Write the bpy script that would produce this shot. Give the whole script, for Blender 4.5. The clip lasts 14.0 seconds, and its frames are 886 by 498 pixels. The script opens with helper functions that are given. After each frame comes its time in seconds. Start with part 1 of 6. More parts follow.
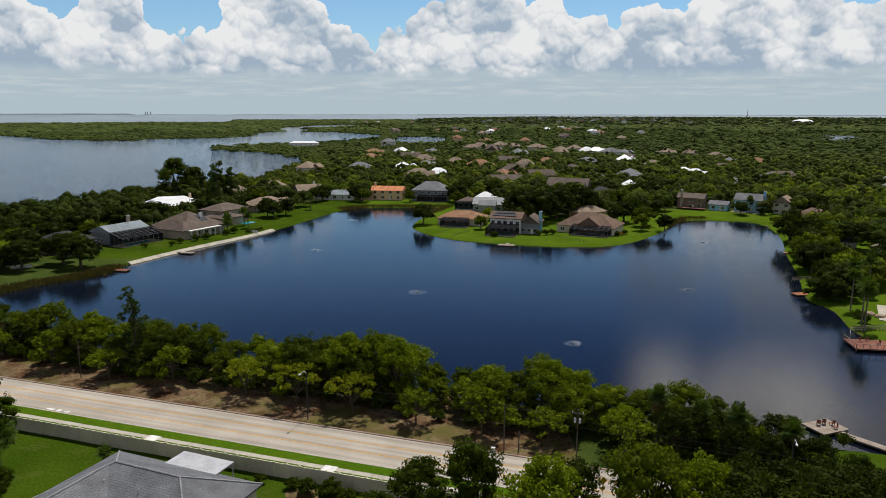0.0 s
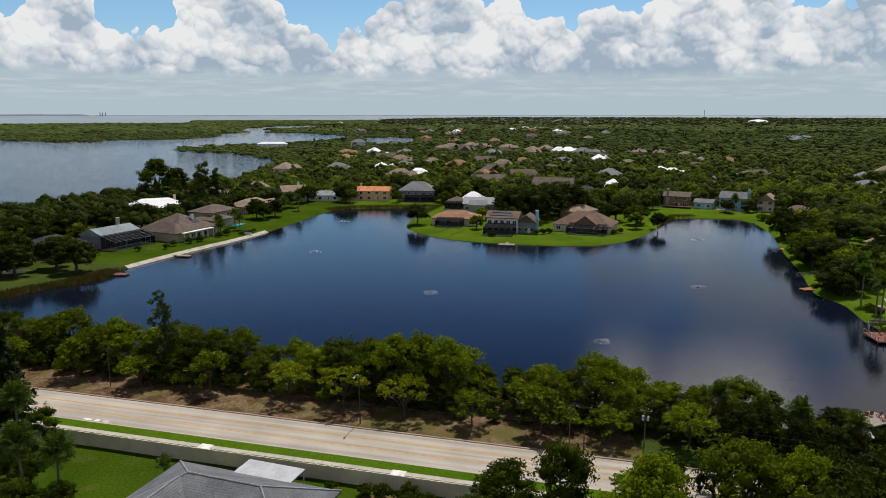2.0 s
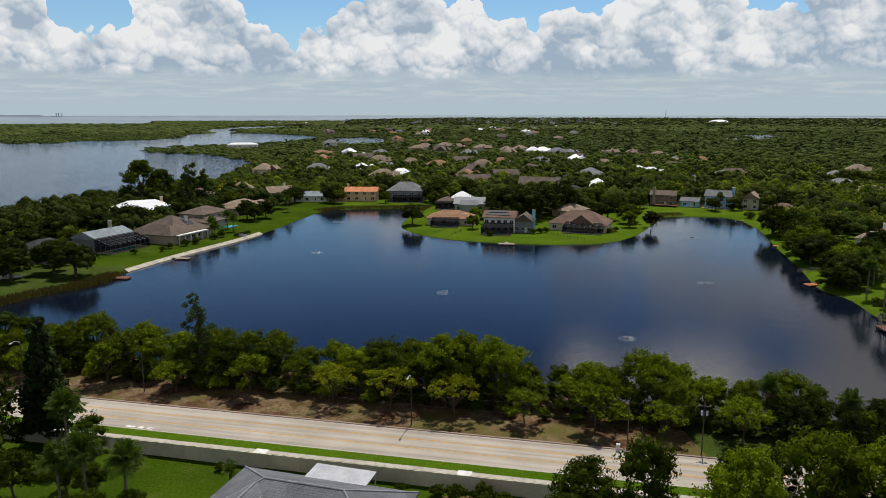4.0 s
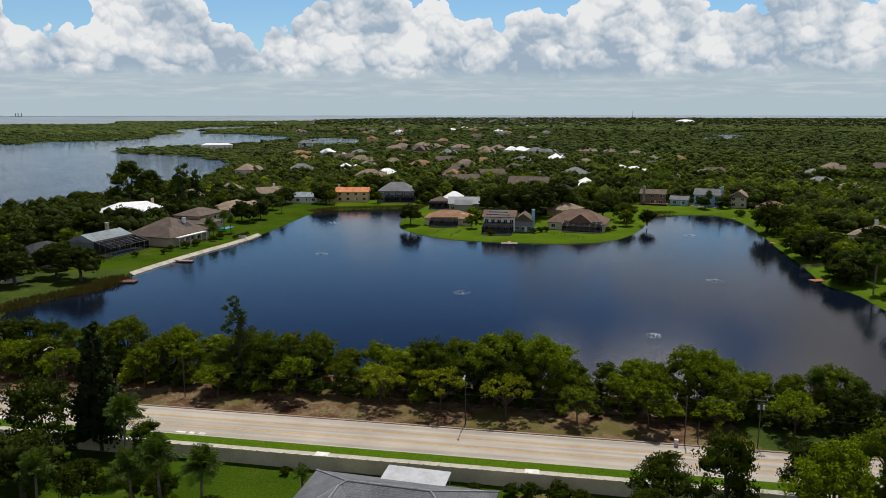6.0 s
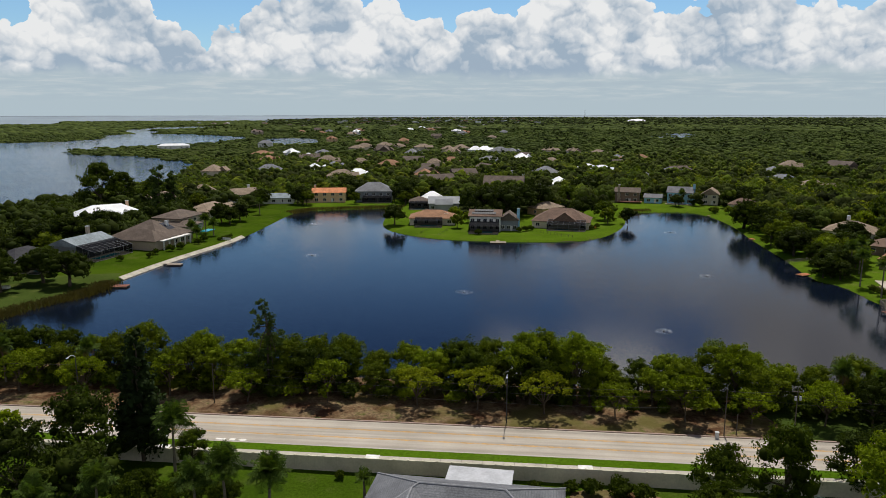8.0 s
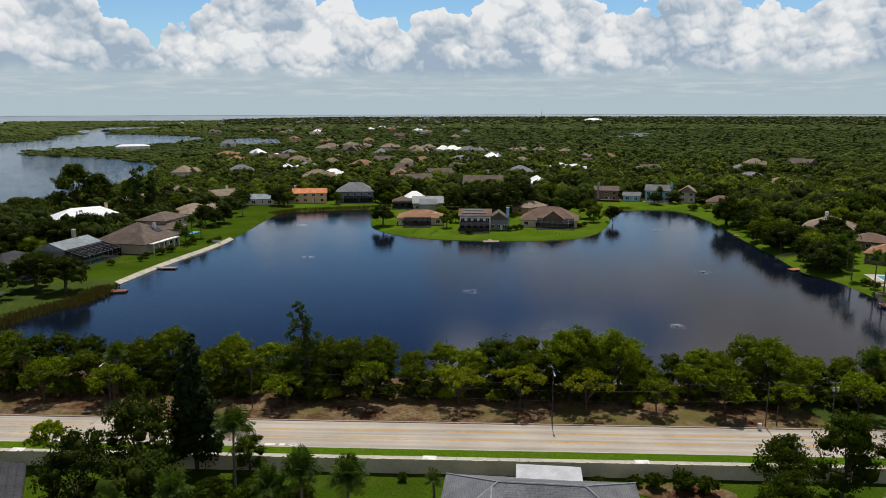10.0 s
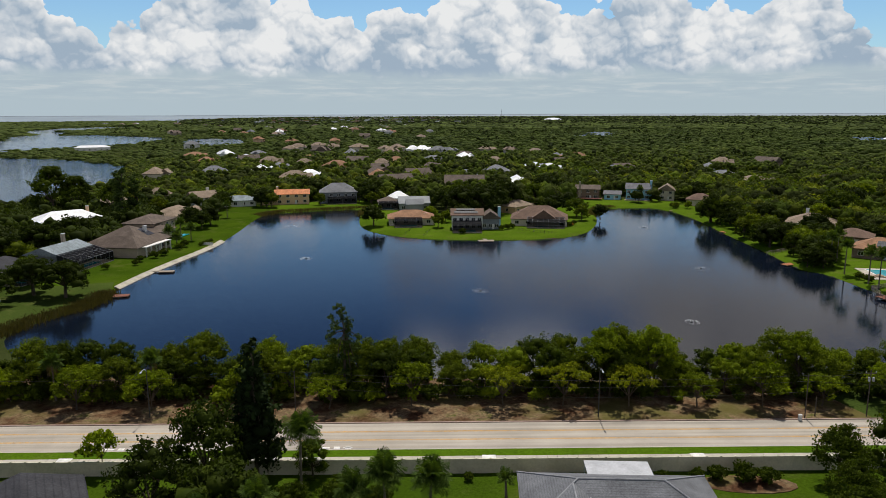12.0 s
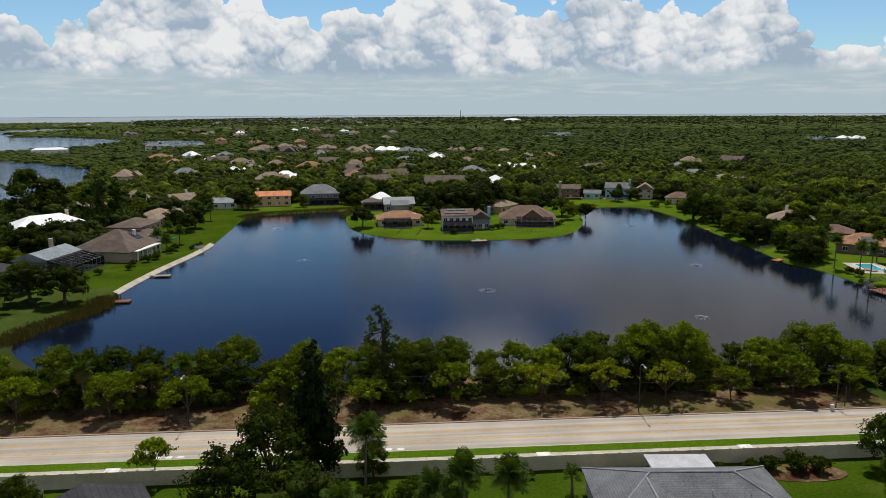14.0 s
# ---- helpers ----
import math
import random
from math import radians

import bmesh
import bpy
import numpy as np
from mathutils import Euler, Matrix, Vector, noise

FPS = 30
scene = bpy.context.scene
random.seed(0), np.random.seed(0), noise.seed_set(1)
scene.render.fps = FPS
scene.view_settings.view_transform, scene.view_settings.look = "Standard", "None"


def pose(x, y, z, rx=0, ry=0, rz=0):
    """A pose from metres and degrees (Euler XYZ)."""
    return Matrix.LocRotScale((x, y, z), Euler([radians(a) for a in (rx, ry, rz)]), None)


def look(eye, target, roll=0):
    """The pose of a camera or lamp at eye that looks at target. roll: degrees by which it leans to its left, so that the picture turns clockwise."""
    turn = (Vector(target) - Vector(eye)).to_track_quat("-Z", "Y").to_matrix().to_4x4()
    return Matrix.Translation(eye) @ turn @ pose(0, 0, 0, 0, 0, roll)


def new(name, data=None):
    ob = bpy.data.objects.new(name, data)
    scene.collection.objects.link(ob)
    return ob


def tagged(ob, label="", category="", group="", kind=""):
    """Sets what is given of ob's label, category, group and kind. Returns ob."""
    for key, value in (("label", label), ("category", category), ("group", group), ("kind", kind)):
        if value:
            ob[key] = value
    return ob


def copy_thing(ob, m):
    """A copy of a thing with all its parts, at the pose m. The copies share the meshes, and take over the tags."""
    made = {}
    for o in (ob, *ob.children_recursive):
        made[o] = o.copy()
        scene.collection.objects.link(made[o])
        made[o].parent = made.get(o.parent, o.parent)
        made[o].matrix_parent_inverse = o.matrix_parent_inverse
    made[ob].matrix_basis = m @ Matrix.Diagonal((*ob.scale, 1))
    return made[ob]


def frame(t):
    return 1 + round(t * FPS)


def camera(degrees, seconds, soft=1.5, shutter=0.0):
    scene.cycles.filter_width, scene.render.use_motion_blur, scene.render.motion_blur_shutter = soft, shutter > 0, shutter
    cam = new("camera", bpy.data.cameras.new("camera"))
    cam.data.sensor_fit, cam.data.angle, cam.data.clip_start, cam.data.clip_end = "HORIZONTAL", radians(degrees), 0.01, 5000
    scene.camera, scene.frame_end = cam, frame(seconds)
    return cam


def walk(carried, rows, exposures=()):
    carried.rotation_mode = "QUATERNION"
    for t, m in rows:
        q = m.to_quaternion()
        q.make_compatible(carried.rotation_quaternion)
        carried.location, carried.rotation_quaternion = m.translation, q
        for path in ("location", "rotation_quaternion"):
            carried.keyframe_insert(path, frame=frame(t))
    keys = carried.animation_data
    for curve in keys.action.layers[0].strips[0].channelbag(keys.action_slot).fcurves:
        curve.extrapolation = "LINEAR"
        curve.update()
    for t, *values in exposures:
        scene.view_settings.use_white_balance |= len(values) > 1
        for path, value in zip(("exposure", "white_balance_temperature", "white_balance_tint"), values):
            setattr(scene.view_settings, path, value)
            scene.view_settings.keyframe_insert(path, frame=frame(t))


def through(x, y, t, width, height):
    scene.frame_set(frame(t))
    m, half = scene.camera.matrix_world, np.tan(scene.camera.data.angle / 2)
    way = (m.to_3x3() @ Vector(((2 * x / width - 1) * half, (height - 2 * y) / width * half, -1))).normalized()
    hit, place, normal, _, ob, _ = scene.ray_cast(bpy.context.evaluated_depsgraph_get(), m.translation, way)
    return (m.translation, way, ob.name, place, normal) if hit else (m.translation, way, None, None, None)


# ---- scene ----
import collections

cam = camera(63.4, 14.0, soft=0.65)
ROWS = [      # seconds; x, y, z; pitch, roll, yaw
    (0, 1.291, -1.106, 50.552, -10.833, -0.033, 0.663),
    (0.5, -2.596, -0.584, 50.382, -10.816, -0.026, -0.104),
    (1, -6.357, -0.132, 50.237, -10.801, -0.020, -0.929),
    (1.5, -10.012, 0.264, 50.112, -10.786, -0.016, -1.743),
    (2, -13.577, 0.620, 50.009, -10.772, -0.012, -2.485),
    (2.5, -17.071, 0.950, 49.924, -10.760, -0.008, -3.245),
    (3, -20.509, 1.264, 49.858, -10.750, -0.005, -3.999),
    (5.5, -37.278, 2.984, 49.741, -10.733, 0.017, -7.293),
    (6, -40.614, 3.417, 49.751, -10.736, 0.024, -7.962),
    (6.5, -43.960, 3.894, 49.769, -10.742, 0.031, -8.777),
    (7, -47.318, 4.422, 49.793, -10.749, 0.040, -9.706),
    (7.5, -50.692, 5.002, 49.823, -10.758, 0.050, -10.732),
    (8, -54.081, 5.637, 49.856, -10.768, 0.061, -11.719),
    (10.5, -71.180, 9.668, 50.030, -10.823, 0.135, -16.031),
    (11, -74.594, 10.634, 50.057, -10.831, 0.153, -16.859),
    (11.5, -77.988, 11.646, 50.077, -10.836, 0.173, -17.671),
    (12, -81.350, 12.699, 50.090, -10.837, 0.193, -18.548),
    (12.5, -84.667, 13.785, 50.094, -10.835, 0.214, -19.427),
    (13, -87.927, 14.898, 50.088, -10.827, 0.235, -20.331),
    (13.5, -91.113, 16.029, 50.070, -10.813, 0.257, -21.139),
    (14, -94.208, 17.169, 50.039, -10.791, 0.279, -21.917),
]
walk(cam, [(t, pose(x, y, z, 90 + pitch, roll, yaw)) for t, x, y, z, pitch, roll, yaw in ROWS])

# ---------------------------------------------------------------- world, sun
SUN_EL, SUN_AZ = 66.0, 22.0          # degrees; azimuth from +y towards +x


def sky_world():
    w = bpy.data.worlds.new("sky")
    scene.world = w
    w.use_nodes = True
    nt = w.node_tree
    nt.nodes.clear()
    N, L = nt.nodes.new, nt.links.new

    def put(sock, v):
        if hasattr(v, "links"):
            L(v, sock)
        else:
            sock.default_value = v

    def m(op, a, b=0.0, c=0.0, clamp=False):
        n = N("ShaderNodeMath")
        n.operation, n.use_clamp = op, clamp
        put(n.inputs[0], a), put(n.inputs[1], b), put(n.inputs[2], c)
        return n.outputs[0]

    def step(v, lo, hi):
        n = N("ShaderNodeMapRange")
        n.interpolation_type = "SMOOTHSTEP"
        put(n.inputs["Value"], v), put(n.inputs["From Min"], lo), put(n.inputs["From Max"], hi)
        return n.outputs["Result"]

    def vec(x, y, z):
        n = N("ShaderNodeCombineXYZ")
        put(n.inputs[0], x), put(n.inputs[1], y), put(n.inputs[2], z)
        return n.outputs[0]

    def noise_at(v, scale, detail=4.0, rough=0.55):
        n = N("ShaderNodeTexNoise")
        L(v, n.inputs["Vector"])
        n.inputs["Scale"].default_value, n.inputs["Detail"].default_value, n.inputs["Roughness"].default_value = scale, detail, rough
        return n.outputs["Fac"]

    def mix(f, a, b):
        n = N("ShaderNodeMix")
        n.data_type = "RGBA"
        put(n.inputs[0], f)
        for s, v in ((n.inputs[6], a), (n.inputs[7], b)):
            if hasattr(v, "links"):
                L(v, s)
            else:
                s.default_value = (*v, 1)
        return n.outputs[2]

    def mul(a, b):
        n = N("ShaderNodeMix")
        n.data_type, n.blend_type = "RGBA", "MULTIPLY"
        n.inputs[0].default_value = 1.0
        L(a, n.inputs[6])
        n.inputs[7].default_value = (*b, 1)
        return n.outputs[2]

    tc, sep = N("ShaderNodeTexCoord"), N("ShaderNodeSeparateXYZ")
    L(tc.outputs["Generated"], sep.inputs[0])
    X, Y, Z = sep.outputs
    az = m("MULTIPLY", m("ARCTAN2", X, Y), 57.2958)
    el = m("MULTIPLY", m("ARCSINE", Z), 57.2958)

    clear = N("ShaderNodeTexSky")
    clear.sky_type, clear.sun_disc = "NISHITA", False
    clear.sun_elevation, clear.sun_rotation = radians(SUN_EL), radians(SUN_AZ)
    clear.air_density, clear.dust_density, clear.ozone_density = 1.0, 0.25, 2.0
    blue = N("ShaderNodeMix")
    blue.data_type, blue.blend_type = "RGBA", "MULTIPLY"
    blue.inputs[0].default_value = 1.0
    L(clear.outputs[0], blue.inputs[6])
    blue.inputs[7].default_value = (*SKY_GAIN, 1)
    # the clear sky deepens towards the zenith
    col = mix(step(el, 7.0, 24.0), blue.outputs[2], mul(blue.outputs[2], (0.19, 0.29, 0.50)))

    # wind-torn coordinates
    p = vec(az, m("MULTIPLY", el, 1.25), 3.7)
    w1, w2 = noise_at(p, 0.5, 4.0), noise_at(vec(m("ADD", az, 47.0), el, 9.1), 0.5, 4.0)
    azw = m("ADD", az, m("MULTIPLY", m("SUBTRACT", w1, 0.5), 2.0))
    elw = m("ADD", el, m("MULTIPLY", m("SUBTRACT", w2, 0.5), 1.5))

    def heads(da, de):
        """Heaped round heads of three sizes at a shifted place."""
        q = vec(m("ADD", azw, da), m("ADD", m("MULTIPLY", elw, 1.1), de), 0.0)
        total = None
        for scale, weight in ((0.42, 0.70), (1.05, 0.32), (2.7, 0.085), (6.0, 0.022)):
            n = N("ShaderNodeTexVoronoi")
            n.feature, n.distance = "SMOOTH_F1", "EUCLIDEAN"
            n.inputs["Smoothness"].default_value = 0.12
            L(q, n.inputs["Vector"])
            n.inputs["Scale"].default_value = scale
            dome = m("MULTIPLY", m("SUBTRACT", 0.75, m("MULTIPLY", n.outputs["Distance"], n.outputs["Distance"])), weight)
            total = dome if total is None else m("ADD", total, dome)
        return total
    b0, b1 = heads(0.0, 0.0), heads(0.10, 0.34)

    # skyline of the cumulus bank: (azimuth, height of its tops), degrees
    tops = ((-60, 8), (-38, 9), (-30.5, 7.8), (-28, 6.0), (-26.3, 8.5), (-23, 8.8), (-22, 5.3), (-20.4, 4.9), (-19.6, 6.1),
            (-17.6, 5.3), (-17, 8.2), (-13, 9.5), (-10, 8.2), (-9, 6.6), (-6.8, 6.0), (-6.1, 4.8), (-5.2, 6.3), (-2.1, 8.0), (3, 10.0),
            (9, 8.2), (9.6, 6.6), (12.5, 7.0), (15, 8.3), (16.1, 7.2), (20, 9.5), (25.6, 8.6), (28, 7.1), (34, 9.5), (39, 7.8), (41, 6.6), (45, 9.0), (48.6, 4.8))
    ramp = N("ShaderNodeValToRGB")
    cr = ramp.color_ramp
    lo, hi = -70.0, 70.0
    while len(cr.elements) < len(tops):
        cr.elements.new(0.5)
    for i, (a, h) in enumerate(tops):
        cr.elements[i].position = (a - lo) / (hi - lo)
        cr.elements[i].color = (h / 12, h / 12, h / 12, 1)
    put(ramp.inputs[0], m("DIVIDE", m("SUBTRACT", m("MULTIPLY_ADD", m("SUBTRACT", w1, 0.5), 1.2, az), lo), hi - lo))
    top = m("MULTIPLY_ADD", ramp.outputs[0], 12.0, 0.55)
    depth = m("SUBTRACT", m("MULTIPLY_ADD", m("SUBTRACT", b0, 0.68), 3.2, top), el)      # degrees below the ragged top
    bank = step(depth, 0.0, 0.16)

    relief = m("MULTIPLY", m("SUBTRACT", b0, b1), 1.7)
    grey = noise_at(vec(m("MULTIPLY", az, 1.0), m("MULTIPLY", el, 0.75), 5.0), 0.24, 4.0, 0.55)
    lit = m("ADD", m("ADD", 0.52, relief), m("MULTIPLY", m("SUBTRACT", 0.5, step(grey, 0.36, 0.66)), 0.85))
    lit = m("ADD", lit, m("MULTIPLY", m("SUBTRACT", b0, 0.68), 0.75))
    lit = m("ADD", lit, m("MULTIPLY", m("SUBTRACT", step(el, 2.6, 5.2), 0.6), 0.45))
    lit = m("ADD", lit, m("MULTIPLY", m("SUBTRACT", 1.0, step(depth, 0.0, 0.9)), 0.25), clamp=True)
    cloud = mix(lit, CLOUD_SHADE, CLOUD_LIT)

    # high broken cover over the lake's right, seen mostly as a reflection
    high = noise_at(vec(m("MULTIPLY", az, 0.7), m("MULTIPLY", el, 1.5), 21.0), 0.13, 5.0, 0.55)
    side = m("ADD", step(az, 0.0, 34.0), m("MULTIPLY", step(az, 70.0, 110.0), -1.0))
    cover = step(m("ADD", high, m("MULTIPLY", m("SUBTRACT", side, 0.85), 0.32)), 0.41, 0.53)
    cover = m("MULTIPLY", cover, step(el, 9.0, 13.0))
    # a gap of clear sky under the sunlit edge
    gap = m("MULTIPLY", m("MULTIPLY", step(el, 14.0, 15.5), m("SUBTRACT", 1.0, step(m("MULTIPLY_ADD", m("SUBTRACT", high, 0.5), 8.0, el), 17.0, 18.2))), m("MULTIPLY", step(az, 9.0, 15.0), m("SUBTRACT", 1.0, step(az, 31.0, 37.0))))
    cover = m("MULTIPLY", cover, m("SUBTRACT", 1.0, gap))
    # a brighter sunlit edge in that cover
    rim = noise_at(vec(m("MULTIPLY", az, 0.6), m("MULTIPLY", el, 1.2), 60.0), 0.22, 5.0, 0.5)
    glow = m("MULTIPLY", m("MULTIPLY", step(el, 17.6, 19.0), m("SUBTRACT", 1.0, step(el, 22.0, 26.0))), m("MULTIPLY", m("MULTIPLY", step(az, 13.0, 17.0), m("SUBTRACT", 1.0, m("MULTIPLY", step(az, 27.0, 36.0), 0.7))), step(rim, 0.38, 0.54)))
    cover = m("MAXIMUM", cover, glow)
    col = mix(m("MULTIPLY", cover, 0.9), col, mix(glow, mix(step(high, 0.48, 0.68), (0.52, 0.48, 0.44), (0.30, 0.275, 0.26)), (1.9, 1.78, 1.62)))
    # unseen bright cloud behind the camera, added to fill the shaded house fronts
    back = m("MULTIPLY", step(m("ABSOLUTE", az), 75.0, 110.0), m("MULTIPLY", step(el, 4.0, 9.0), m("SUBTRACT", 1.0, step(el, 42.0, 62.0))))
    broken = step(noise_at(vec(m("MULTIPLY", az, 0.8), el, 33.0), 0.09, 4.0), 0.36, 0.50)
    col = mix(m("MULTIPLY", back, broken), col, (0.42, 0.43, 0.45))
    col = mix(bank, col, cloud)

    # haze with thin streets of far cloud below the bank
    streak = noise_at(vec(m("MULTIPLY", az, 0.28), m("MULTIPLY", el, 2.6), 1.0), 1.0, 5.0, 0.6)
    band = m("MULTIPLY", step(el, 0.6, 1.6), m("SUBTRACT", 1.0, step(el, 2.2, 3.2)))
    haze = mix(m("MULTIPLY", step(streak, 0.46, 0.66), m("MULTIPLY", band, 0.5)), HAZE, (0.60, 0.64, 0.655))
    haze = mix(m("MULTIPLY", step(streak, 0.50, 0.36), m("MULTIPLY", band, 0.5)), haze, (0.40, 0.48, 0.55))
    edge = m("ADD", el, m("MULTIPLY", m("SUBTRACT", b0, 0.68), 1.0))
    col = mix(m("SUBTRACT", 1.0, step(edge, 2.3, 3.2)), col, haze)

    bg, out = N("ShaderNodeBackground"), N("ShaderNodeOutputWorld")
    L(col, bg.inputs[0])
    bg.inputs[1].default_value = SKY_STRENGTH
    L(bg.outputs[0], out.inputs[0])


SKY_GAIN = (0.072, 0.092, 0.106)
CLOUD_SHADE, CLOUD_LIT, HAZE = (0.34, 0.43, 0.53), (0.81, 0.82, 0.825), (0.43, 0.52, 0.575)
SKY_STRENGTH = 1.0
sky_world()
sun_data = bpy.data.lights.new("sun", "SUN")
sun_data.energy, sun_data.angle, sun_data.color = 4.2, radians(0.6), (1.0, 0.95, 0.86)
sun = new("sun", sun_data)
sun_dir = Vector((math.sin(radians(SUN_AZ)) * math.cos(radians(SUN_EL)), math.cos(radians(SUN_AZ)) * math.cos(radians(SUN_EL)), math.sin(radians(SUN_EL))))
sun.matrix_world = look(sun_dir * 300, (0, 0, 0))

# ---------------------------------------------------------------- materials


class Mat:
    """A small builder for node materials."""

    def __init__(self, name, rough=0.7, metal=0.0, spec=0.4):
        self.m = bpy.data.materials.new(name)
        self.m.use_nodes = True
        self.nt = self.m.node_tree
        self.b = self.nt.nodes["Principled BSDF"]
        self.b.inputs["Roughness"].default_value = rough
        self.b.inputs["Metallic"].default_value = metal
        self.b.inputs["Specular IOR Level"].default_value = spec
        self.pos = None

    def n(self, kind):
        return self.nt.nodes.new(kind)

    def link(self, a, b):
        self.nt.links.new(a, b)

    def where(self):
        if self.pos is None:
            self.pos = self.n("ShaderNodeNewGeometry").outputs["Position"]
        return self.pos

    def noise(self, scale, detail=3.0, rough=0.55, stretch=None):
        t = self.n("ShaderNodeTexNoise")
        v = self.where()
        if stretch:
            mp = self.n("ShaderNodeMapping")
            self.link(v, mp.inputs[0])
            mp.inputs["Scale"].default_value = stretch[:3]
            if len(stretch) > 3:
                mp.inputs["Rotation"].default_value = (0, 0, stretch[3])
            v = mp.outputs[0]
        self.link(v, t.inputs["Vector"])
        t.inputs["Scale"].default_value, t.inputs["Detail"].default_value, t.inputs["Roughness"].default_value = scale, detail, rough
        return t.outputs["Fac"]

    def ramp(self, f, stops):
        r = self.n("ShaderNodeValToRGB")
        self.link(f, r.inputs[0])
        while len(r.color_ramp.elements) < len(stops):
            r.color_ramp.elements.new(0.5)
        for e, (p, c) in zip(r.color_ramp.elements, stops):
            e.position, e.color = p, (*c, 1)
        return r.outputs[0]

    def mix(self, f, a, b, mode="MIX"):
        x = self.n("ShaderNodeMix")
        x.data_type, x.blend_type = "RGBA", mode
        if hasattr(f, "links"):
            self.link(f, x.inputs[0])
        else:
            x.inputs[0].default_value = f
        for s, v in ((x.inputs[6], a), (x.inputs[7], b)):
            if hasattr(v, "links"):
                self.link(v, s)
            else:
                s.default_value = (*v, 1)
        return x.outputs[2]

    def vary(self, col, amount=0.25, source="object"):
        """Scale the colour's brightness per object or per loose piece."""
        if source == "object":
            r = self.n("ShaderNodeObjectInfo").outputs["Random"]
        else:
            r = self.n("ShaderNodeNewGeometry").outputs["Random Per Island"]
        return self.mix(1.0, col, self.ramp(r, [(0, (1 - amount,) * 3), (1, (1 + amount,) * 3)]), "MULTIPLY")

    def colour(self, c):
        if hasattr(c, "links"):
            self.link(c, self.b.inputs["Base Color"])
        else:
            self.b.inputs["Base Color"].default_value = (*c, 1)
        return self

    def bump(self, f, strength=0.3, distance=0.05):
        b = self.n("ShaderNodeBump")
        b.inputs["Strength"].default_value, b.inputs["Distance"].default_value = strength, distance
        self.link(f, b.inputs["Height"])
        self.link(b.outputs[0], self.b.inputs["Normal"])
        return self


def surface(name, c, rough=0.7, big=0.15, small=0.25, amount=0.25, bump=0.0, metal=0.0):
    """Paint, stucco, stone: the colour c with stains of two sizes."""
    a = Mat(name, rough, metal, 0.2)
    d = tuple(v * (1 - amount) for v in c)
    e = tuple(min(1, v * (1 + amount * 0.6)) for v in c)
    col = a.ramp(a.noise(big, 4), [(0.3, d), (0.55, c), (0.75, e)])
    col = a.mix(0.35, col, a.mix(1.0, col, a.ramp(a.noise(small * 10, 3), [(0.3, (0.7,) * 3), (0.7, (1.15,) * 3)]), "MULTIPLY"))
    a.colour(col)
    if bump:
        a.bump(a.noise(8, 4), bump)
    return a.m


def foliage(name, dark, light, yellow=0.0, source="object", through=0.35, patch=0.5):
    a = Mat(name, 0.75, spec=0.06)
    col = a.ramp(a.noise(patch, 3), [(0.3, dark), (0.7, light)])
    if source == "object":
        col = a.vary(col, 0.22, "object")
    col = a.vary(col, 0.38, "island")
    if yellow:
        r = a.n("ShaderNodeObjectInfo" if source == "object" else "ShaderNodeNewGeometry").outputs["Random" if source == "object" else "Random Per Island"]
        f = a.ramp(r, [(0.55, (0, 0, 0)), (1.0, (yellow,) * 3)])
        col = a.mix(f, col, (0.16, 0.17, 0.02))
    a.colour(col)
    t = a.n("ShaderNodeBsdfTranslucent")
    bright = a.mix(1.0, col, (1.6, 1.7, 0.5), "MULTIPLY")
    a.link(bright, t.inputs[0])
    mx = a.n("ShaderNodeMixShader")
    mx.inputs[0].default_value = through
    out = a.nt.nodes["Material Output"]
    a.link(a.b.outputs[0], mx.inputs[1])
    a.link(t.outputs[0], mx.inputs[2])
    a.link(mx.outputs[0], out.inputs[0])
    return a.m


def roof_material(name, c, rows=0.28, amount=0.3, rough=0.8, speckle=3.5):
    a = Mat(name, rough, spec=0.12)
    col = a.ramp(a.noise(0.35, 4), [(0.3, tuple(v * (1 - amount) for v in c)), (0.7, tuple(v * (1 + amount * 0.5) for v in c))])
    sep = a.n("ShaderNodeSeparateXYZ")
    a.link(a.where(), sep.inputs[0])
    wv = a.n("ShaderNodeMath")
    wv.operation = "PINGPONG"
    a.link(sep.outputs[2], wv.inputs[0])
    wv.inputs[1].default_value = rows * 0.5
    col = a.mix(1.0, col, a.ramp(wv.outputs[0], [(0.0, (0.72,) * 3), (min(0.9, rows * 0.16), (1.05,) * 3)]), "MULTIPLY")
    col = a.mix(1.0, col, a.ramp(a.noise(speckle, 3, 0.75), [(0.3, (0.62,) * 3), (0.7, (1.32,) * 3)]), "MULTIPLY")
    a.colour(col).bump(a.noise(9, 2), 0.3)
    return a.m


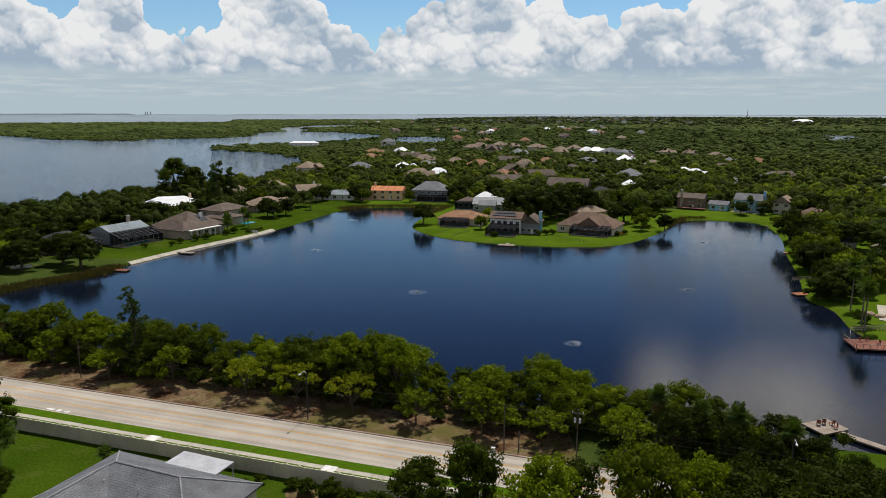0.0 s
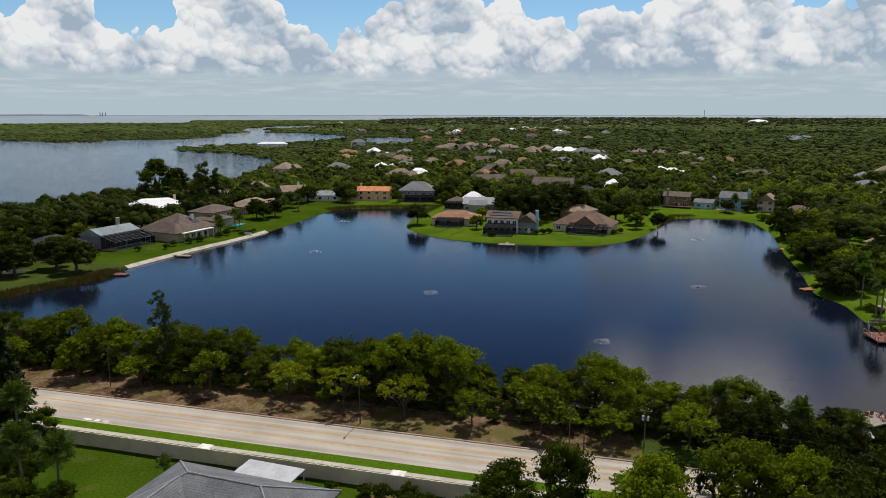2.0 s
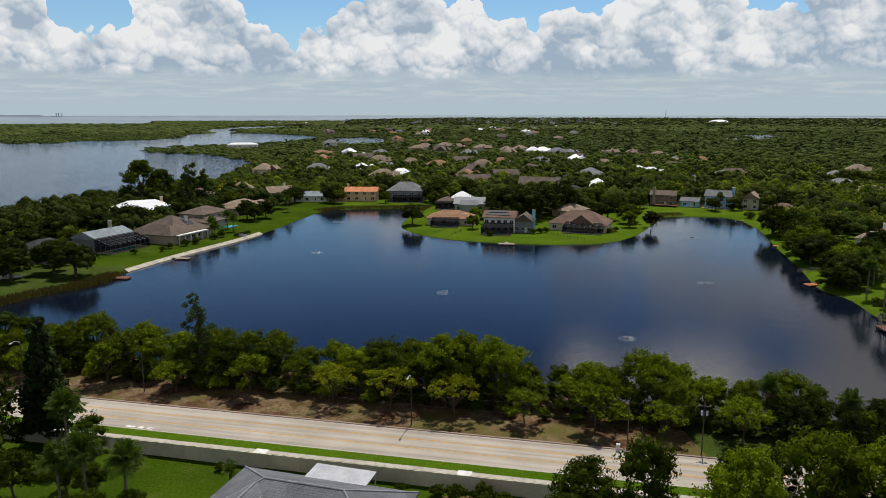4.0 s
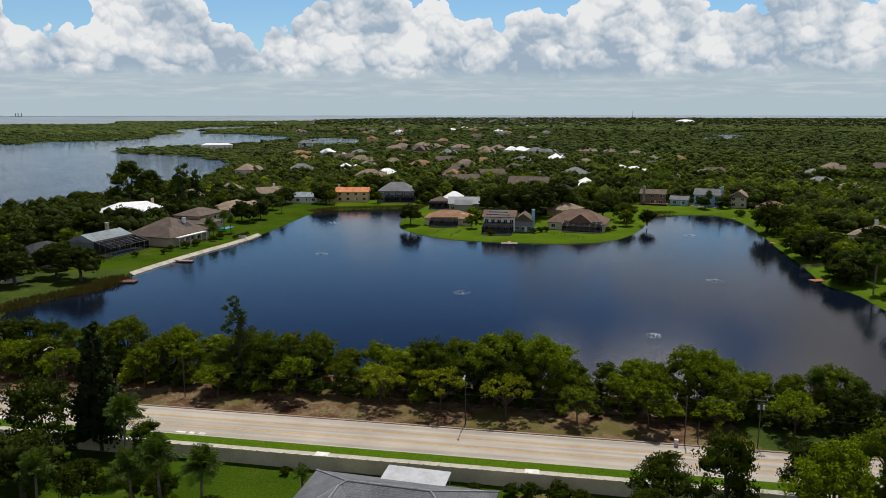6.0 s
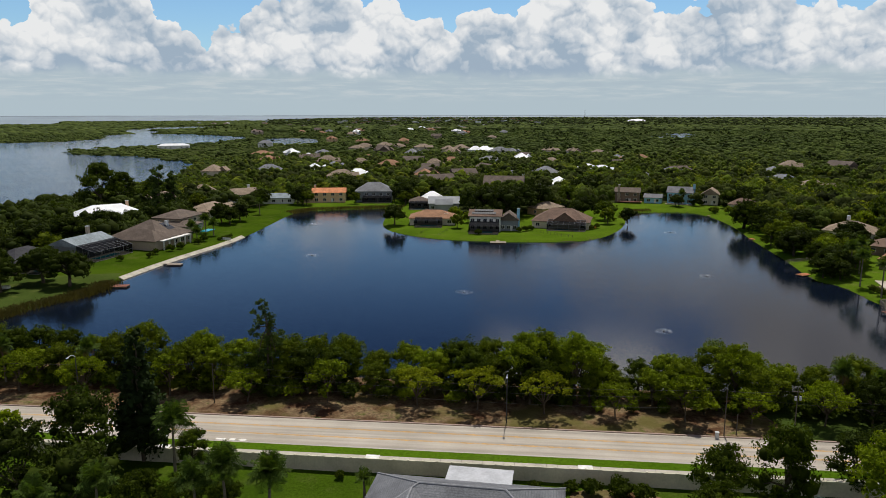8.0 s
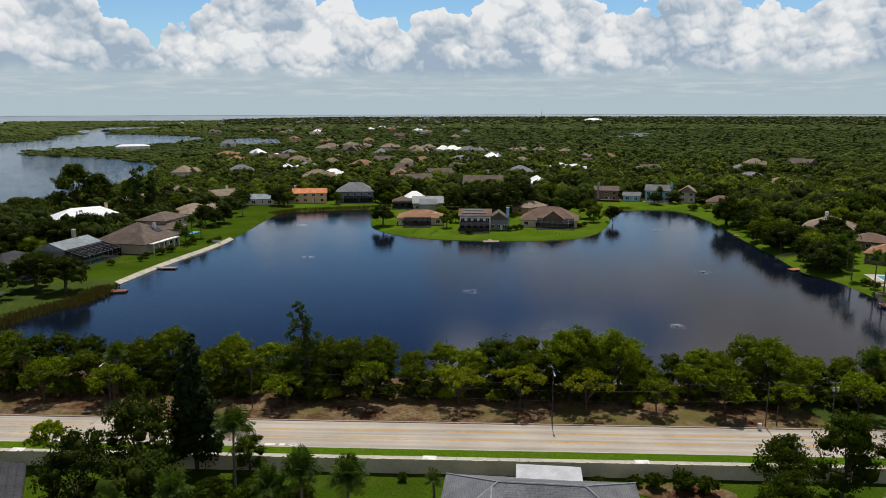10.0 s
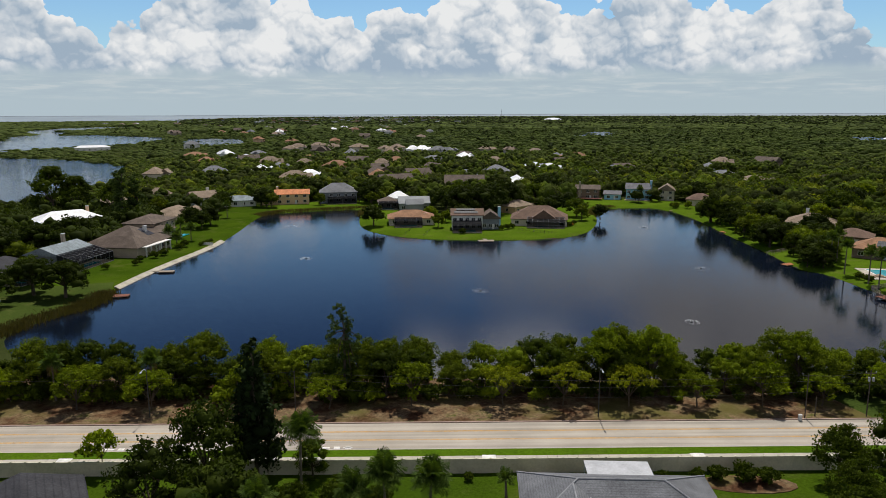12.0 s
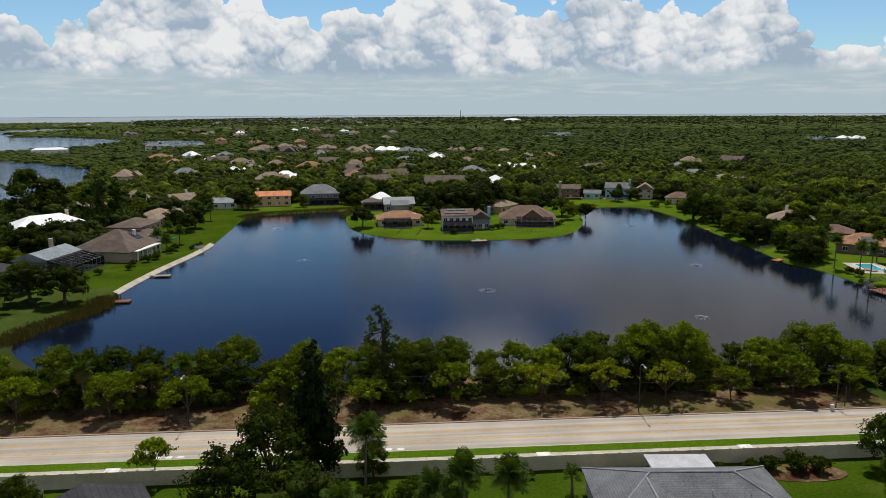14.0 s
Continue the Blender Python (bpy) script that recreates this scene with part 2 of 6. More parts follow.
def water_material():
    a = Mat("water", 0.06, spec=0.5)
    a.b.inputs["IOR"].default_value = 1.333
    col = a.ramp(a.noise(0.012, 3), [(0.35, (0.003, 0.006, 0.014)), (0.7, (0.005, 0.008, 0.015))])
    a.colour(col)
    r = a.ramp(a.noise(0.03, 4, stretch=(1, 2.2, 1)), [(0.35, (0.02,) * 3), (0.75, (0.085,) * 3)])
    a.link(r, a.b.inputs["Roughness"])
    # the bay and the sea are choppier than the sheltered lake
    dist = a.n("ShaderNodeVectorMath")
    dist.operation = "DISTANCE"
    a.link(a.where(), dist.inputs[0])
    dist.inputs[1].default_value = (15, 250, 0)
    chop = a.n("ShaderNodeMapRange")
    a.link(dist.outputs["Value"], chop.inputs["Value"])
    for k, v in zip(("From Min", "From Max", "To Min", "To Max"), (190, 300, 0.075, 0.75)):
        chop.inputs[k].default_value = v
    calm = a.n("ShaderNodeMapRange")
    a.link(dist.outputs["Value"], calm.inputs["Value"])
    for k, v in zip(("From Min", "From Max", "To Min", "To Max"), (1500, 2900, 1.0, 0.02)):
        calm.inputs[k].default_value = v
    both = a.n("ShaderNodeMath")
    both.operation = "MULTIPLY"
    a.link(chop.outputs[0], both.inputs[0])
    a.link(calm.outputs[0], both.inputs[1])
    b1 = a.n("ShaderNodeBump")
    b1.inputs["Distance"].default_value = 0.3
    a.link(both.outputs[0], b1.inputs["Strength"])
    a.link(a.noise(0.9, 4, 0.6, stretch=(1, 1.6, 1)), b1.inputs["Height"])
    b2 = a.n("ShaderNodeBump")
    b2.inputs["Strength"].default_value, b2.inputs["Distance"].default_value = 0.05, 0.08
    a.link(a.noise(5.0, 3, 0.6), b2.inputs["Height"])
    a.link(b1.outputs[0], b2.inputs["Normal"])
    a.link(b2.outputs[0], a.b.inputs["Normal"])
    return a.m


def screen_material():
    """Dark insect mesh of a pool cage."""
    a = Mat("screen_mesh", 0.9, spec=0.03)
    a.colour((0.010, 0.010, 0.012))
    t = a.n("ShaderNodeBsdfTransparent")
    mx = a.n("ShaderNodeMixShader")
    mx.inputs[0].default_value = 0.78
    a.link(a.b.outputs[0], mx.inputs[2])
    a.link(t.outputs[0], mx.inputs[1])
    a.link(mx.outputs[0], a.nt.nodes["Material Output"].inputs[0])
    return a.m


def glass_material():
    a = Mat("window_glass", 0.05, spec=0.6)
    a.colour(a.ramp(a.noise(0.3, 2), [(0.3, (0.01, 0.012, 0.015)), (0.7, (0.03, 0.035, 0.04))]))
    return a.m


def grass_material(name, c1, c2, dry=(0.16, 0.15, 0.05), dryness=0.4):
    a = Mat(name, 0.9, spec=0.0)
    col = a.ramp(a.noise(0.06, 4), [(0.3, c1), (0.7, c2)])
    f = a.ramp(a.noise(0.16, 5, 0.65), [(0.55, (0, 0, 0)), (0.8, (dryness,) * 3)])
    col = a.mix(f, col, dry)
    col = a.mix(1.0, col, a.ramp(a.noise(2.5, 4, 0.7), [(0.3, (0.65,) * 3), (0.7, (1.25,) * 3)]), "MULTIPLY")
    a.colour(col).bump(a.noise(6, 3), 0.5, 0.1)
    return a.m


M = {}
M["water"] = water_material()
# land across the sea, its colour lightened to grey-blue for haze
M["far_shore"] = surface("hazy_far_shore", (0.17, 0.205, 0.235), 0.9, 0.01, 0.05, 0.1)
# far sea: distance haze is put into its pale base colour
M["sea"] = surface("hazy_choppy_sea", (0.235, 0.285, 0.32), 0.6, 0.004, 0.02, 0.12)
M["lawn"] = grass_material("lawn_grass", (0.054, 0.098, 0.006), (0.086, 0.142, 0.010))
# lawn green darkened, the shade lying on it is in the colour
M["yard_shade"] = grass_material("shaded_yard_grass", (0.030, 0.058, 0.004), (0.052, 0.088, 0.006), dryness=0.3)
M["verge"] = grass_material("verge_grass", (0.045, 0.095, 0.005), (0.072, 0.13, 0.008), dryness=0.25)
M["rough_grass"] = grass_material("rough_grass", (0.03, 0.05, 0.010), (0.06, 0.085, 0.018), dryness=0.6)
def litter_material():
    a = Mat("leaf_litter", 0.95, spec=0.0)
    col = a.ramp(a.noise(0.28, 5, 0.65), [(0.36, (0.065, 0.032, 0.018)), (0.46, (0.105, 0.064, 0.036)), (0.58, (0.165, 0.118, 0.068)), (0.68, (0.085, 0.088, 0.025))])
    col = a.mix(1.0, col, a.ramp(a.noise(1.7, 5, 0.75), [(0.3, (0.5,) * 3), (0.7, (1.5,) * 3)]), "MULTIPLY")
    col = a.mix(a.ramp(a.noise(0.09, 3), [(0.5, (0, 0, 0)), (0.62, (0.8,) * 3)]), col, (0.100, 0.092, 0.028))
    a.colour(col).bump(a.noise(5, 4), 0.6, 0.1)
    return a.m


M["litter"] = litter_material()
M["forest"] = grass_material("forest_floor", (0.024, 0.034, 0.010), (0.048, 0.058, 0.018), dryness=0.2)
M["mud"] = surface("shore_mud", (0.05, 0.04, 0.022), 0.9)
M["concrete"] = surface("pale_concrete", (0.44, 0.40, 0.33), 0.85, 0.4, 0.4, 0.18, 0.2)
M["revetment"] = surface("sunlit_revetment", (0.46, 0.42, 0.34), 0.9, 0.5, 0.4, 0.3, 0.4)
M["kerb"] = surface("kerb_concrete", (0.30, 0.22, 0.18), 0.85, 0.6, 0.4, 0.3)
M["wall"] = surface("beige_wall", (0.58, 0.52, 0.40), 0.85, 0.25, 0.3, 0.22, 0.2)
M["wall_cap"] = surface("pale_cap", (0.55, 0.53, 0.40), 0.8)
M["paint_yellow"] = surface("yellow_paint", (0.55, 0.30, 0.05), 0.7, 1.2, 0.5, 0.35)
M["paint_white"] = surface("white_paint", (0.72, 0.70, 0.66), 0.7, 1.0, 0.5, 0.25)
M["bark"] = surface("bark", (0.09, 0.07, 0.05), 0.9, 1.5, 1.0, 0.35, 0.6)
M["leaf_dark"] = foliage("blackish_conifer", (0.010, 0.018, 0.005), (0.020, 0.032, 0.008), through=0.15)
M["palm_bark"] = surface("palm_bark", (0.17, 0.14, 0.11), 0.9, 1.5, 1.0, 0.3, 0.5)
M["pole_wood"] = surface("dark_pole_wood", (0.10, 0.085, 0.07), 0.85, 0.8, 0.6, 0.3)
M["timber"] = surface("weathered_timber", (0.26, 0.19, 0.13), 0.8, 0.8, 0.6, 0.3)
M["timber_red"] = surface("red_brown_timber", (0.22, 0.09, 0.06), 0.8, 0.8, 0.6, 0.3)
M["timber_pale"] = surface("pale_timber", (0.30, 0.25, 0.20), 0.8, 0.8, 0.6, 0.25)
M["orange_timber"] = surface("orange_timber", (0.40, 0.15, 0.06), 0.75, 0.8, 0.6, 0.25)
M["metal_dark"] = surface("dark_metal", (0.05, 0.05, 0.05), 0.5, 1, 1, 0.2)
M["metal_mid"] = surface("grey_metal", (0.26, 0.27, 0.28), 0.6, 1, 1, 0.15)
M["metal_pale"] = surface("pale_metal", (0.55, 0.56, 0.57), 0.45, 1, 1, 0.15)
M["screen"] = screen_material()
M["glass"] = glass_material()
M["solar"] = surface("solar_panel", (0.012, 0.015, 0.028), 0.55, 1, 1, 0.3)
M["pool"] = surface("pool_water", (0.02, 0.30, 0.36), 0.08, 1, 1, 0.1)
M["foam"] = surface("spray", (0.85, 0.88, 0.9), 0.6)
M["black"] = surface("black_cable", (0.02, 0.02, 0.02), 0.6)
M["reeds"] = foliage("reeds", (0.065, 0.056, 0.018), (0.115, 0.095, 0.032), source="object", through=0.2)
M["leaf_deep"] = foliage("deep_green_leaves", (0.026, 0.040, 0.002), (0.050, 0.070, 0.004))
# dark oak green, lowered further so the colour carries cloud shade
M["leaf_oak_shade"] = foliage("shade_dark_oak_leaves", (0.015, 0.025, 0.002), (0.034, 0.047, 0.004), through=0.25)
M["leaf_mid"] = foliage("mid_green_leaves", (0.054, 0.074, 0.003), (0.098, 0.124, 0.005))
M["leaf_gold"] = foliage("yellow_green_leaves", (0.110, 0.130, 0.005), (0.190, 0.208, 0.010))
M["leaf_bright"] = foliage("bright_green_leaves", (0.084, 0.118, 0.004), (0.145, 0.182, 0.007))
M["leaf_pine"] = foliage("pine_needles", (0.030, 0.048, 0.010), (0.055, 0.080, 0.018), through=0.3)
M["leaf_palm"] = foliage("palm_fronds", (0.040, 0.070, 0.012), (0.075, 0.110, 0.020), through=0.3)
M["leaf_flower"] = foliage("orange_flowers", (0.10, 0.09, 0.01), (0.42, 0.17, 0.03), through=0.2, patch=1.5)
M["leaf_silver"] = foliage("silver_fronds", (0.13, 0.17, 0.15), (0.22, 0.27, 0.24), through=0.2)
M["frond_dead"] = foliage("dry_fronds", (0.14, 0.09, 0.04), (0.22, 0.15, 0.07), through=0.2)
def woodland_material():
    a = Mat("woodland_leaves", 0.8, spec=0.04)
    v = a.n("ShaderNodeTexVoronoi")
    v.feature = "F1"
    v.inputs["Scale"].default_value = 0.115
    a.link(a.where(), v.inputs["Vector"])
    sep = a.n("ShaderNodeSeparateColor")
    a.link(v.outputs["Color"], sep.inputs[0])
    own = a.ramp(sep.outputs[0], [(0.0, (0.034, 0.046, 0.010)), (0.35, (0.062, 0.076, 0.016)), (0.6, (0.064, 0.095, 0.012)), (0.85, (0.108, 0.145, 0.014)), (1.0, (0.180, 0.200, 0.018))])
    # mangrove green, greyed a little so distance haze sits in the colour
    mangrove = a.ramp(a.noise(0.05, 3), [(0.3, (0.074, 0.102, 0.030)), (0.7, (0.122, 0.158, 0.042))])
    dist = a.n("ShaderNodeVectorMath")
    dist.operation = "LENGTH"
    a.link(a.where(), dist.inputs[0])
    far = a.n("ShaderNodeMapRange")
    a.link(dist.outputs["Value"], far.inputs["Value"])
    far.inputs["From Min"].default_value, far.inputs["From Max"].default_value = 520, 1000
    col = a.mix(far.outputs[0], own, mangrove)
    col = a.mix(1.0, col, a.ramp(a.noise(0.006, 4), [(0.3, (0.72, 0.74, 0.8)), (0.7, (1.2, 1.18, 1.0))]), "MULTIPLY")
    col = a.mix(1.0, col, a.ramp(a.noise(0.55, 4, 0.7), [(0.32, (0.62,) * 3), (0.68, (1.35,) * 3)]), "MULTIPLY")
    col = a.vary(col, 0.3, "island")
    a.colour(col).bump(a.noise(0.9, 3, 0.7), 0.8, 0.8)
    t = a.n("ShaderNodeBsdfTranslucent")
    a.link(a.mix(1.0, col, (1.6, 1.7, 0.5), "MULTIPLY"), t.inputs[0])
    mx = a.n("ShaderNodeMixShader")
    mx.inputs[0].default_value = 0.4
    a.link(a.b.outputs[0], mx.inputs[1])
    a.link(t.outputs[0], mx.inputs[2])
    a.link(mx.outputs[0], a.nt.nodes["Material Output"].inputs[0])
    return a.m


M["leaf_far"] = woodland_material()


def asphalt_material():
    a = Mat("sunbleached_asphalt", 0.9, spec=0.05)
    col = a.ramp(a.noise(0.12, 5, 0.6), [(0.3, (0.35, 0.315, 0.265)), (0.7, (0.45, 0.405, 0.345))])
    # tyre tracks and seams run along the road
    own = a.n("ShaderNodeTexCoord")
    mp = a.n("ShaderNodeMapping")
    a.link(own.outputs["Object"], mp.inputs[0])
    mp.inputs["Scale"].default_value = (0.02, 0.9, 1)
    tn = a.n("ShaderNodeTexNoise")
    a.link(mp.outputs[0], tn.inputs["Vector"])
    tn.inputs["Scale"].default_value, tn.inputs["Detail"].default_value = 1.0, 3.0
    track = tn.outputs["Fac"]
    col = a.mix(1.0, col, a.ramp(track, [(0.35, (0.78,) * 3), (0.6, (1.06,) * 3)]), "MULTIPLY")
    col = a.mix(1.0, col, a.ramp(a.noise(14, 3, 0.7), [(0.3, (0.82,) * 3), (0.7, (1.12,) * 3)]), "MULTIPLY")
    a.colour(col).bump(a.noise(20, 2), 0.2)
    return a.m


M["asphalt"] = asphalt_material()

# ---------------------------------------------------------------- mesh helpers


def mesh_of(name, verts, faces, mats=(), smooth=False, index=None, round_first=False):
    """A mesh from arrays; faces is an array of triangles or quads, or a list of both."""
    me = bpy.data.meshes.new(name)
    groups = [np.asarray(f, dtype=np.int32) for f in (faces if isinstance(faces, list) else [faces]) if len(f)]
    v = np.asarray(verts, dtype=np.float32)
    me.vertices.add(len(v))
    me.vertices.foreach_set("co", v.ravel())
    loops = np.concatenate([g.ravel() for g in groups])
    totals = np.concatenate([np.full(len(g), g.shape[1], dtype=np.int32) for g in groups])
    starts = np.concatenate([[0], np.cumsum(totals)[:-1]]).astype(np.int32)
    me.loops.add(len(loops))
    me.loops.foreach_set("vertex_index", loops)
    me.polygons.add(len(totals))
    me.polygons.foreach_set("loop_start", starts)
    for mt in mats:
        me.materials.append(mt)
    if index is not None:
        me.polygons.foreach_set("material_index", np.asarray(index, dtype=np.int32))
    flags = np.full(len(totals), smooth)
    if round_first:
        flags[:len(groups[0])] = True
    me.polygons.foreach_set("use_smooth", flags)
    me.update(calc_edges=True)
    return me


def part(name, bm, material, parent=None, label="", smooth=False):
    """Link a bmesh as one mesh object under a thing or a part."""
    me = bpy.data.meshes.new(name)
    bm.normal_update()
    bm.to_mesh(me)
    bm.free()
    me.materials.append(material)
    if smooth:
        me.polygons.foreach_set("use_smooth", [True] * len(me.polygons))
    ob = new(name, me)
    ob.parent = parent
    if label:
        ob["label"] = label
    return ob


def shared(name, me, parent=None, m=None, label=""):
    """Another object on the same mesh."""
    ob = new(name, me)
    ob.parent = parent
    if m is not None:
        ob.matrix_local = m
    if label:
        ob["label"] = label
    return ob


def empty(name, m, label, category, group="", kind=""):
    ob = new(name)
    ob.matrix_world = m
    ob.empty_display_size = 0.5
    return tagged(ob, label, category, group, kind)


def box(bm, x0, x1, y0, y1, z0, z1):
    v = [bm.verts.new(c) for c in ((x0, y0, z0), (x1, y0, z0), (x1, y1, z0), (x0, y1, z0), (x0, y0, z1), (x1, y0, z1), (x1, y1, z1), (x0, y1, z1))]
    for f in ((3, 2, 1, 0), (4, 5, 6, 7), (0, 1, 5, 4), (1, 2, 6, 5), (2, 3, 7, 6), (3, 0, 4, 7)):
        bm.faces.new([v[i] for i in f])
    return bm


def boxed(*a):
    return box(bmesh.new(), *a)


def tube(bm, a, b, r0, r1=None, n=7):
    """A tapered round bar from a to b."""
    a, b = Vector(a), Vector(b)
    r1 = r0 if r1 is None else r1
    d = (b - a).normalized()
    u = d.orthogonal().normalized()
    w = d.cross(u)
    rings = []
    for c, r in ((a, r0), (b, r1)):
        rings.append([bm.verts.new(c + (u * math.cos(k * 2 * math.pi / n) + w * math.sin(k * 2 * math.pi / n)) * r) for k in range(n)])
    for k in range(n):
        bm.faces.new((rings[0][k], rings[0][(k + 1) % n], rings[1][(k + 1) % n], rings[1][k]))
    bm.faces.new(rings[0][::-1])
    bm.faces.new(rings[1])
    return bm


def smooth_line(pts, rounds=2, closed=True):
    """Round a polygon by cutting its corners."""
    p = np.array(pts, float)
    for _ in range(rounds):
        nxt = np.roll(p, -1, 0)
        a, b = p * 0.75 + nxt * 0.25, p * 0.25 + nxt * 0.75
        q = np.stack([a, b], 1).reshape(-1, 2)
        p = q if closed else np.vstack([p[:1], q[1:-2], p[-1:]])
    return p


def inside(px, py, poly):
    r = np.zeros(px.shape, bool)
    a, b = poly, np.roll(poly, -1, 0)
    for (x0, y0), (x1, y1) in zip(a, b):
        if y0 == y1:
            continue
        c = (y0 > py) != (y1 > py)
        r ^= c & (px < (x1 - x0) * (py - y0) / (y1 - y0) + x0)
    return r


def reach(px, py, poly):
    """Distance to a polygon's edge."""
    best = np.full(px.shape, 1e9)
    for (x0, y0), (x1, y1) in zip(poly, np.roll(poly, -1, 0)):
        dx, dy = x1 - x0, y1 - y0
        t = np.clip(((px - x0) * dx + (py - y0) * dy) / max(dx * dx + dy * dy, 1e-9), 0, 1)
        best = np.minimum(best, (px - x0 - t * dx) ** 2 + (py - y0 - t * dy) ** 2)
    return np.sqrt(best)


# ---------------------------------------------------------------- plan
LAKE = smooth_line([(-127.7, 189.2), (-122.7, 202), (-112.8, 212.8), (-108.8, 228.5), (-95.9, 259.7), (-79.2, 290.8), (-68.4, 325.5), (-61.6, 350.5), (-54.7, 373.4), (-44.1, 379.2), (-20.8, 380.1), (-1.4, 379.1),
                    (-10, 354.3), (-16.8, 321.7), (-14.8, 305.3), (-3, 285.9), (15.6, 275.2), (36.2, 268.3), (55.7, 266.2), (71.2, 274.8), (90.4, 299.8), (103.6, 327.6), (112.2, 338), (141.2, 334.8), (143.3, 318.4),
                    (136, 287.7), (121.9, 253.9), (108.7, 215.1), (97.3, 188.7), (101.2, 180.9), (94.6, 160.2), (96, 142), (101, 122), (92, 104), (74, 97.5), (54, 103), (-8, 125), (-61.8, 143.1), (-111.1, 159.8)], 2)
BAY = np.array([(-210, 338), (-420, 246), (-3200, 150), (-3200, 1950), (-1400, 1760), (-1005, 1564), (-868, 1459), (-743, 1339), (-610, 1261), (-550, 1262), (-568, 1341), (-509, 1370),
                (-454, 1400), (-418, 1533), (-467, 1737), (-445, 1888), (-545, 2282), (-562, 2453), (-500, 2453), (-385, 1960), (-380, 1840), (-306, 1836), (-216, 1694), (-155, 1600),
                (-140, 1440), (-185, 1270), (-250, 1175), (-320, 1105), (-348, 1050), (-335, 990), (-302, 945), (-262, 930), (-222, 890), (-185, 825), (-150, 770), (-144, 735),
                (-142, 639), (-142, 548), (-143, 500), (-152, 462), (-168, 412), (-187, 374)], float)
CREEK = np.array([(-545, 2600), (-500, 2830), (-353, 2960), (-250, 2900), (-330, 2480), (-400, 2280), (-490, 2260)], float)
MERE = np.array([(-112, 1470), (-60, 1500), (-10, 1430), (-12, 1190), (-60, 1160), (-105, 1240)], float)
POND = np.array([(940, 890), (1051, 1060), (1150, 1090), (1030, 905)], float)
POOLS = np.array([(650, 1370), (690, 1400), (750, 1420), (745, 1290), (650, 1270)], float)
TARN = np.array([(790, 1580), (880, 1600), (800, 1400), (735, 1390)], float)
FAIRWAY = np.array([(68, 850), (100, 880), (140, 870), (128, 800), (88, 775)], float)
INLAND = (BAY, CREEK, MERE, POND, POOLS, TARN)
GROUND = 0.8
COAST = 4100.0
ROAD_SLOPE = -0.322


def road_y(offset, x):
    """y on the line that lies offset metres beyond the road's near edge."""
    return 90.55 + offset / 0.952 + ROAD_SLOPE * x


def far_lift(r):
    """The open sea beyond the coast climbs a little, to end at the true horizon."""
    return np.clip((r - COAST) / 780.0, 0, 1) ** 1.2 * 30.5


def land_lift(x, y):
    """Higher land towards the coast."""
    r = np.hypot(x, y)
    return np.clip((r - 2300) / 1700, 0, 1) * np.where(x < -150, 6.0, np.clip((x + 150) / 500, 0, 1) * 9.0 + 6.0)


def wet(px, py):
    w = inside(px, py, LAKE)
    for poly in INLAND:
        w |= inside(px, py, poly)
    return w


def axis(*runs):
    out = [runs[0][0]]
    for a, b, s in runs:
        n = max(1, round((b - a) / s))
        out += list(a + (b - a) * (np.arange(n) + 1) / n)
    return np.array(out)


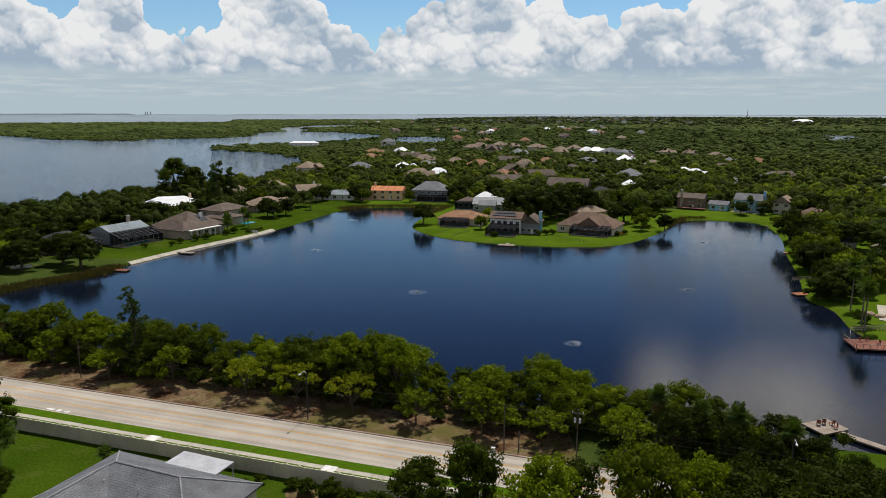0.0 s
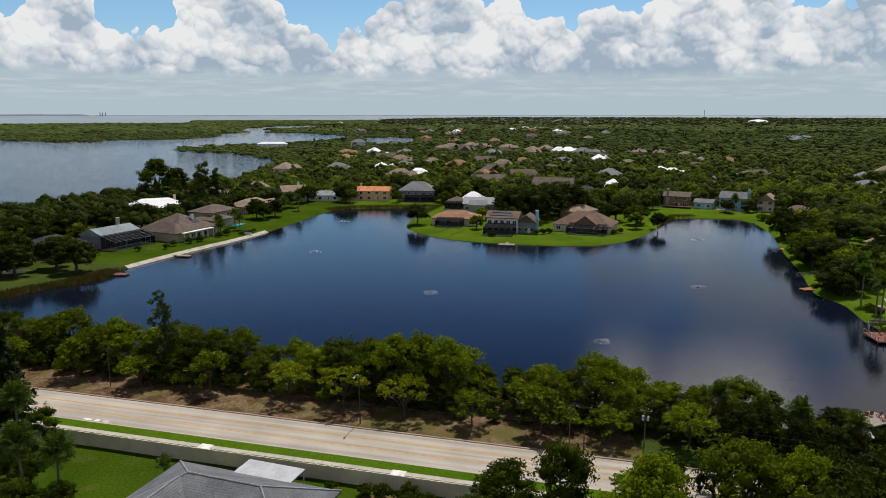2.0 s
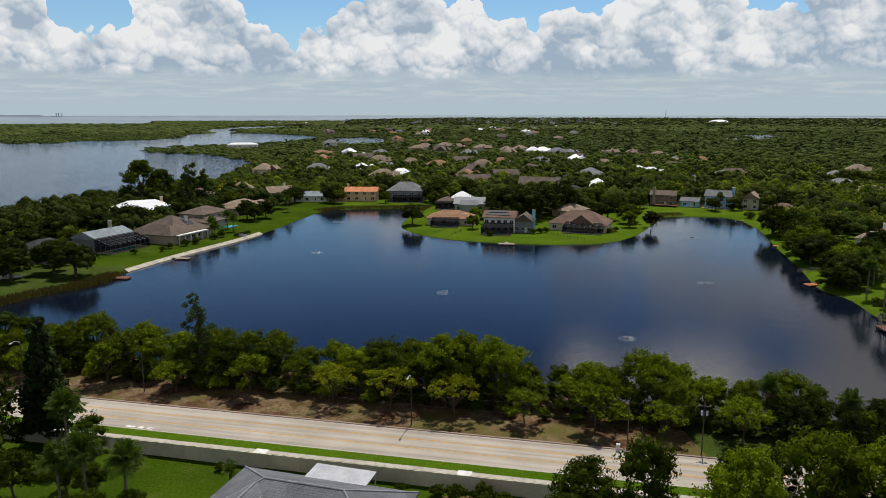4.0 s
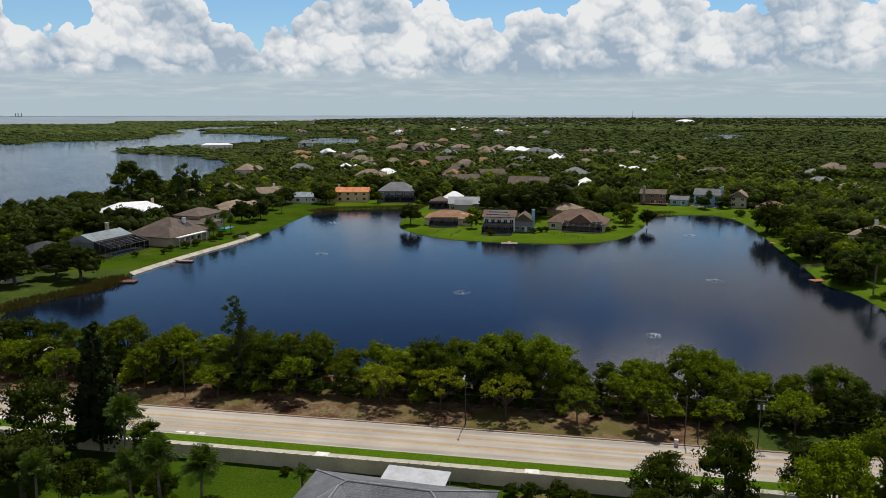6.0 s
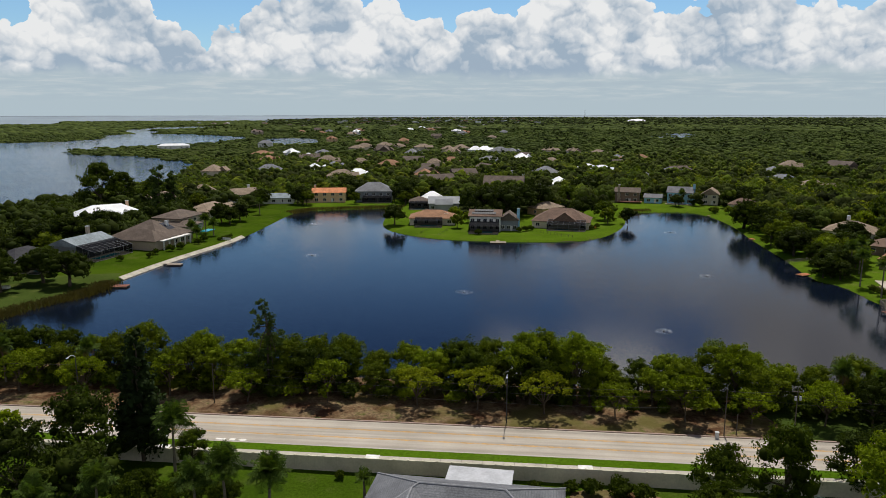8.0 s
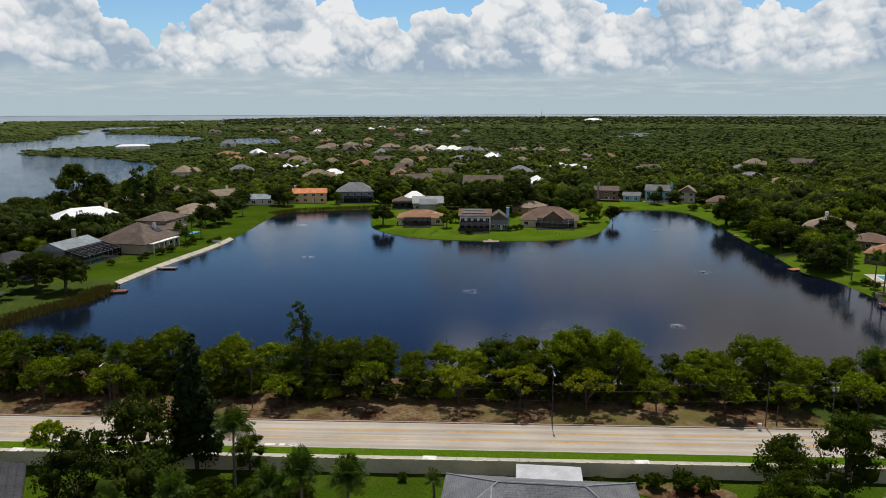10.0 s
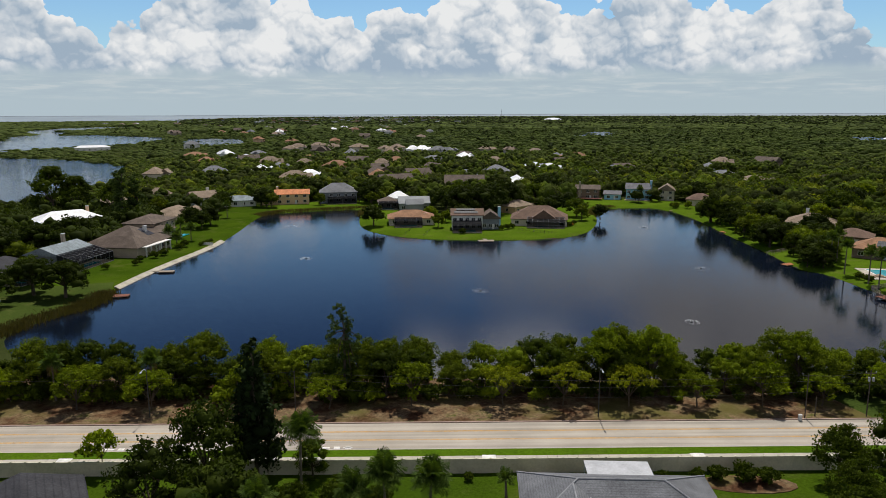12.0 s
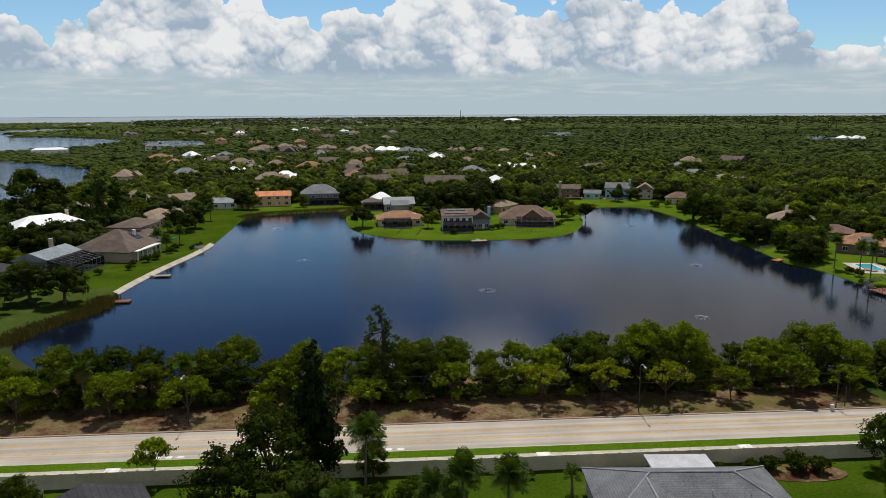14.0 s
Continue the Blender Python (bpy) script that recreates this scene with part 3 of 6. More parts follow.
def build_ground():
    xs = axis((-4800, -2400, 200), (-2400, -1000, 60), (-1000, -300, 20), (-300, -150, 5), (-150, 165, 2.1), (165, 320, 6), (320, 1100, 25), (1100, 2400, 80), (2400, 4800, 200))
    ys = axis((-900, 40, 60), (40, 80, 5), (80, 400, 2.1), (400, 700, 7), (700, 2000, 20), (2000, 3200, 40), (3200, 4800, 80))
    X, Y = np.meshgrid(xs, ys)
    x, y = X.ravel(), Y.ravel()
    d = np.where(inside(x, y, LAKE), -1, 1) * reach(x, y, LAKE)
    z = np.clip(d * 0.45, -1.6, GROUND) + 0.0
    z = np.where(d > 2, GROUND, z)
    other = np.zeros(len(x), bool)
    for poly in INLAND:
        other |= inside(x, y, poly)
    z = np.where(other, -2.0, z)
    r = np.hypot(x, y)
    z = np.where(z > 0.5, z + land_lift(x, y), z)
    z = np.where((r > COAST) | ((r > 3400) & (x < -0.30 * y)), -4.0, z)
    bumpy = np.sin(x * 0.31 + np.sin(y * 0.17) * 2) * np.sin(y * 0.27 + x * 0.05)
    z = z + np.where(z > 0.5, bumpy * 0.05, 0)
    nx, ny = len(xs), len(ys)
    i = np.arange(nx * ny).reshape(ny, nx)
    q = np.stack([i[:-1, :-1], i[:-1, 1:], i[1:, 1:], i[1:, :-1]], -1).reshape(-1, 4)
    cx, cy, cd = x[q].mean(1), y[q].mean(1), d[q].mean(1)
    # 0 woodland floor, 1 lawn, 2 shore mud, 3 leaf litter, 4 rough grass, 5 lawn with shade in its colour
    idx = np.zeros(len(q), int)
    beyond = cy > road_y(9, cx)
    idx[(cy < road_y(0, cx))] = 1
    idx[beyond & (cd < 34) & (cy > 170 - 0.2 * cx)] = 1
    idx[beyond & inside(cx, cy, np.array([(-20, 265), (100, 262), (112, 345), (60, 350), (4, 345)], float))] = 1
    # near yards and the west bank take the shade-darkened lawn
    idx[(idx == 1) & ((cy < road_y(0, cx)) | (cx < -50))] = 5
    idx[np.hypot(cx - 252, cy - 284) < 20] = 1
    near_band = beyond & (cy < road_y(34, cx)) & (cy < 200)
    idx[near_band] = 3
    idx[near_band & (cx > 20)] = 4
    # grass by the pier too, its shadow painted as darker lawn
    idx[near_band & (cx > 44)] = 5
    idx[(cd < -0.7)] = 2
    idx[inside(cx, cy, FAIRWAY)] = 1
    idx[(idx == 5) & (cx < -108) & (cy > 150) & (cy < 240)] = 4
    g = new("ground", mesh_of("ground", np.stack([x, y, z], 1), q, [M["forest"], M["lawn"], M["mud"], M["litter"], M["rough_grass"], M["yard_shade"]], True, idx))
    tagged(g, "flat land with lawns, leaf litter and woodland floor round a lake", "ground", kind="structure")
    radii = np.array([0, 60, 120, 200, 300, 420, 600, 900, 1400, 2200, 3200, 4000, 4100, 4200, 4350, 4450, 4550, 4650, 4750, 4850, 4930], float)
    ang = np.linspace(0, 2 * math.pi, 241)[:-1]
    R, A = np.meshgrid(radii, ang)
    X, Y = R * np.sin(A), R * np.cos(A)
    i = np.arange(X.size).reshape(X.shape)
    j = np.roll(i, -1, 0)
    q = np.stack([i[:, :-1], i[:, 1:], j[:, 1:], j[:, :-1]], -1).reshape(-1, 4)[:, ::-1]
    # rings beyond the coast use the sea colour with haze painted in
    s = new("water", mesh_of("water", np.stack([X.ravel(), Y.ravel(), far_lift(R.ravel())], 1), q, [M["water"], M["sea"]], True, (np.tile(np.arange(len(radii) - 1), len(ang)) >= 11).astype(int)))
    tagged(s, "dark blue still water of the lake, the bay and the sea", "water", kind="structure")

    # low shore on the far side of the sea
    ang = np.linspace(radians(-50), radians(75), 260)
    h = np.where(ang < radians(-23.5), 9.0, 2.6) + 0.8 * np.sin(ang * 37) * np.sin(ang * 91 + 1)
    V, F = [], []
    for k, (r, top) in enumerate(((4880, 0), (4895, 1), (4915, 1), (4925, 0))):
        V.append(np.stack([np.sin(ang) * r, np.cos(ang) * r, far_lift(np.full(len(ang), float(r))) - 0.6 + h * top], 1))
    n = len(ang)
    for k in range(3):
        a = np.arange(n - 1) + k * n
        F.append(np.stack([a, a + 1, a + 1 + n, a + n], 1))
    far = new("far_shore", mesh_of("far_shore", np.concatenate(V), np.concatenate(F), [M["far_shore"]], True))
    tagged(far, "thin line of land across the sea, haze painted into its grey-blue", "shore", kind="structure")


build_ground()

# ---------------------------------------------------------------- road, wall, pavement
ROAD_TURN = math.atan(ROAD_SLOPE)
ROAD_M = pose(0, 90.55, 0, 0, 0, math.degrees(ROAD_TURN))     # local x runs along the road, local y beyond its near edge


def strip(name, y0, y1, z0, z1, material, label, category, x0=-200.0, x1=95.0, step=6.0, kind="structure"):
    bm = bmesh.new()
    n = round((x1 - x0) / step)
    rows = []
    for k in range(n + 1):
        x = x0 + (x1 - x0) * k / n
        rows.append([bm.verts.new(c) for c in ((x, y0, z0), (x, y0, z1), (x, y1, z1), (x, y1, z0))])
    for a, b in zip(rows, rows[1:]):
        for j in range(3):
            bm.faces.new((a[j], b[j], b[j + 1], a[j + 1]))
    bm.faces.new(rows[0]), bm.faces.new(rows[-1][::-1])
    bmesh.ops.recalc_face_normals(bm, faces=bm.faces)
    ob = part(name, bm, material)
    ob.matrix_world = ROAD_M
    return tagged(ob, label, category, kind=kind)


def build_road():
    strip("road", 0.0, 9.0, 0.3, 0.93, M["asphalt"], "sun-bleached three-lane asphalt road with yellow lines", "road")
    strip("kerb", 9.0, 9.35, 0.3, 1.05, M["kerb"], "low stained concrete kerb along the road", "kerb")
    strip("kerb", -0.3, 0.0, 0.3, 1.03, M["concrete"], "low pale concrete kerb beside the grass verge", "kerb")
    strip("verge", -2.5, -0.3, 0.3, 1.02, M["verge"], "mown green grass verge between road and pavement", "verge")
    strip("verge", -6.9, -3.5, 0.3, 1.00, M["verge"], "narrow grass strip between pavement and wall", "verge")
    for y, w in ((2.95, 0.13), (3.20, 0.10), (5.80, 0.10), (6.03, 0.13)):
        strip("lane_line", y, y + w, 0.9, 0.934, M["paint_yellow"], "faded yellow painted lane line", "lane line", step=20)
    # bicycle signs painted on the near lane
    for x in (-103.0, -71.0):
        bm = bmesh.new()
        for k, (dx, dy, lx, ly) in enumerate(((0, 0.1, 1.6, 0.5), (2.2, 0.0, 0.9, 0.7), (3.6, 0.25, 1.4, 0.16), (3.9, 0.0, 0.9, 0.66))):
            box(bm, x + dx, x + dx + lx, 0.3 + dy, 0.3 + dy + ly, 0.9, 0.936)
        ob = part("road_marking", bm, M["paint_white"])
        ob.matrix_world = ROAD_M
        tagged(ob, "worn white cycle symbol painted on the road", "road marking", kind="structure")
    # a concrete pavement of cast slabs
    pave = empty("pavement", ROAD_M, "pale concrete pavement of square slabs beside the road", "pavement", kind="structure")
    me = bpy.data.meshes.new("slab")
    bm = boxed(0.01, 1.49, -3.5, -2.5, 0.4, 1.05)
    bmesh.ops.bevel(bm, geom=[e for e in bm.edges if all(v.co.z > 1 for v in e.verts)], offset=0.02, segments=1, affect="EDGES")
    bm.to_mesh(me), bm.free()
    me.materials.append(M["concrete"])
    for k in range(158):
        shared("slab", me, pave, pose(-165 + 1.5 * k, 0, random.uniform(-0.012, 0.012)))
    # white pads on the pavement
    for x in (-45.9, -15.6, -77.5, -107.0):
        ob = part("concrete_pad", boxed(x - 1.0, x + 1.0, -3.9, -2.35, 1.0, 1.09), M["paint_white"])
        ob.matrix_world = ROAD_M
        tagged(ob, "white concrete pad set into the pavement", "pad", kind="structure")
    # boundary wall: posts with caps, panels between
    wall = empty("wall_boundary", ROAD_M, "beige precast concrete boundary wall with panels and posts", "wall", kind="structure")

    def data(name, bm, mat):
        d = bpy.data.meshes.new(name)
        bm.to_mesh(d), bm.free()
        d.materials.append(mat)
        return d
    panel = data("panel", boxed(0.07, 1.93, -7.15, -7.05, 0.5, 2.88), M["wall"])
    cap = data("coping", boxed(0.0, 2.0, -7.17, -7.03, 2.88, 2.94), M["wall_cap"])
    post = data("post", boxed(-0.07, 0.07, -7.19, -7.01, 0.5, 2.96), M["wall"])
    top = data("post_cap", boxed(-0.10, 0.10, -7.22, -6.98, 2.96, 3.06), M["wall_cap"])
    for k in range(112):
        m = pose(-176 + 2.0 * k, 0, 0)
        shared("panel", panel, wall, m), shared("coping", cap, wall, m), shared("post", post, wall, m), shared("post_cap", top, wall, m)


build_road()


def street_lamp(x, y, turn=0.0):
    """A slim pole with one curved arm over the road."""
    e = empty("street_lamp", pose(x, y, GROUND, 0, 0, turn), "slim dark street lamp with a curved arm and pale head", "street lamp", "street lamps")
    part("pole", tube(bmesh.new(), (0, 0, -0.2), (0, 0, 8.1), 0.11, 0.07), M["metal_dark"], e)
    bm = bmesh.new()
    pts = [(0, 0, 8.0), (0, -0.45, 8.45), (0, -1.1, 8.65), (0, -1.8, 8.6)]
    for a, b in zip(pts, pts[1:]):
        tube(bm, a, b, 0.05, 0.045, 6)
    part("arm", bm, M["metal_pale"], e)
    bm = bmesh.new()
    bmesh.ops.create_uvsphere(bm, u_segments=10, v_segments=6, radius=0.3)
    bmesh.ops.scale(bm, vec=(0.55, 1.35, 0.42), verts=bm.verts)
    bmesh.ops.translate(bm, vec=(0, -2.1, 8.52), verts=bm.verts)
    part("lamp_head", bm, M["metal_pale"], e, "pale oval lamp head", True)


def utility_pole(x, y, h, arms=True, turn=-18.0, gear=False):
    e = empty("utility_pole", pose(x, y, GROUND, 0, 0, turn), "grey wooden utility pole beside the road", "utility pole", "utility poles")
    part("pole", tube(bmesh.new(), (0, 0, -0.2), (0, 0, h), 0.10, 0.075, 8), M["pole_wood"], e)
    if arms:
        part("crossarm", boxed(-0.9, 0.9, -0.06, 0.06, h - 0.68, h - 0.58), M["pole_wood"], e)
        for k in (-0.8, 0.0, 0.8):
            part("insulator", tube(bmesh.new(), (k, 0, h - 0.55), (k, 0, h - 0.3), 0.06, 0.04, 6), M["metal_pale"], e)
    if gear:
        for k in (-0.35, 0.35):
            part("transformer", tube(bmesh.new(), (k, -0.25, h - 1.9), (k, -0.25, h - 1.25), 0.17, 0.17, 10), M["metal_pale"], e, "pale round transformer can")


def sweep(bm, pts, r, n=5):
    """One continuous round bar through the points."""
    rings = []
    for i, p in enumerate(pts):
        d = (pts[min(i + 1, len(pts) - 1)] - pts[max(i - 1, 0)]).normalized()
        u = d.cross(Vector((0.1, 0.2, 1))).normalized()
        w = d.cross(u)
        rings.append([bm.verts.new(p + (u * math.cos(k * 2 * math.pi / n) + w * math.sin(k * 2 * math.pi / n)) * r) for k in range(n)])
    for a, b in zip(rings, rings[1:]):
        for k in range(n):
            bm.faces.new((a[k], a[(k + 1) % n], b[(k + 1) % n], b[k]))
    return bm


def cable(a, b, sag=0.8):
    a, b = Vector(a), Vector(b)
    pts = [a.lerp(b, k / 14) - Vector((0, 0, sag * 4 * (k / 14) * (1 - k / 14))) for k in range(15)]
    tagged(part("power_cable", sweep(bmesh.new(), pts, 0.02), M["black"]), "thin dark overhead cable between poles", "cable", "overhead cables")


def build_roadside():
    for x, y in ((-22.2, 109.4), (-92.0, 133.2), (45.6, 85.6)):
        street_lamp(x, y, math.degrees(ROAD_TURN))
    utility_pole(9.2, 97.9, 7.6, False)
    utility_pole(11.4, 98.0, 3.4, False)
    utility_pole(19.5, 95.4, 8.0, True, gear=True)
    utility_pole(-69, 127.5, 7.2, False)
    cable((9.2, 97.9, 8.2), (-69, 127.5, 7.9), 1.2), cable((9.2, 97.9, 7.2), (-69, 127.5, 6.9), 1.4), cable((9.2, 97.9, 5.4), (-69, 127.5, 5.3), 1.4)
    cable((9.2, 97.9, 8.2), (92, 68, 8.6), 1.4), cable((9.2, 97.9, 7.2), (92, 68, 7.6), 1.4), cable((19.5, 95.4, 8.4), (9.2, 97.9, 8.2), 0.3)
    cable((-69, 127.5, 7.9), (-150, 152.5, 8.4), 1.4)
    e = empty("road_sign", pose(21.0, 84.6, GROUND, 0, 0, 20), "yellow diamond warning sign with a plate below", "road sign")
    part("post", tube(bmesh.new(), (0, 0, -0.2), (0, 0, 3.4), 0.04, 0.04, 6), M["metal_pale"], e)
    p = part("sign_plate", boxed(-0.45, 0.45, -0.06, -0.04, -0.45, 0.45), M["sign_yellow"], e)
    p.matrix_local = pose(0, 0, 2.9, 0, 45, 0)
    part("lower_plate", boxed(-0.3, 0.3, -0.06, -0.04, 1.6, 2.1), M["sign_yellow"], e)
    e = empty("control_cabinet", pose(7.6, 97.3, GROUND, 0, 0, -18), "small pale steel control cabinet at the kerb", "cabinet")
    part("body", boxed(-0.25, 0.25, -0.2, 0.2, 0, 1.1), M["metal_pale"], e)
    part("roof", boxed(-0.3, 0.3, -0.25, 0.25, 1.1, 1.16), M["metal_pale"], e)


M["sign_yellow"] = surface("sign_yellow", (0.62, 0.40, 0.03), 0.5)
build_roadside()

# ---------------------------------------------------------------- trees
ICO = {}


def ico(level):
    if level not in ICO:
        bm = bmesh.new()
        bmesh.ops.create_icosphere(bm, subdivisions=level, radius=1.0)
        bm.verts.ensure_lookup_table()
        ICO[level] = (np.array([v.co[:] for v in bm.verts]), np.array([[v.index for v in f.verts] for f in bm.faces]))
        bm.free()
    return ICO[level]


def unit(rng, n, up=0.0):
    v = rng.normal(size=(n, 3))
    v[:, 2] += up
    return v / np.linalg.norm(v, axis=1)[:, None]


def crown_mesh(name, seed, lobes, leaves, size, material, core=0.8, level=1, flat=0.75):
    """A crown: leaf sprays over a cluster of uneven lobes (x, y, z, r), round darker cores."""
    rng = np.random.default_rng(seed)
    lobes = np.array(lobes, float)
    bv, bf = ico(level)
    V, T, off = [], [], 0
    for x, y, z, r in lobes:
        k = 1 + 0.3 * np.sin(bv @ rng.normal(size=3) * 3 + rng.uniform(0, 6)) * np.sin(bv @ rng.normal(size=3) * 4) + rng.normal(size=len(bv)) * 0.10
        v = bv * k[:, None] * r * core * 0.88
        v[:, 2] *= flat
        V.append(v + (x, y, z)), T.append(bf + off)
        off += len(bv)
    # small clumps of leaves stand out of every lobe, with shaded gaps between them
    per = 9
    sub_d = unit(rng, len(lobes) * per, 0.35)
    big = np.repeat(lobes, per, 0)
    sub_r = big[:, 3] * rng.uniform(0.26, 0.5, len(big))
    sub_c = big[:, :3] + sub_d * (big[:, 3] * rng.uniform(0.62, 0.98, len(big)))[:, None] * (1, 1, flat)
    w = sub_r ** 2
    pick = rng.choice(len(big), leaves, p=w / w.sum())
    d = unit(rng, leaves, 0.35)
    c = sub_c[pick] + d * (sub_r[pick] * (rng.uniform(0.45, 1.05, leaves) + rng.exponential(0.10, leaves)))[:, None] * (1, 1, 0.8)
    nrm = unit(rng, leaves) * 0.75 + d
    nrm /= np.linalg.norm(nrm, axis=1)[:, None]
    a = np.cross(nrm, unit(rng, leaves))
    a /= np.linalg.norm(a, axis=1)[:, None] + 1e-9
    b = np.cross(nrm, a)
    s = size * rng.uniform(0.55, 1.35, leaves)[:, None]
    quad = np.stack([c - a * s, c - b * s * 0.55 + nrm * s * 0.12, c + a * s, c + b * s * 0.55 - nrm * s * 0.15], 1)
    V.append(quad.reshape(-1, 3))
    Q = off + np.arange(leaves * 4).reshape(-1, 4)
    return mesh_of(name, np.concatenate(V), [np.concatenate(T), Q], [material], round_first=True)


def trunk_mesh(name, seed, lobes, height, r, material, fork=0.35, lean=0.3):
    """A tapered trunk that forks into limbs towards the lobes."""
    rng = random.Random(seed)
    bm = bmesh.new()
    f = Vector((rng.uniform(-lean, lean), rng.uniform(-lean, lean), height * fork))
    tube(bm, (0, 0, -0.3), f, r * 1.25, r * 0.85, 8)
    for x, y, z, lr in lobes[::max(1, len(lobes) // 9)]:
        mid = f.lerp(Vector((x, y, z)), 0.5) + Vector((rng.uniform(-.3, .3), rng.uniform(-.3, .3), 0.3))
        tube(bm, f, mid, r * 0.6, r * 0.4, 6), tube(bm, mid, (x, y, z), r * 0.4, r * 0.15, 5)
    me = bpy.data.meshes.new(name)
    bm.to_mesh(me), bm.free()
    me.materials.append(material)
    return me


def belt_lobes(seed):
    """A full crown that reaches almost to the ground, with shoulders at uneven heights."""
    rng = random.Random(seed)
    out = spread_lobes(seed, 13, 8.2, 2.6, 9.6, 1.65)
    for k in range(9):
        a = k * 0.7 + rng.uniform(-0.25, 0.25)
        q = rng.uniform(2.0, 3.2)
        out.append((math.cos(a) * q, math.sin(a) * q, rng.uniform(1.5, 3.6), rng.uniform(1.2, 1.8)))
    for k in range(6):
        a = rng.uniform(0, 6.28)
        out.append((math.cos(a) * 2.6, math.sin(a) * 2.6, rng.uniform(4.5, 8.6), rng.uniform(0.7, 1.1)))
    return out


def spread_lobes(seed, n, width, z0, z1, r, ring=1.0):
    """Lobes for a broad crown of that width between two heights."""
    rng = random.Random(seed)
    out = []
    for k in range(n):
        a = k * 2.39996 + rng.uniform(-0.3, 0.3)
        q = math.sqrt((k + 0.5) / n) * ring
        x, y = math.cos(a) * q * (width / 2 - r * 0.7), math.sin(a) * q * (width / 2 - r * 0.7)
        top = z1 - r * 0.7 - (z1 - z0 - r) * (q ** 2) * rng.uniform(0.35, 0.9)
        out.append((x, y, top, r * rng.uniform(0.75, 1.25)))
    return out


TREES = {}


def tree_kind(key, label, lobes, leaves, size, leafmat, height, trunk_r, core=0.8, level=1, flat=0.75, seed=1, fork=0.35, bark="bark"):
    TREES[key] = (label, crown_mesh("crown", seed, lobes, leaves, size, M[leafmat], core, level, flat), trunk_mesh("trunk", seed, lobes, height, trunk_r, M[bark], fork))


def tree(key, x, y, s=1.0, turn=None, z=GROUND, group="", sz=None, label=""):
    lab, crown, trunk = TREES[key]
    turn = random.uniform(0, 360) if turn is None else turn
    if key.startswith("bush"):
        e = empty("shrub", pose(x, y, z, 0, 0, turn) @ Matrix.Diagonal((s, s, sz or s, 1)), label or lab, "shrub", group)
        shared("stem", trunk, e), shared("foliage", crown, e)
        return e
    e = empty("tree", pose(x, y, z, 0, 0, turn) @ Matrix.Diagonal((s, s, sz or s, 1)), label or lab, "tree", group)
    shared("trunk", trunk, e), shared("crown", crown, e)
    return e


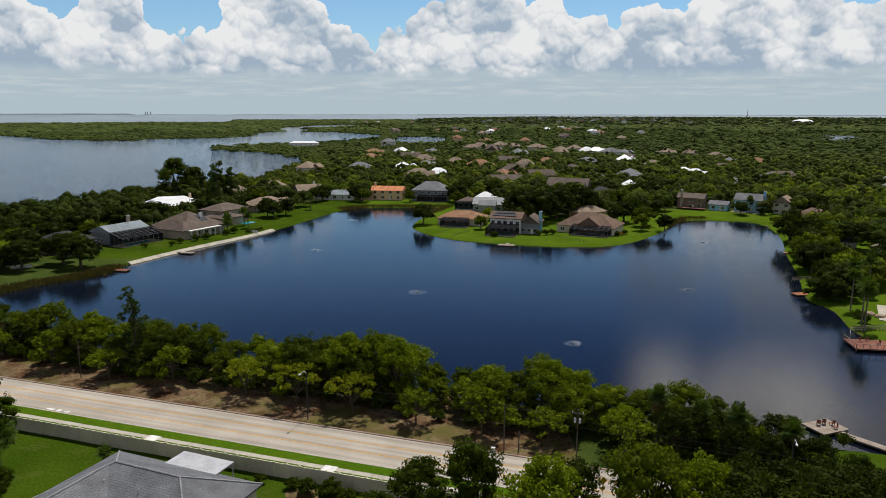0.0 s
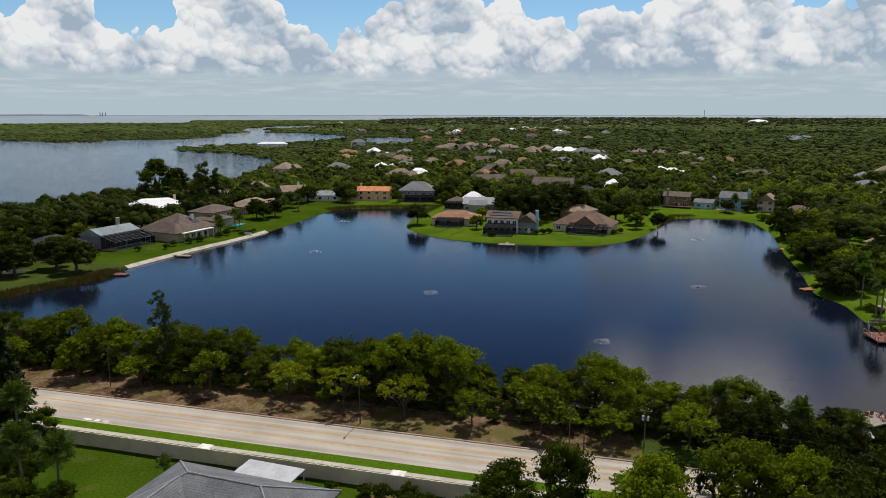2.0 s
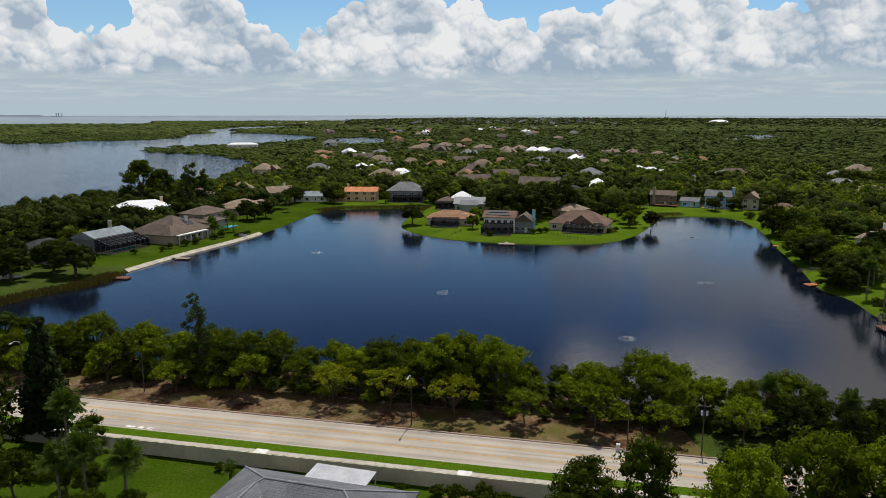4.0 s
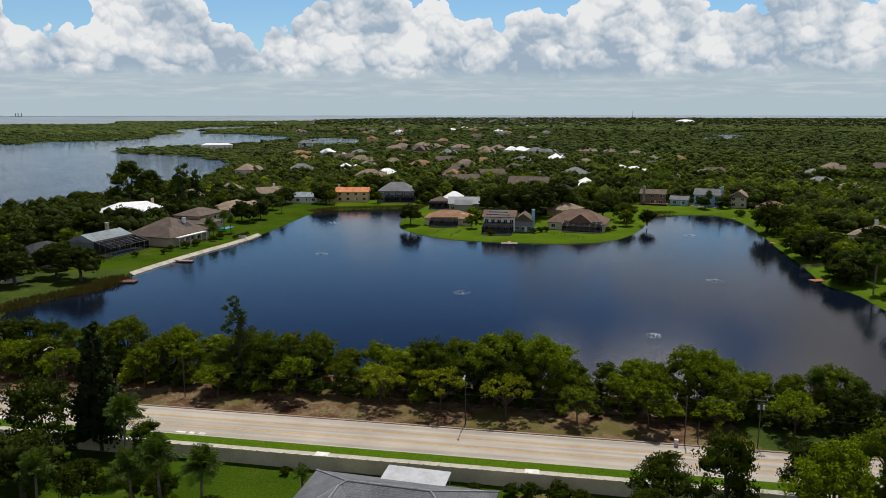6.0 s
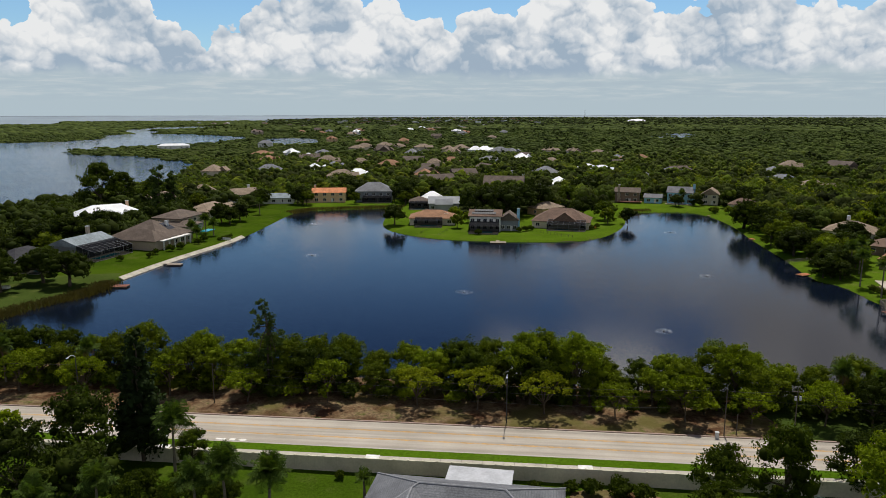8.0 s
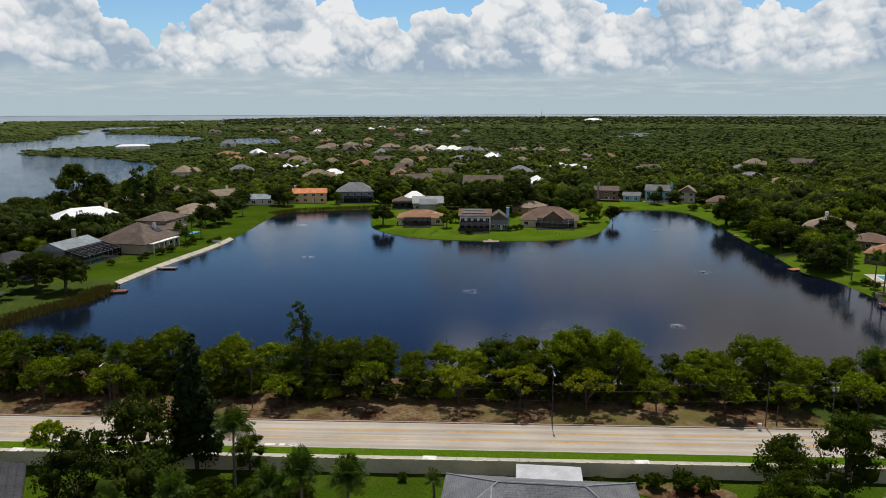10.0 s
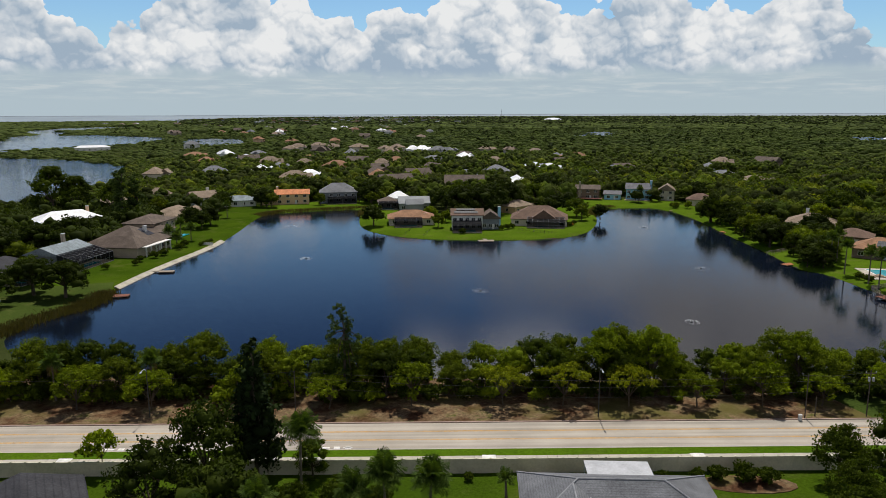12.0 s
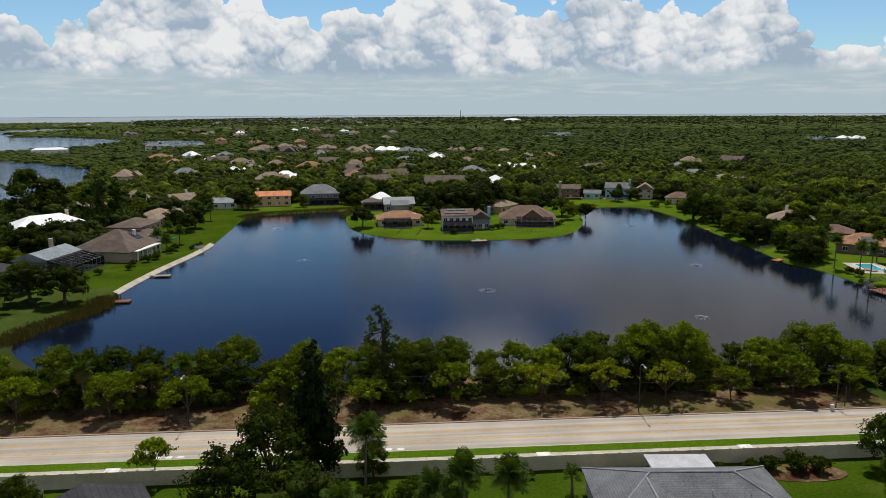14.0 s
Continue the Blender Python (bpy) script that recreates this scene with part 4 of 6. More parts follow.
def make_tree_kinds():
    for k, (lf, lab) in enumerate((("leaf_mid", "dense mid-green broadleaf tree on the lake shore"), ("leaf_deep", "dense dark green broadleaf tree on the lake shore"),
                                   ("leaf_bright", "fresh green broadleaf tree on the lake shore"))):
        for j in range(2):
            sd = 10 + k * 7 + j
            tree_kind(f"shore{k}{j}", lab, belt_lobes(sd), 5000, 0.175, lf, 8, 0.22, core=0.66, level=1, seed=sd)
    for j in range(3):
        tree_kind(f"gold{j}", "small spreading tree with yellow-green feathery crown beside the road", spread_lobes(40 + j, 24, 8.8, 3.4, 6.6, 0.85), 2600, 0.17, "leaf_gold", 6, 0.12, core=0.42, seed=40 + j, flat=0.55, fork=0.28)
    for j in range(2):
        tree_kind(f"fresh{j}", "rounded fresh green roadside tree with a short trunk", spread_lobes(55 + j, 22, 8.6, 2.2, 7.4, 1.1), 3200, 0.18, "leaf_bright", 7, 0.14, core=0.48, seed=55 + j, flat=0.65, fork=0.25)
    for j in range(2):
        tree_kind(f"thin{j}", "slender open-crowned roadside tree with light green leaves", spread_lobes(50 + j, 12, 6.2, 2.0, 6.2, 1.0), 1300, 0.26, "leaf_bright", 6, 0.09, core=0.4, seed=50 + j, flat=0.7)
    tree_kind("oak_big0", "broad dark green live oak", spread_lobes(60, 22, 13, 2.5, 10, 2.1), 3600, 0.30, "leaf_oak_shade", 9, 0.4, seed=60, level=1)
    tree_kind("oak_big1", "broad mid-green live oak", spread_lobes(61, 22, 12, 2.5, 9.5, 2.0), 3200, 0.30, "leaf_deep", 9, 0.4, seed=61, level=1)
    for k, (lf, lab) in enumerate((("leaf_oak_shade", "dark green garden tree among the houses"), ("leaf_mid", "mid-green garden tree among the houses"), ("leaf_bright", "bright green garden tree among the houses"))):
        for j in range(2):
            sd = 70 + 3 * k + j
            tree_kind(f"mid{k}{j}", lab, spread_lobes(sd, 13, 8.8, 1.0, 8.0, 1.75), 1700, 0.33, lf, 7, 0.25, core=0.86, level=1, seed=sd)
    rng = random.Random(5)
    lob = []
    for k in range(26):
        h = 3.0 + k * 0.58
        q = (1 - (h - 3) / 16.5) * 3.3 + 0.3
        a = k * 2.4
        lob.append((math.cos(a) * q * 0.6, math.sin(a) * q * 0.6, h, q * 0.55 + 0.35))
    tree_kind("pine", "tall dark conical conifer", lob, 3600, 0.36, "leaf_dark", 17, 0.25, core=0.72, seed=5, fork=0.8, flat=0.9)
    lob = []
    for k in range(52):
        f = (k % 26) / 25
        side = -1.1 if k < 26 else 1.5
        q = 2.4 * (1 - 0.72 * f)
        lob.append((side * (1 - 0.4 * f) + rng.uniform(-q, q), rng.uniform(-q, q), 2.8 + 12.4 * f - (2.2 if k >= 26 else 0), rng.uniform(0.7, 1.15) * (1.15 - 0.45 * f)))
    tree_kind("tallpine", "pair of tall feathery pines rising above the shore trees", lob, 9000, 0.16, "leaf_pine", 15, 0.2, core=0.34, seed=6, fork=0.75, flat=0.75)
    tree_kind("gum", "tall spreading tree with dark feathery crown", spread_lobes(90, 30, 15, 3, 20, 2.2), 4200, 0.34, "leaf_deep", 18, 0.4, core=0.72, seed=90, level=1)
    tree_kind("spire", "very tall dark pine above the houses", [(rng.uniform(-2.6, 2.6), rng.uniform(-2.6, 2.6), h, rng.uniform(1.6, 2.3)) for h in np.linspace(4, 21, 17)], 2600, 0.38, "leaf_pine", 20, 0.35, core=0.75, seed=91, fork=0.7, level=1)
    tree_kind("needle", "tree with bright green needle-like foliage near the road", spread_lobes(95, 16, 9, 4, 12, 1.7), 7000, 0.18, "leaf_bright", 10, 0.2, core=0.36, seed=95)
    tree_kind("olive", "bushy olive-green tree beside the boundary wall", spread_lobes(96, 18, 8.5, 1.0, 8.5, 1.7), 5600, 0.18, "leaf_deep", 7, 0.2, core=0.5, seed=96)
    # grove trees: cloud shade over them is put into the leaf colour
    for j in range(2):
        tree_kind(f"grove{j}", "dense dark green broadleaf tree in the road grove, leaves darkened for cloud shade", belt_lobes(64 + j), 5200, 0.185, "leaf_oak_shade", 8, 0.22, core=0.5, seed=64 + j)
    tree_kind("bush", "rounded dark green garden shrub", spread_lobes(97, 8, 2.6, 0.2, 1.9, 0.7), 700, 0.16, "leaf_deep", 1.2, 0.06, core=0.8, seed=97)
    tree_kind("bush_flower", "low shrub with orange and yellow flowers", spread_lobes(99, 7, 2.4, 0.2, 1.6, 0.6), 500, 0.16, "leaf_flower", 1.0, 0.06, core=0.8, seed=99)
    tree_kind("bush_light", "rounded light green garden shrub", spread_lobes(98, 8, 2.6, 0.2, 1.8, 0.7), 700, 0.16, "leaf_bright", 1.2, 0.06, core=0.8, seed=98)


make_tree_kinds()


def frond_mesh(name, seed, length, droop, width, material):
    """One arched palm leaf: two rows of hanging leaflets along a midrib."""
    rng = np.random.default_rng(seed)
    n = 24
    t = np.linspace(0.06, 1, n)
    out, up = length * t * (1 - 0.25 * t * droop), length * (0.42 * t - droop * 0.75 * t * t)
    V, Q = [], []
    for i in range(n - 1):
        for s in (-1, 1):
            w = width * math.sin(math.pi * min(1, t[i] * 0.85 + 0.12)) * rng.uniform(0.75, 1.15)
            a, b = np.array((out[i], 0, up[i])), np.array((out[i + 1], 0, up[i + 1]))
            tip = a + (0.06 * length, s * w, -w * rng.uniform(0.3, 0.9))
            k = len(V)
            V += [a, a * 0.4 + b * 0.6, tip + (0.035, 0, 0), tip]
            Q.append((k, k + 1, k + 2, k + 3))
    return mesh_of(name, np.array(V), np.array(Q), [material])


FRONDS = {}


def palm(x, y, h, length=2.6, kind="green", fronds=26, label="", z=GROUND, skirt=False):
    lab = {"green": "feather palm with an arching green crown", "silver": "silvery fan palm with stiff pale fronds"}[kind]
    e = empty("palm_tree", pose(x, y, z, 0, 0, random.uniform(0, 360)), label or lab, "palm tree", "palms")
    bm = bmesh.new()
    lean = Vector((random.uniform(-0.25, 0.25), random.uniform(-0.25, 0.25), 0))
    zs = [0, 0.3, 0.65, 1.0]
    for a, b in zip(zs, zs[1:]):
        tube(bm, lean * a * a + Vector((0, 0, h * a - (0.2 if a == 0 else 0))), lean * b * b + Vector((0, 0, h * b)), 0.22 - 0.09 * a, 0.22 - 0.09 * b, 8)
    part("trunk", bm, M["palm_bark"], e)
    for j in range(4):
        if (kind, j) not in FRONDS:
            FRONDS[(kind, j)] = frond_mesh("frond", j, 1.0, (0.35, 0.6, 0.8, 0.95)[j], 0.30 if kind == "green" else 0.40, M["leaf_palm" if kind == "green" else "leaf_silver"])
    if skirt and "dead" not in FRONDS:
        FRONDS["dead"] = frond_mesh("dead_frond", 9, 1.0, 1.9, 0.2, M["frond_dead"])
    for k in range(fronds):
        j = k * 4 // fronds
        m = Matrix.Translation(lean + Vector((0, 0, h - 0.1))) @ pose(0, 0, 0, random.uniform(-8, 8), (-66, -44, -22, 0)[j] + random.uniform(-8, 8), k * 137.5) @ Matrix.Scale(length * random.uniform(0.85, 1.1), 4)
        shared("frond", FRONDS[(kind, j)], e, m)
    if skirt:
        for k in range(8):
            shared("dead_frond", FRONDS["dead"], e, Matrix.Translation(lean + Vector((0, 0, h - 0.2))) @ pose(0, 0, 0, 0, 10, k * 45 + 20) @ Matrix.Scale(length * 0.8, 4), "dry brown hanging frond")
    return e


NEAR = []          # places taken by the planted trees


NEEDLES = ((-16.5, 21.0, 1.0), (-8.0, 21.5, 1.0), (-12.0, 24.5, 0.95), (17.5, 22.0, 0.9), (-72.0, 24.0, 0.8))


def plant_near():
    r = random.Random(11)
    # feathery front row along the road
    for i, x in enumerate((-118, -104, -92, -77, -63.5, -50, -35, -25.5, -15, -4.3, 6.2, 16, 27)):
        y = road_y(16.2 if x > -40 else 15.8, x) + r.uniform(-0.7, 0.7) - (1.0 if x > -30 else 0)
        if x in (-35, -25.5, -15):
            tree(f"gold{i % 3}", x, y, r.uniform(1.0, 1.12), group="roadside trees")
        elif x in (-50, 6.2, -77):
            tree(f"thin{i % 2}", x, y, 1.25, group="roadside trees")
        else:
            s = r.uniform(0.85, 1.1)
            tree(f"fresh{i % 2}", x, y, s, sz=s * r.uniform(0.85, 1.05), group="roadside trees")
        NEAR.append((x, y))
    # dense belt behind it, down to the water
    for row, (off, s0) in enumerate(((21.0, 0.85), (25.2, 0.96))):
        x = -150.0
        while x < 47:
            x += r.uniform(4.0, 6.0)
            y = road_y(off + r.uniform(-2.0, 1.6), x)
            k = r.choices((0, 1, 2), (5, 4, 4) if x > -55 else (5, 6, 2))[0] if x < 22 else r.choices((0, 1, 2), (5, 4, 3))[0]
            s = s0 * r.uniform(0.70, 1.16) * (1.0 if x < 25 else 0.92 if x < 38 else 0.62)
            tree(f"shore{k}{r.randint(0, 1)}", x, y, s, sz=s * r.uniform(0.85, 1.08), group="lakeside trees")
            NEAR.append((x, y))
    for k in range(34):
        x = -125 + k * 5.0 + r.uniform(-1.5, 1.5)
        tree(r.choice(("bush", "bush", "bush_light")), x, road_y(18.2 + r.uniform(-0.8, 1.5), x), r.uniform(0.9, 1.9), group="undergrowth by the road")
    for x, off, s in ((34, 15.5, 0.8), (38, 19.5, 0.78), (41, 14.5, 0.7), (44, 21, 0.62), (46, 15.5, 0.6), (49, 19, 0.5), (42, 24, 0.55), (51, 14, 0.45), (49, 23, 0.6), (52.5, 17, 0.62), (55, 13, 0.6)):
        tree(f"grove{int(x) % 2}", x, road_y(off, x), s, group="lakeside trees")
    for x, off, s in NEEDLES:
        tree("needle", x, road_y(off, x), s, group="lakeside trees", label="tree with bright green needle-like foliage on the lake shore")
    tree("tallpine", -60, 131, 1.08, group="lakeside trees")
    palm(-92, 140.5, 7.4, 2.6, skirt=True), palm(-108, 146, 7.0, 2.5, skirt=True), palm(33, 101.5, 7.2, 2.6, skirt=True), palm(43, 97, 6.4, 2.6, skirt=True), palm(38.5, 99.5, 6.0, 2.4, skirt=True), palm(49.5, 93.5, 5.6, 2.3, skirt=True)
    # trees on the near side of the road
    tree("shore11", 3.5, 76.7, 0.95, sz=1.32, group="trees by the wall", label="dark green columnar tree beside the wall")
    tree("olive", -2.6, 80.2, 0.95, group="trees by the wall"), tree("olive", -7.5, 73.5, 0.85, group="trees by the wall"), tree("olive", -12.5, 68.5, 0.85, group="trees by the wall")
    tree("needle", 11.2, 68.2, 1.1, sz=1.2, group="trees by the wall"), tree("needle", 6.0, 63.0, 0.8, group="trees by the wall")
    tree("shore00", 23.5, 73.1, 1.25, sz=1.4, group="trees by the wall"), tree("needle", 29, 70, 1.0, sz=1.1, group="trees by the wall")
    for x, y, k, s in ((17, 80, "grove0", 0.85), (30, 78, "grove1", 0.9), (25, 84, "grove1", 0.7), (20, 63, "grove1", 1.1), (29, 63, "grove0", 1.4), (36, 77, "grove0", 1.0), (40, 74, "grove1", 1.1), (45, 76, "grove0", 1.0),
                       (49, 76, "grove1", 0.95), (44, 69, "grove1", 1.3), (50, 80, "grove0", 0.78), (38, 67, "grove0", 1.35), (52, 84, "grove1", 0.55), (56, 81, "grove0", 0.7), (33, 70, "grove1", 1.25), (27, 55, "grove0", 1.4),
                       (36, 60, "grove1", 1.5), (42, 62, "grove0", 1.45), (53, 74, "grove1", 1.0), (48, 68, "grove0", 1.3)):
        tree(k, x, y, s, sz=s * 1.0, group="trees by the wall")
    palm(-4.3, 61.5, 9.5, 2.3, "silver", 22), palm(1.5, 58.5, 7.0, 2.3)
    # garden left of the grey-roofed house
    tree("pine", -76.7, 107.8, 1.08, group="garden conifers"), tree("grove0", -83, 103.5, 1.25, sz=1.4, group="garden trees"), tree("grove1", -89.5, 97.5, 1.2, sz=1.2, group="garden trees")
    tree("oak_big0", -82, 94, 0.95, group="garden trees"), palm(-84.5, 88, 6.5, 2.8), palm(-78, 88.5, 7.2, 2.8), tree("olive", -74, 91, 0.8, group="garden trees"), tree("shore10", -69.5, 104.5, 0.6, group="garden trees")
    palm(-71.5, 101.5, 8.4, 3.5, fronds=30), palm(-63.5, 87.3, 8.2, 3.3, fronds=30), palm(-58.5, 86.1, 7.4, 3.2, fronds=30), palm(-46.8, 90.6, 3.0, 1.7, fronds=16), palm(-67, 88, 6.6, 3.2, fronds=22), tree("olive", -64, 90, 0.62, group="garden trees"), tree("olive", -57, 83, 0.6, group="garden trees")
    tree("thin0", -97.2, 115.8, 0.95, group="roadside trees"), tree("olive", -68, 92, 0.75, group="garden trees"), tree("olive", -61.5, 82, 0.7, group="garden trees")
    tree("olive", -113, 111, 0.7, group="garden trees")
    bed = part("flower_bed", bmesh.new(), M["litter"])
    bm = bmesh.new()
    ring = [bm.verts.new((-14.5 + 6.2 * math.cos(k * 0.449), 83.8 + 2.6 * math.sin(k * 0.449) - 0.335 * 6.2 * math.cos(k * 0.449), GROUND + 0.06 + 0.02 * (k % 2))) for k in range(14)]
    low = [bm.verts.new(v.co - Vector((0, 0, 0.3))) for v in ring]
    bm.faces.new(ring)
    for k in range(14):
        bm.faces.new((low[k], low[(k + 1) % 14], ring[(k + 1) % 14], ring[k]))
    bm.to_mesh(bed.data), bm.free()
    tagged(bed, "brown mulched planting bed beside the wall", "flower bed", kind="structure")
    for x, y, s in ((-20, 87.3, 0.8), (-17.6, 86, 1.1), (-14.5, 84.5, 1.4), (-11.8, 83, 1.2), (-24.6, 88.6, 0.7), (-26.5, 87.6, 0.6), (-49.5, 97, 0.6), (-44, 86, 0.9)):
        tree("bush", x, y, s, group="shrubs by the wall")


plant_near()

# ---------------------------------------------------------------- houses
ROOFS = {k: roof_material("roof_" + k, c) for k, c in {
    "brown": (0.165, 0.108, 0.080), "tan": (0.26, 0.20, 0.145), "grey": (0.17, 0.17, 0.18), "dark": (0.045, 0.045, 0.05), "clay": (0.30, 0.165, 0.095), "taupe": (0.135, 0.105, 0.085),
    "slate": (0.20, 0.205, 0.215), "orange": (0.60, 0.24, 0.11), "red": (0.24, 0.07, 0.05), "bluegrey": (0.24, 0.28, 0.30)}.items()}
ROOFS["white"] = surface("roof_white", (0.78, 0.79, 0.80), 0.5, 0.3, 0.3, 0.12)
ROOFS["metal"] = surface("roof_metal", (0.30, 0.31, 0.32), 0.8, 0.3, 0.3, 0.15)
WALLS = {k: surface("stucco_" + k, c, 0.85, 0.3, 0.3, 0.14, 0.15) for k, c in {
    "cream": (0.62, 0.55, 0.44), "tan": (0.42, 0.34, 0.26), "white": (0.74, 0.73, 0.70), "grey": (0.33, 0.34, 0.36), "blue": (0.30, 0.56, 0.72), "brown": (0.22, 0.16, 0.12),
    "peach": (0.70, 0.48, 0.30), "slate": (0.20, 0.22, 0.25)}.items()}
TAKEN = []         # footprints kept clear of trees: x, y, radius, and the open ground before the house


def clear_of(P):
    """Which of the places P lie neither on a footprint nor on the open ground on its lake side."""
    ok = np.ones(len(P), bool)
    for x, y, q, run in TAKEN:
        dx, dy = P[:, 0] - x, P[:, 1] - y
        ok &= dx * dx + dy * dy > q * q
        if run:
            n = math.hypot(-45 - x, 20 - y)
            vx, vy = (-45 - x) / n, (20 - y) / n
            along, across = dx * vx + dy * vy, np.abs(dx * vy - dy * vx)
            ok &= ~((along > 0) & (along < run) & (across < q * 0.8))
    return ok


def roof_bm(w, d, z, rise, over=0.6, kind="hip", thick=0.22):
    """A solid hip or gable roof over a w x d plan, its ridge along the longer side."""
    bm = bmesh.new()
    a, b = w / 2 + over, d / 2 + over
    low = [bm.verts.new((x, y, z - thick)) for x, y in ((-a, -b), (a, -b), (a, b), (-a, b))]
    eave = [bm.verts.new((x, y, z)) for x, y in ((-a, -b), (a, -b), (a, b), (-a, b))]
    bm.faces.new(low[::-1])
    for k in range(4):
        bm.faces.new((low[k], low[(k + 1) % 4], eave[(k + 1) % 4], eave[k]))
    long_x = a >= b
    r = abs(a - b) if kind == "hip" else max(a, b)
    p, q = ((-r, 0), (r, 0)) if long_x else ((0, -r), (0, r))
    P, Q = (bm.verts.new((*c, z + rise)) for c in (p, q))
    e = eave
    faces = ((e[0], e[1], Q, P), (e[1], e[2], Q), (e[2], e[3], P, Q), (e[3], e[0], P)) if long_x else ((e[0], e[1], P), (e[1], e[2], Q, P), (e[2], e[3], Q), (e[3], e[0], P, Q))
    for f in faces:
        bm.faces.new(f)
    return bm


def wall_bm(w, d, h, kind, rise):
    bm = boxed(-w / 2, w / 2, -d / 2, d / 2, -0.4, h)
    if kind == "gable":
        s = 0.93
        if w >= d:
            for x in (-w / 2, w / 2 - 0.2):
                v = [bm.verts.new(c) for c in ((x, -d / 2, h), (x, d / 2, h), (x, 0, h + rise * s), (x + 0.2, -d / 2, h), (x + 0.2, d / 2, h), (x + 0.2, 0, h + rise * s))]
                for f in ((0, 2, 1), (3, 4, 5), (0, 3, 5, 2), (1, 2, 5, 4), (0, 1, 4, 3)):
                    bm.faces.new([v[i] for i in f])
        else:
            for y in (-d / 2, d / 2 - 0.2):
                v = [bm.verts.new(c) for c in ((-w / 2, y, h), (w / 2, y, h), (0, y, h + rise * s), (-w / 2, y + 0.2, h), (w / 2, y + 0.2, h), (0, y + 0.2, h + rise * s))]
                for f in ((0, 1, 2), (3, 5, 4), (0, 2, 5, 3), (1, 4, 5, 2), (0, 3, 4, 1)):
                    bm.faces.new([v[i] for i in f])
    return bm


def window(parent, x, y, z, w, h, side):
    """A framed window on the front (-y), left (-x) or right (+x) face."""
    m = Matrix.Translation((x, y, z)) @ pose(0, 0, 0, 0, 0, {"front": 0, "right": 90, "left": -90, "back": 180}[side])
    t = 0.09
    bm = bmesh.new()
    for a in ((-w / 2 - t, w / 2 + t, -0.09, 0.02, h / 2, h / 2 + t), (-w / 2 - t, w / 2 + t, -0.12, 0.02, -h / 2 - t, -h / 2), (-w / 2 - t, -w / 2, -0.09, 0.02, -h / 2, h / 2),
              (w / 2, w / 2 + t, -0.09, 0.02, -h / 2, h / 2), (-0.04, 0.04, -0.07, 0.02, -h / 2, h / 2)):
        box(bm, *a)
    f = part("window", bm, M["paint_white"], parent, "white-framed window")
    f.matrix_local = m
    part("pane", boxed(-w / 2, w / 2, -0.03, 0.01, -h / 2, h / 2), M["glass"], f)


def lanai(parent, x0, x1, depth, h, d, slope=0.35, frame="metal_dark"):
    """A screened pool cage before the front wall: posts, beams and mesh panels, over a deck."""
    y1, y0 = -d / 2, -d / 2 - depth
    part("deck", boxed(x0, x1, y0, y1 - 0.02, -0.35, 0.12), M["concrete"], parent)
    c = part("pool_cage", bmesh.new(), M[frame], parent, "aluminium screen enclosure over the pool")
    bm = bmesh.new()
    n = max(3, round((x1 - x0) / 2.4))
    xs = [x0 + (x1 - x0) * k / n for k in range(n + 1)]
    zt = h + slope
    for x in xs:
        tube(bm, (x, y0, 0), (x, y0, h), 0.045, 0.045, 4), tube(bm, (x, y0, h), (x, y1 - 0.1, zt), 0.045, 0.045, 4)
    for z, y in ((h, y0), (h * 0.45, y0), (zt, y1 - 0.12), ((h + zt) / 2, (y0 + y1) / 2)):
        tube(bm, (x0, y, z), (x1, y, z), 0.045, 0.045, 4)
    for x in (x0, x1):
        for k in range(3):
            y = y0 + (y1 - y0) * k / 3
            tube(bm, (x, y, 0), (x, y, h + slope * k / 3), 0.045, 0.045, 4)
    bm.to_mesh(c.data), bm.free()
    s = bmesh.new()
    for a, b in zip(xs, xs[1:]):
        for quad in (((a, y0, 0.1), (b, y0, 0.1), (b, y0, h), (a, y0, h)), ((a, y0, h), (b, y0, h), (b, y1 - 0.1, zt), (a, y1 - 0.1, zt))):
            f = s.faces.new([s.verts.new(v) for v in quad])
    for x in (x0, x1):
        s.faces.new([s.verts.new(v) for v in ((x, y0, 0.1), (x, y1, 0.1), (x, y1, zt), (x, y0, h))])
    part("screen", s, M["screen"], c, "fine dark insect screen")
    w = x1 - x0
    part("pool", boxed(x0 + w * 0.2, x1 - w * 0.2, y0 + depth * 0.25, y1 - depth * 0.3, 0.05, 0.14), M["pool"], parent, "turquoise swimming pool")


def chimney(parent, x, y, z0, z1, mat="white"):
    c = part("chimney", boxed(x - 0.6, x + 0.6, y - 0.45, y + 0.45, z0, z1), WALLS[mat], parent)
    part("chimney_cap", boxed(x - 0.7, x + 0.7, y - 0.55, y + 0.55, z1, z1 + 0.15), M["metal_pale"], c)


def house(label, x, y, turn, w, d, h, rise, roof, wall, kind="hip", windows=4, storeys=1, over=0.6, group="", wing=None, keep=1.0, run=30.0):
    e = empty("house", pose(x, y, GROUND + 0.15, 0, 0, turn), label, "house", group)
    part("wall", wall_bm(w, d, h, kind, rise), WALLS[wall], e)
    part("roof", roof_bm(w, d, h, rise, over, kind), ROOFS[roof], e)
    for s in range(storeys):
        z = 1.5 + s * 2.9
        for k in range(windows):
            window(e, -w / 2 + w * (k + 0.5) / windows, -d / 2, z, min(1.6, w / windows * 0.55), 1.3, "front")
        n = max(1, windows // 2)
        for k in range(n):
            yy = -d / 2 + d * (k + 0.5) / n
            window(e, w / 2, yy, z, 1.2, 1.2, "right"), window(e, -w / 2, yy, z, 1.2, 1.2, "left")
    part("door", boxed(w * 0.08, w * 0.08 + 1.0, -d / 2 - 0.05, -d / 2 + 0.02, 0, 2.1), M["paint_white"], e)
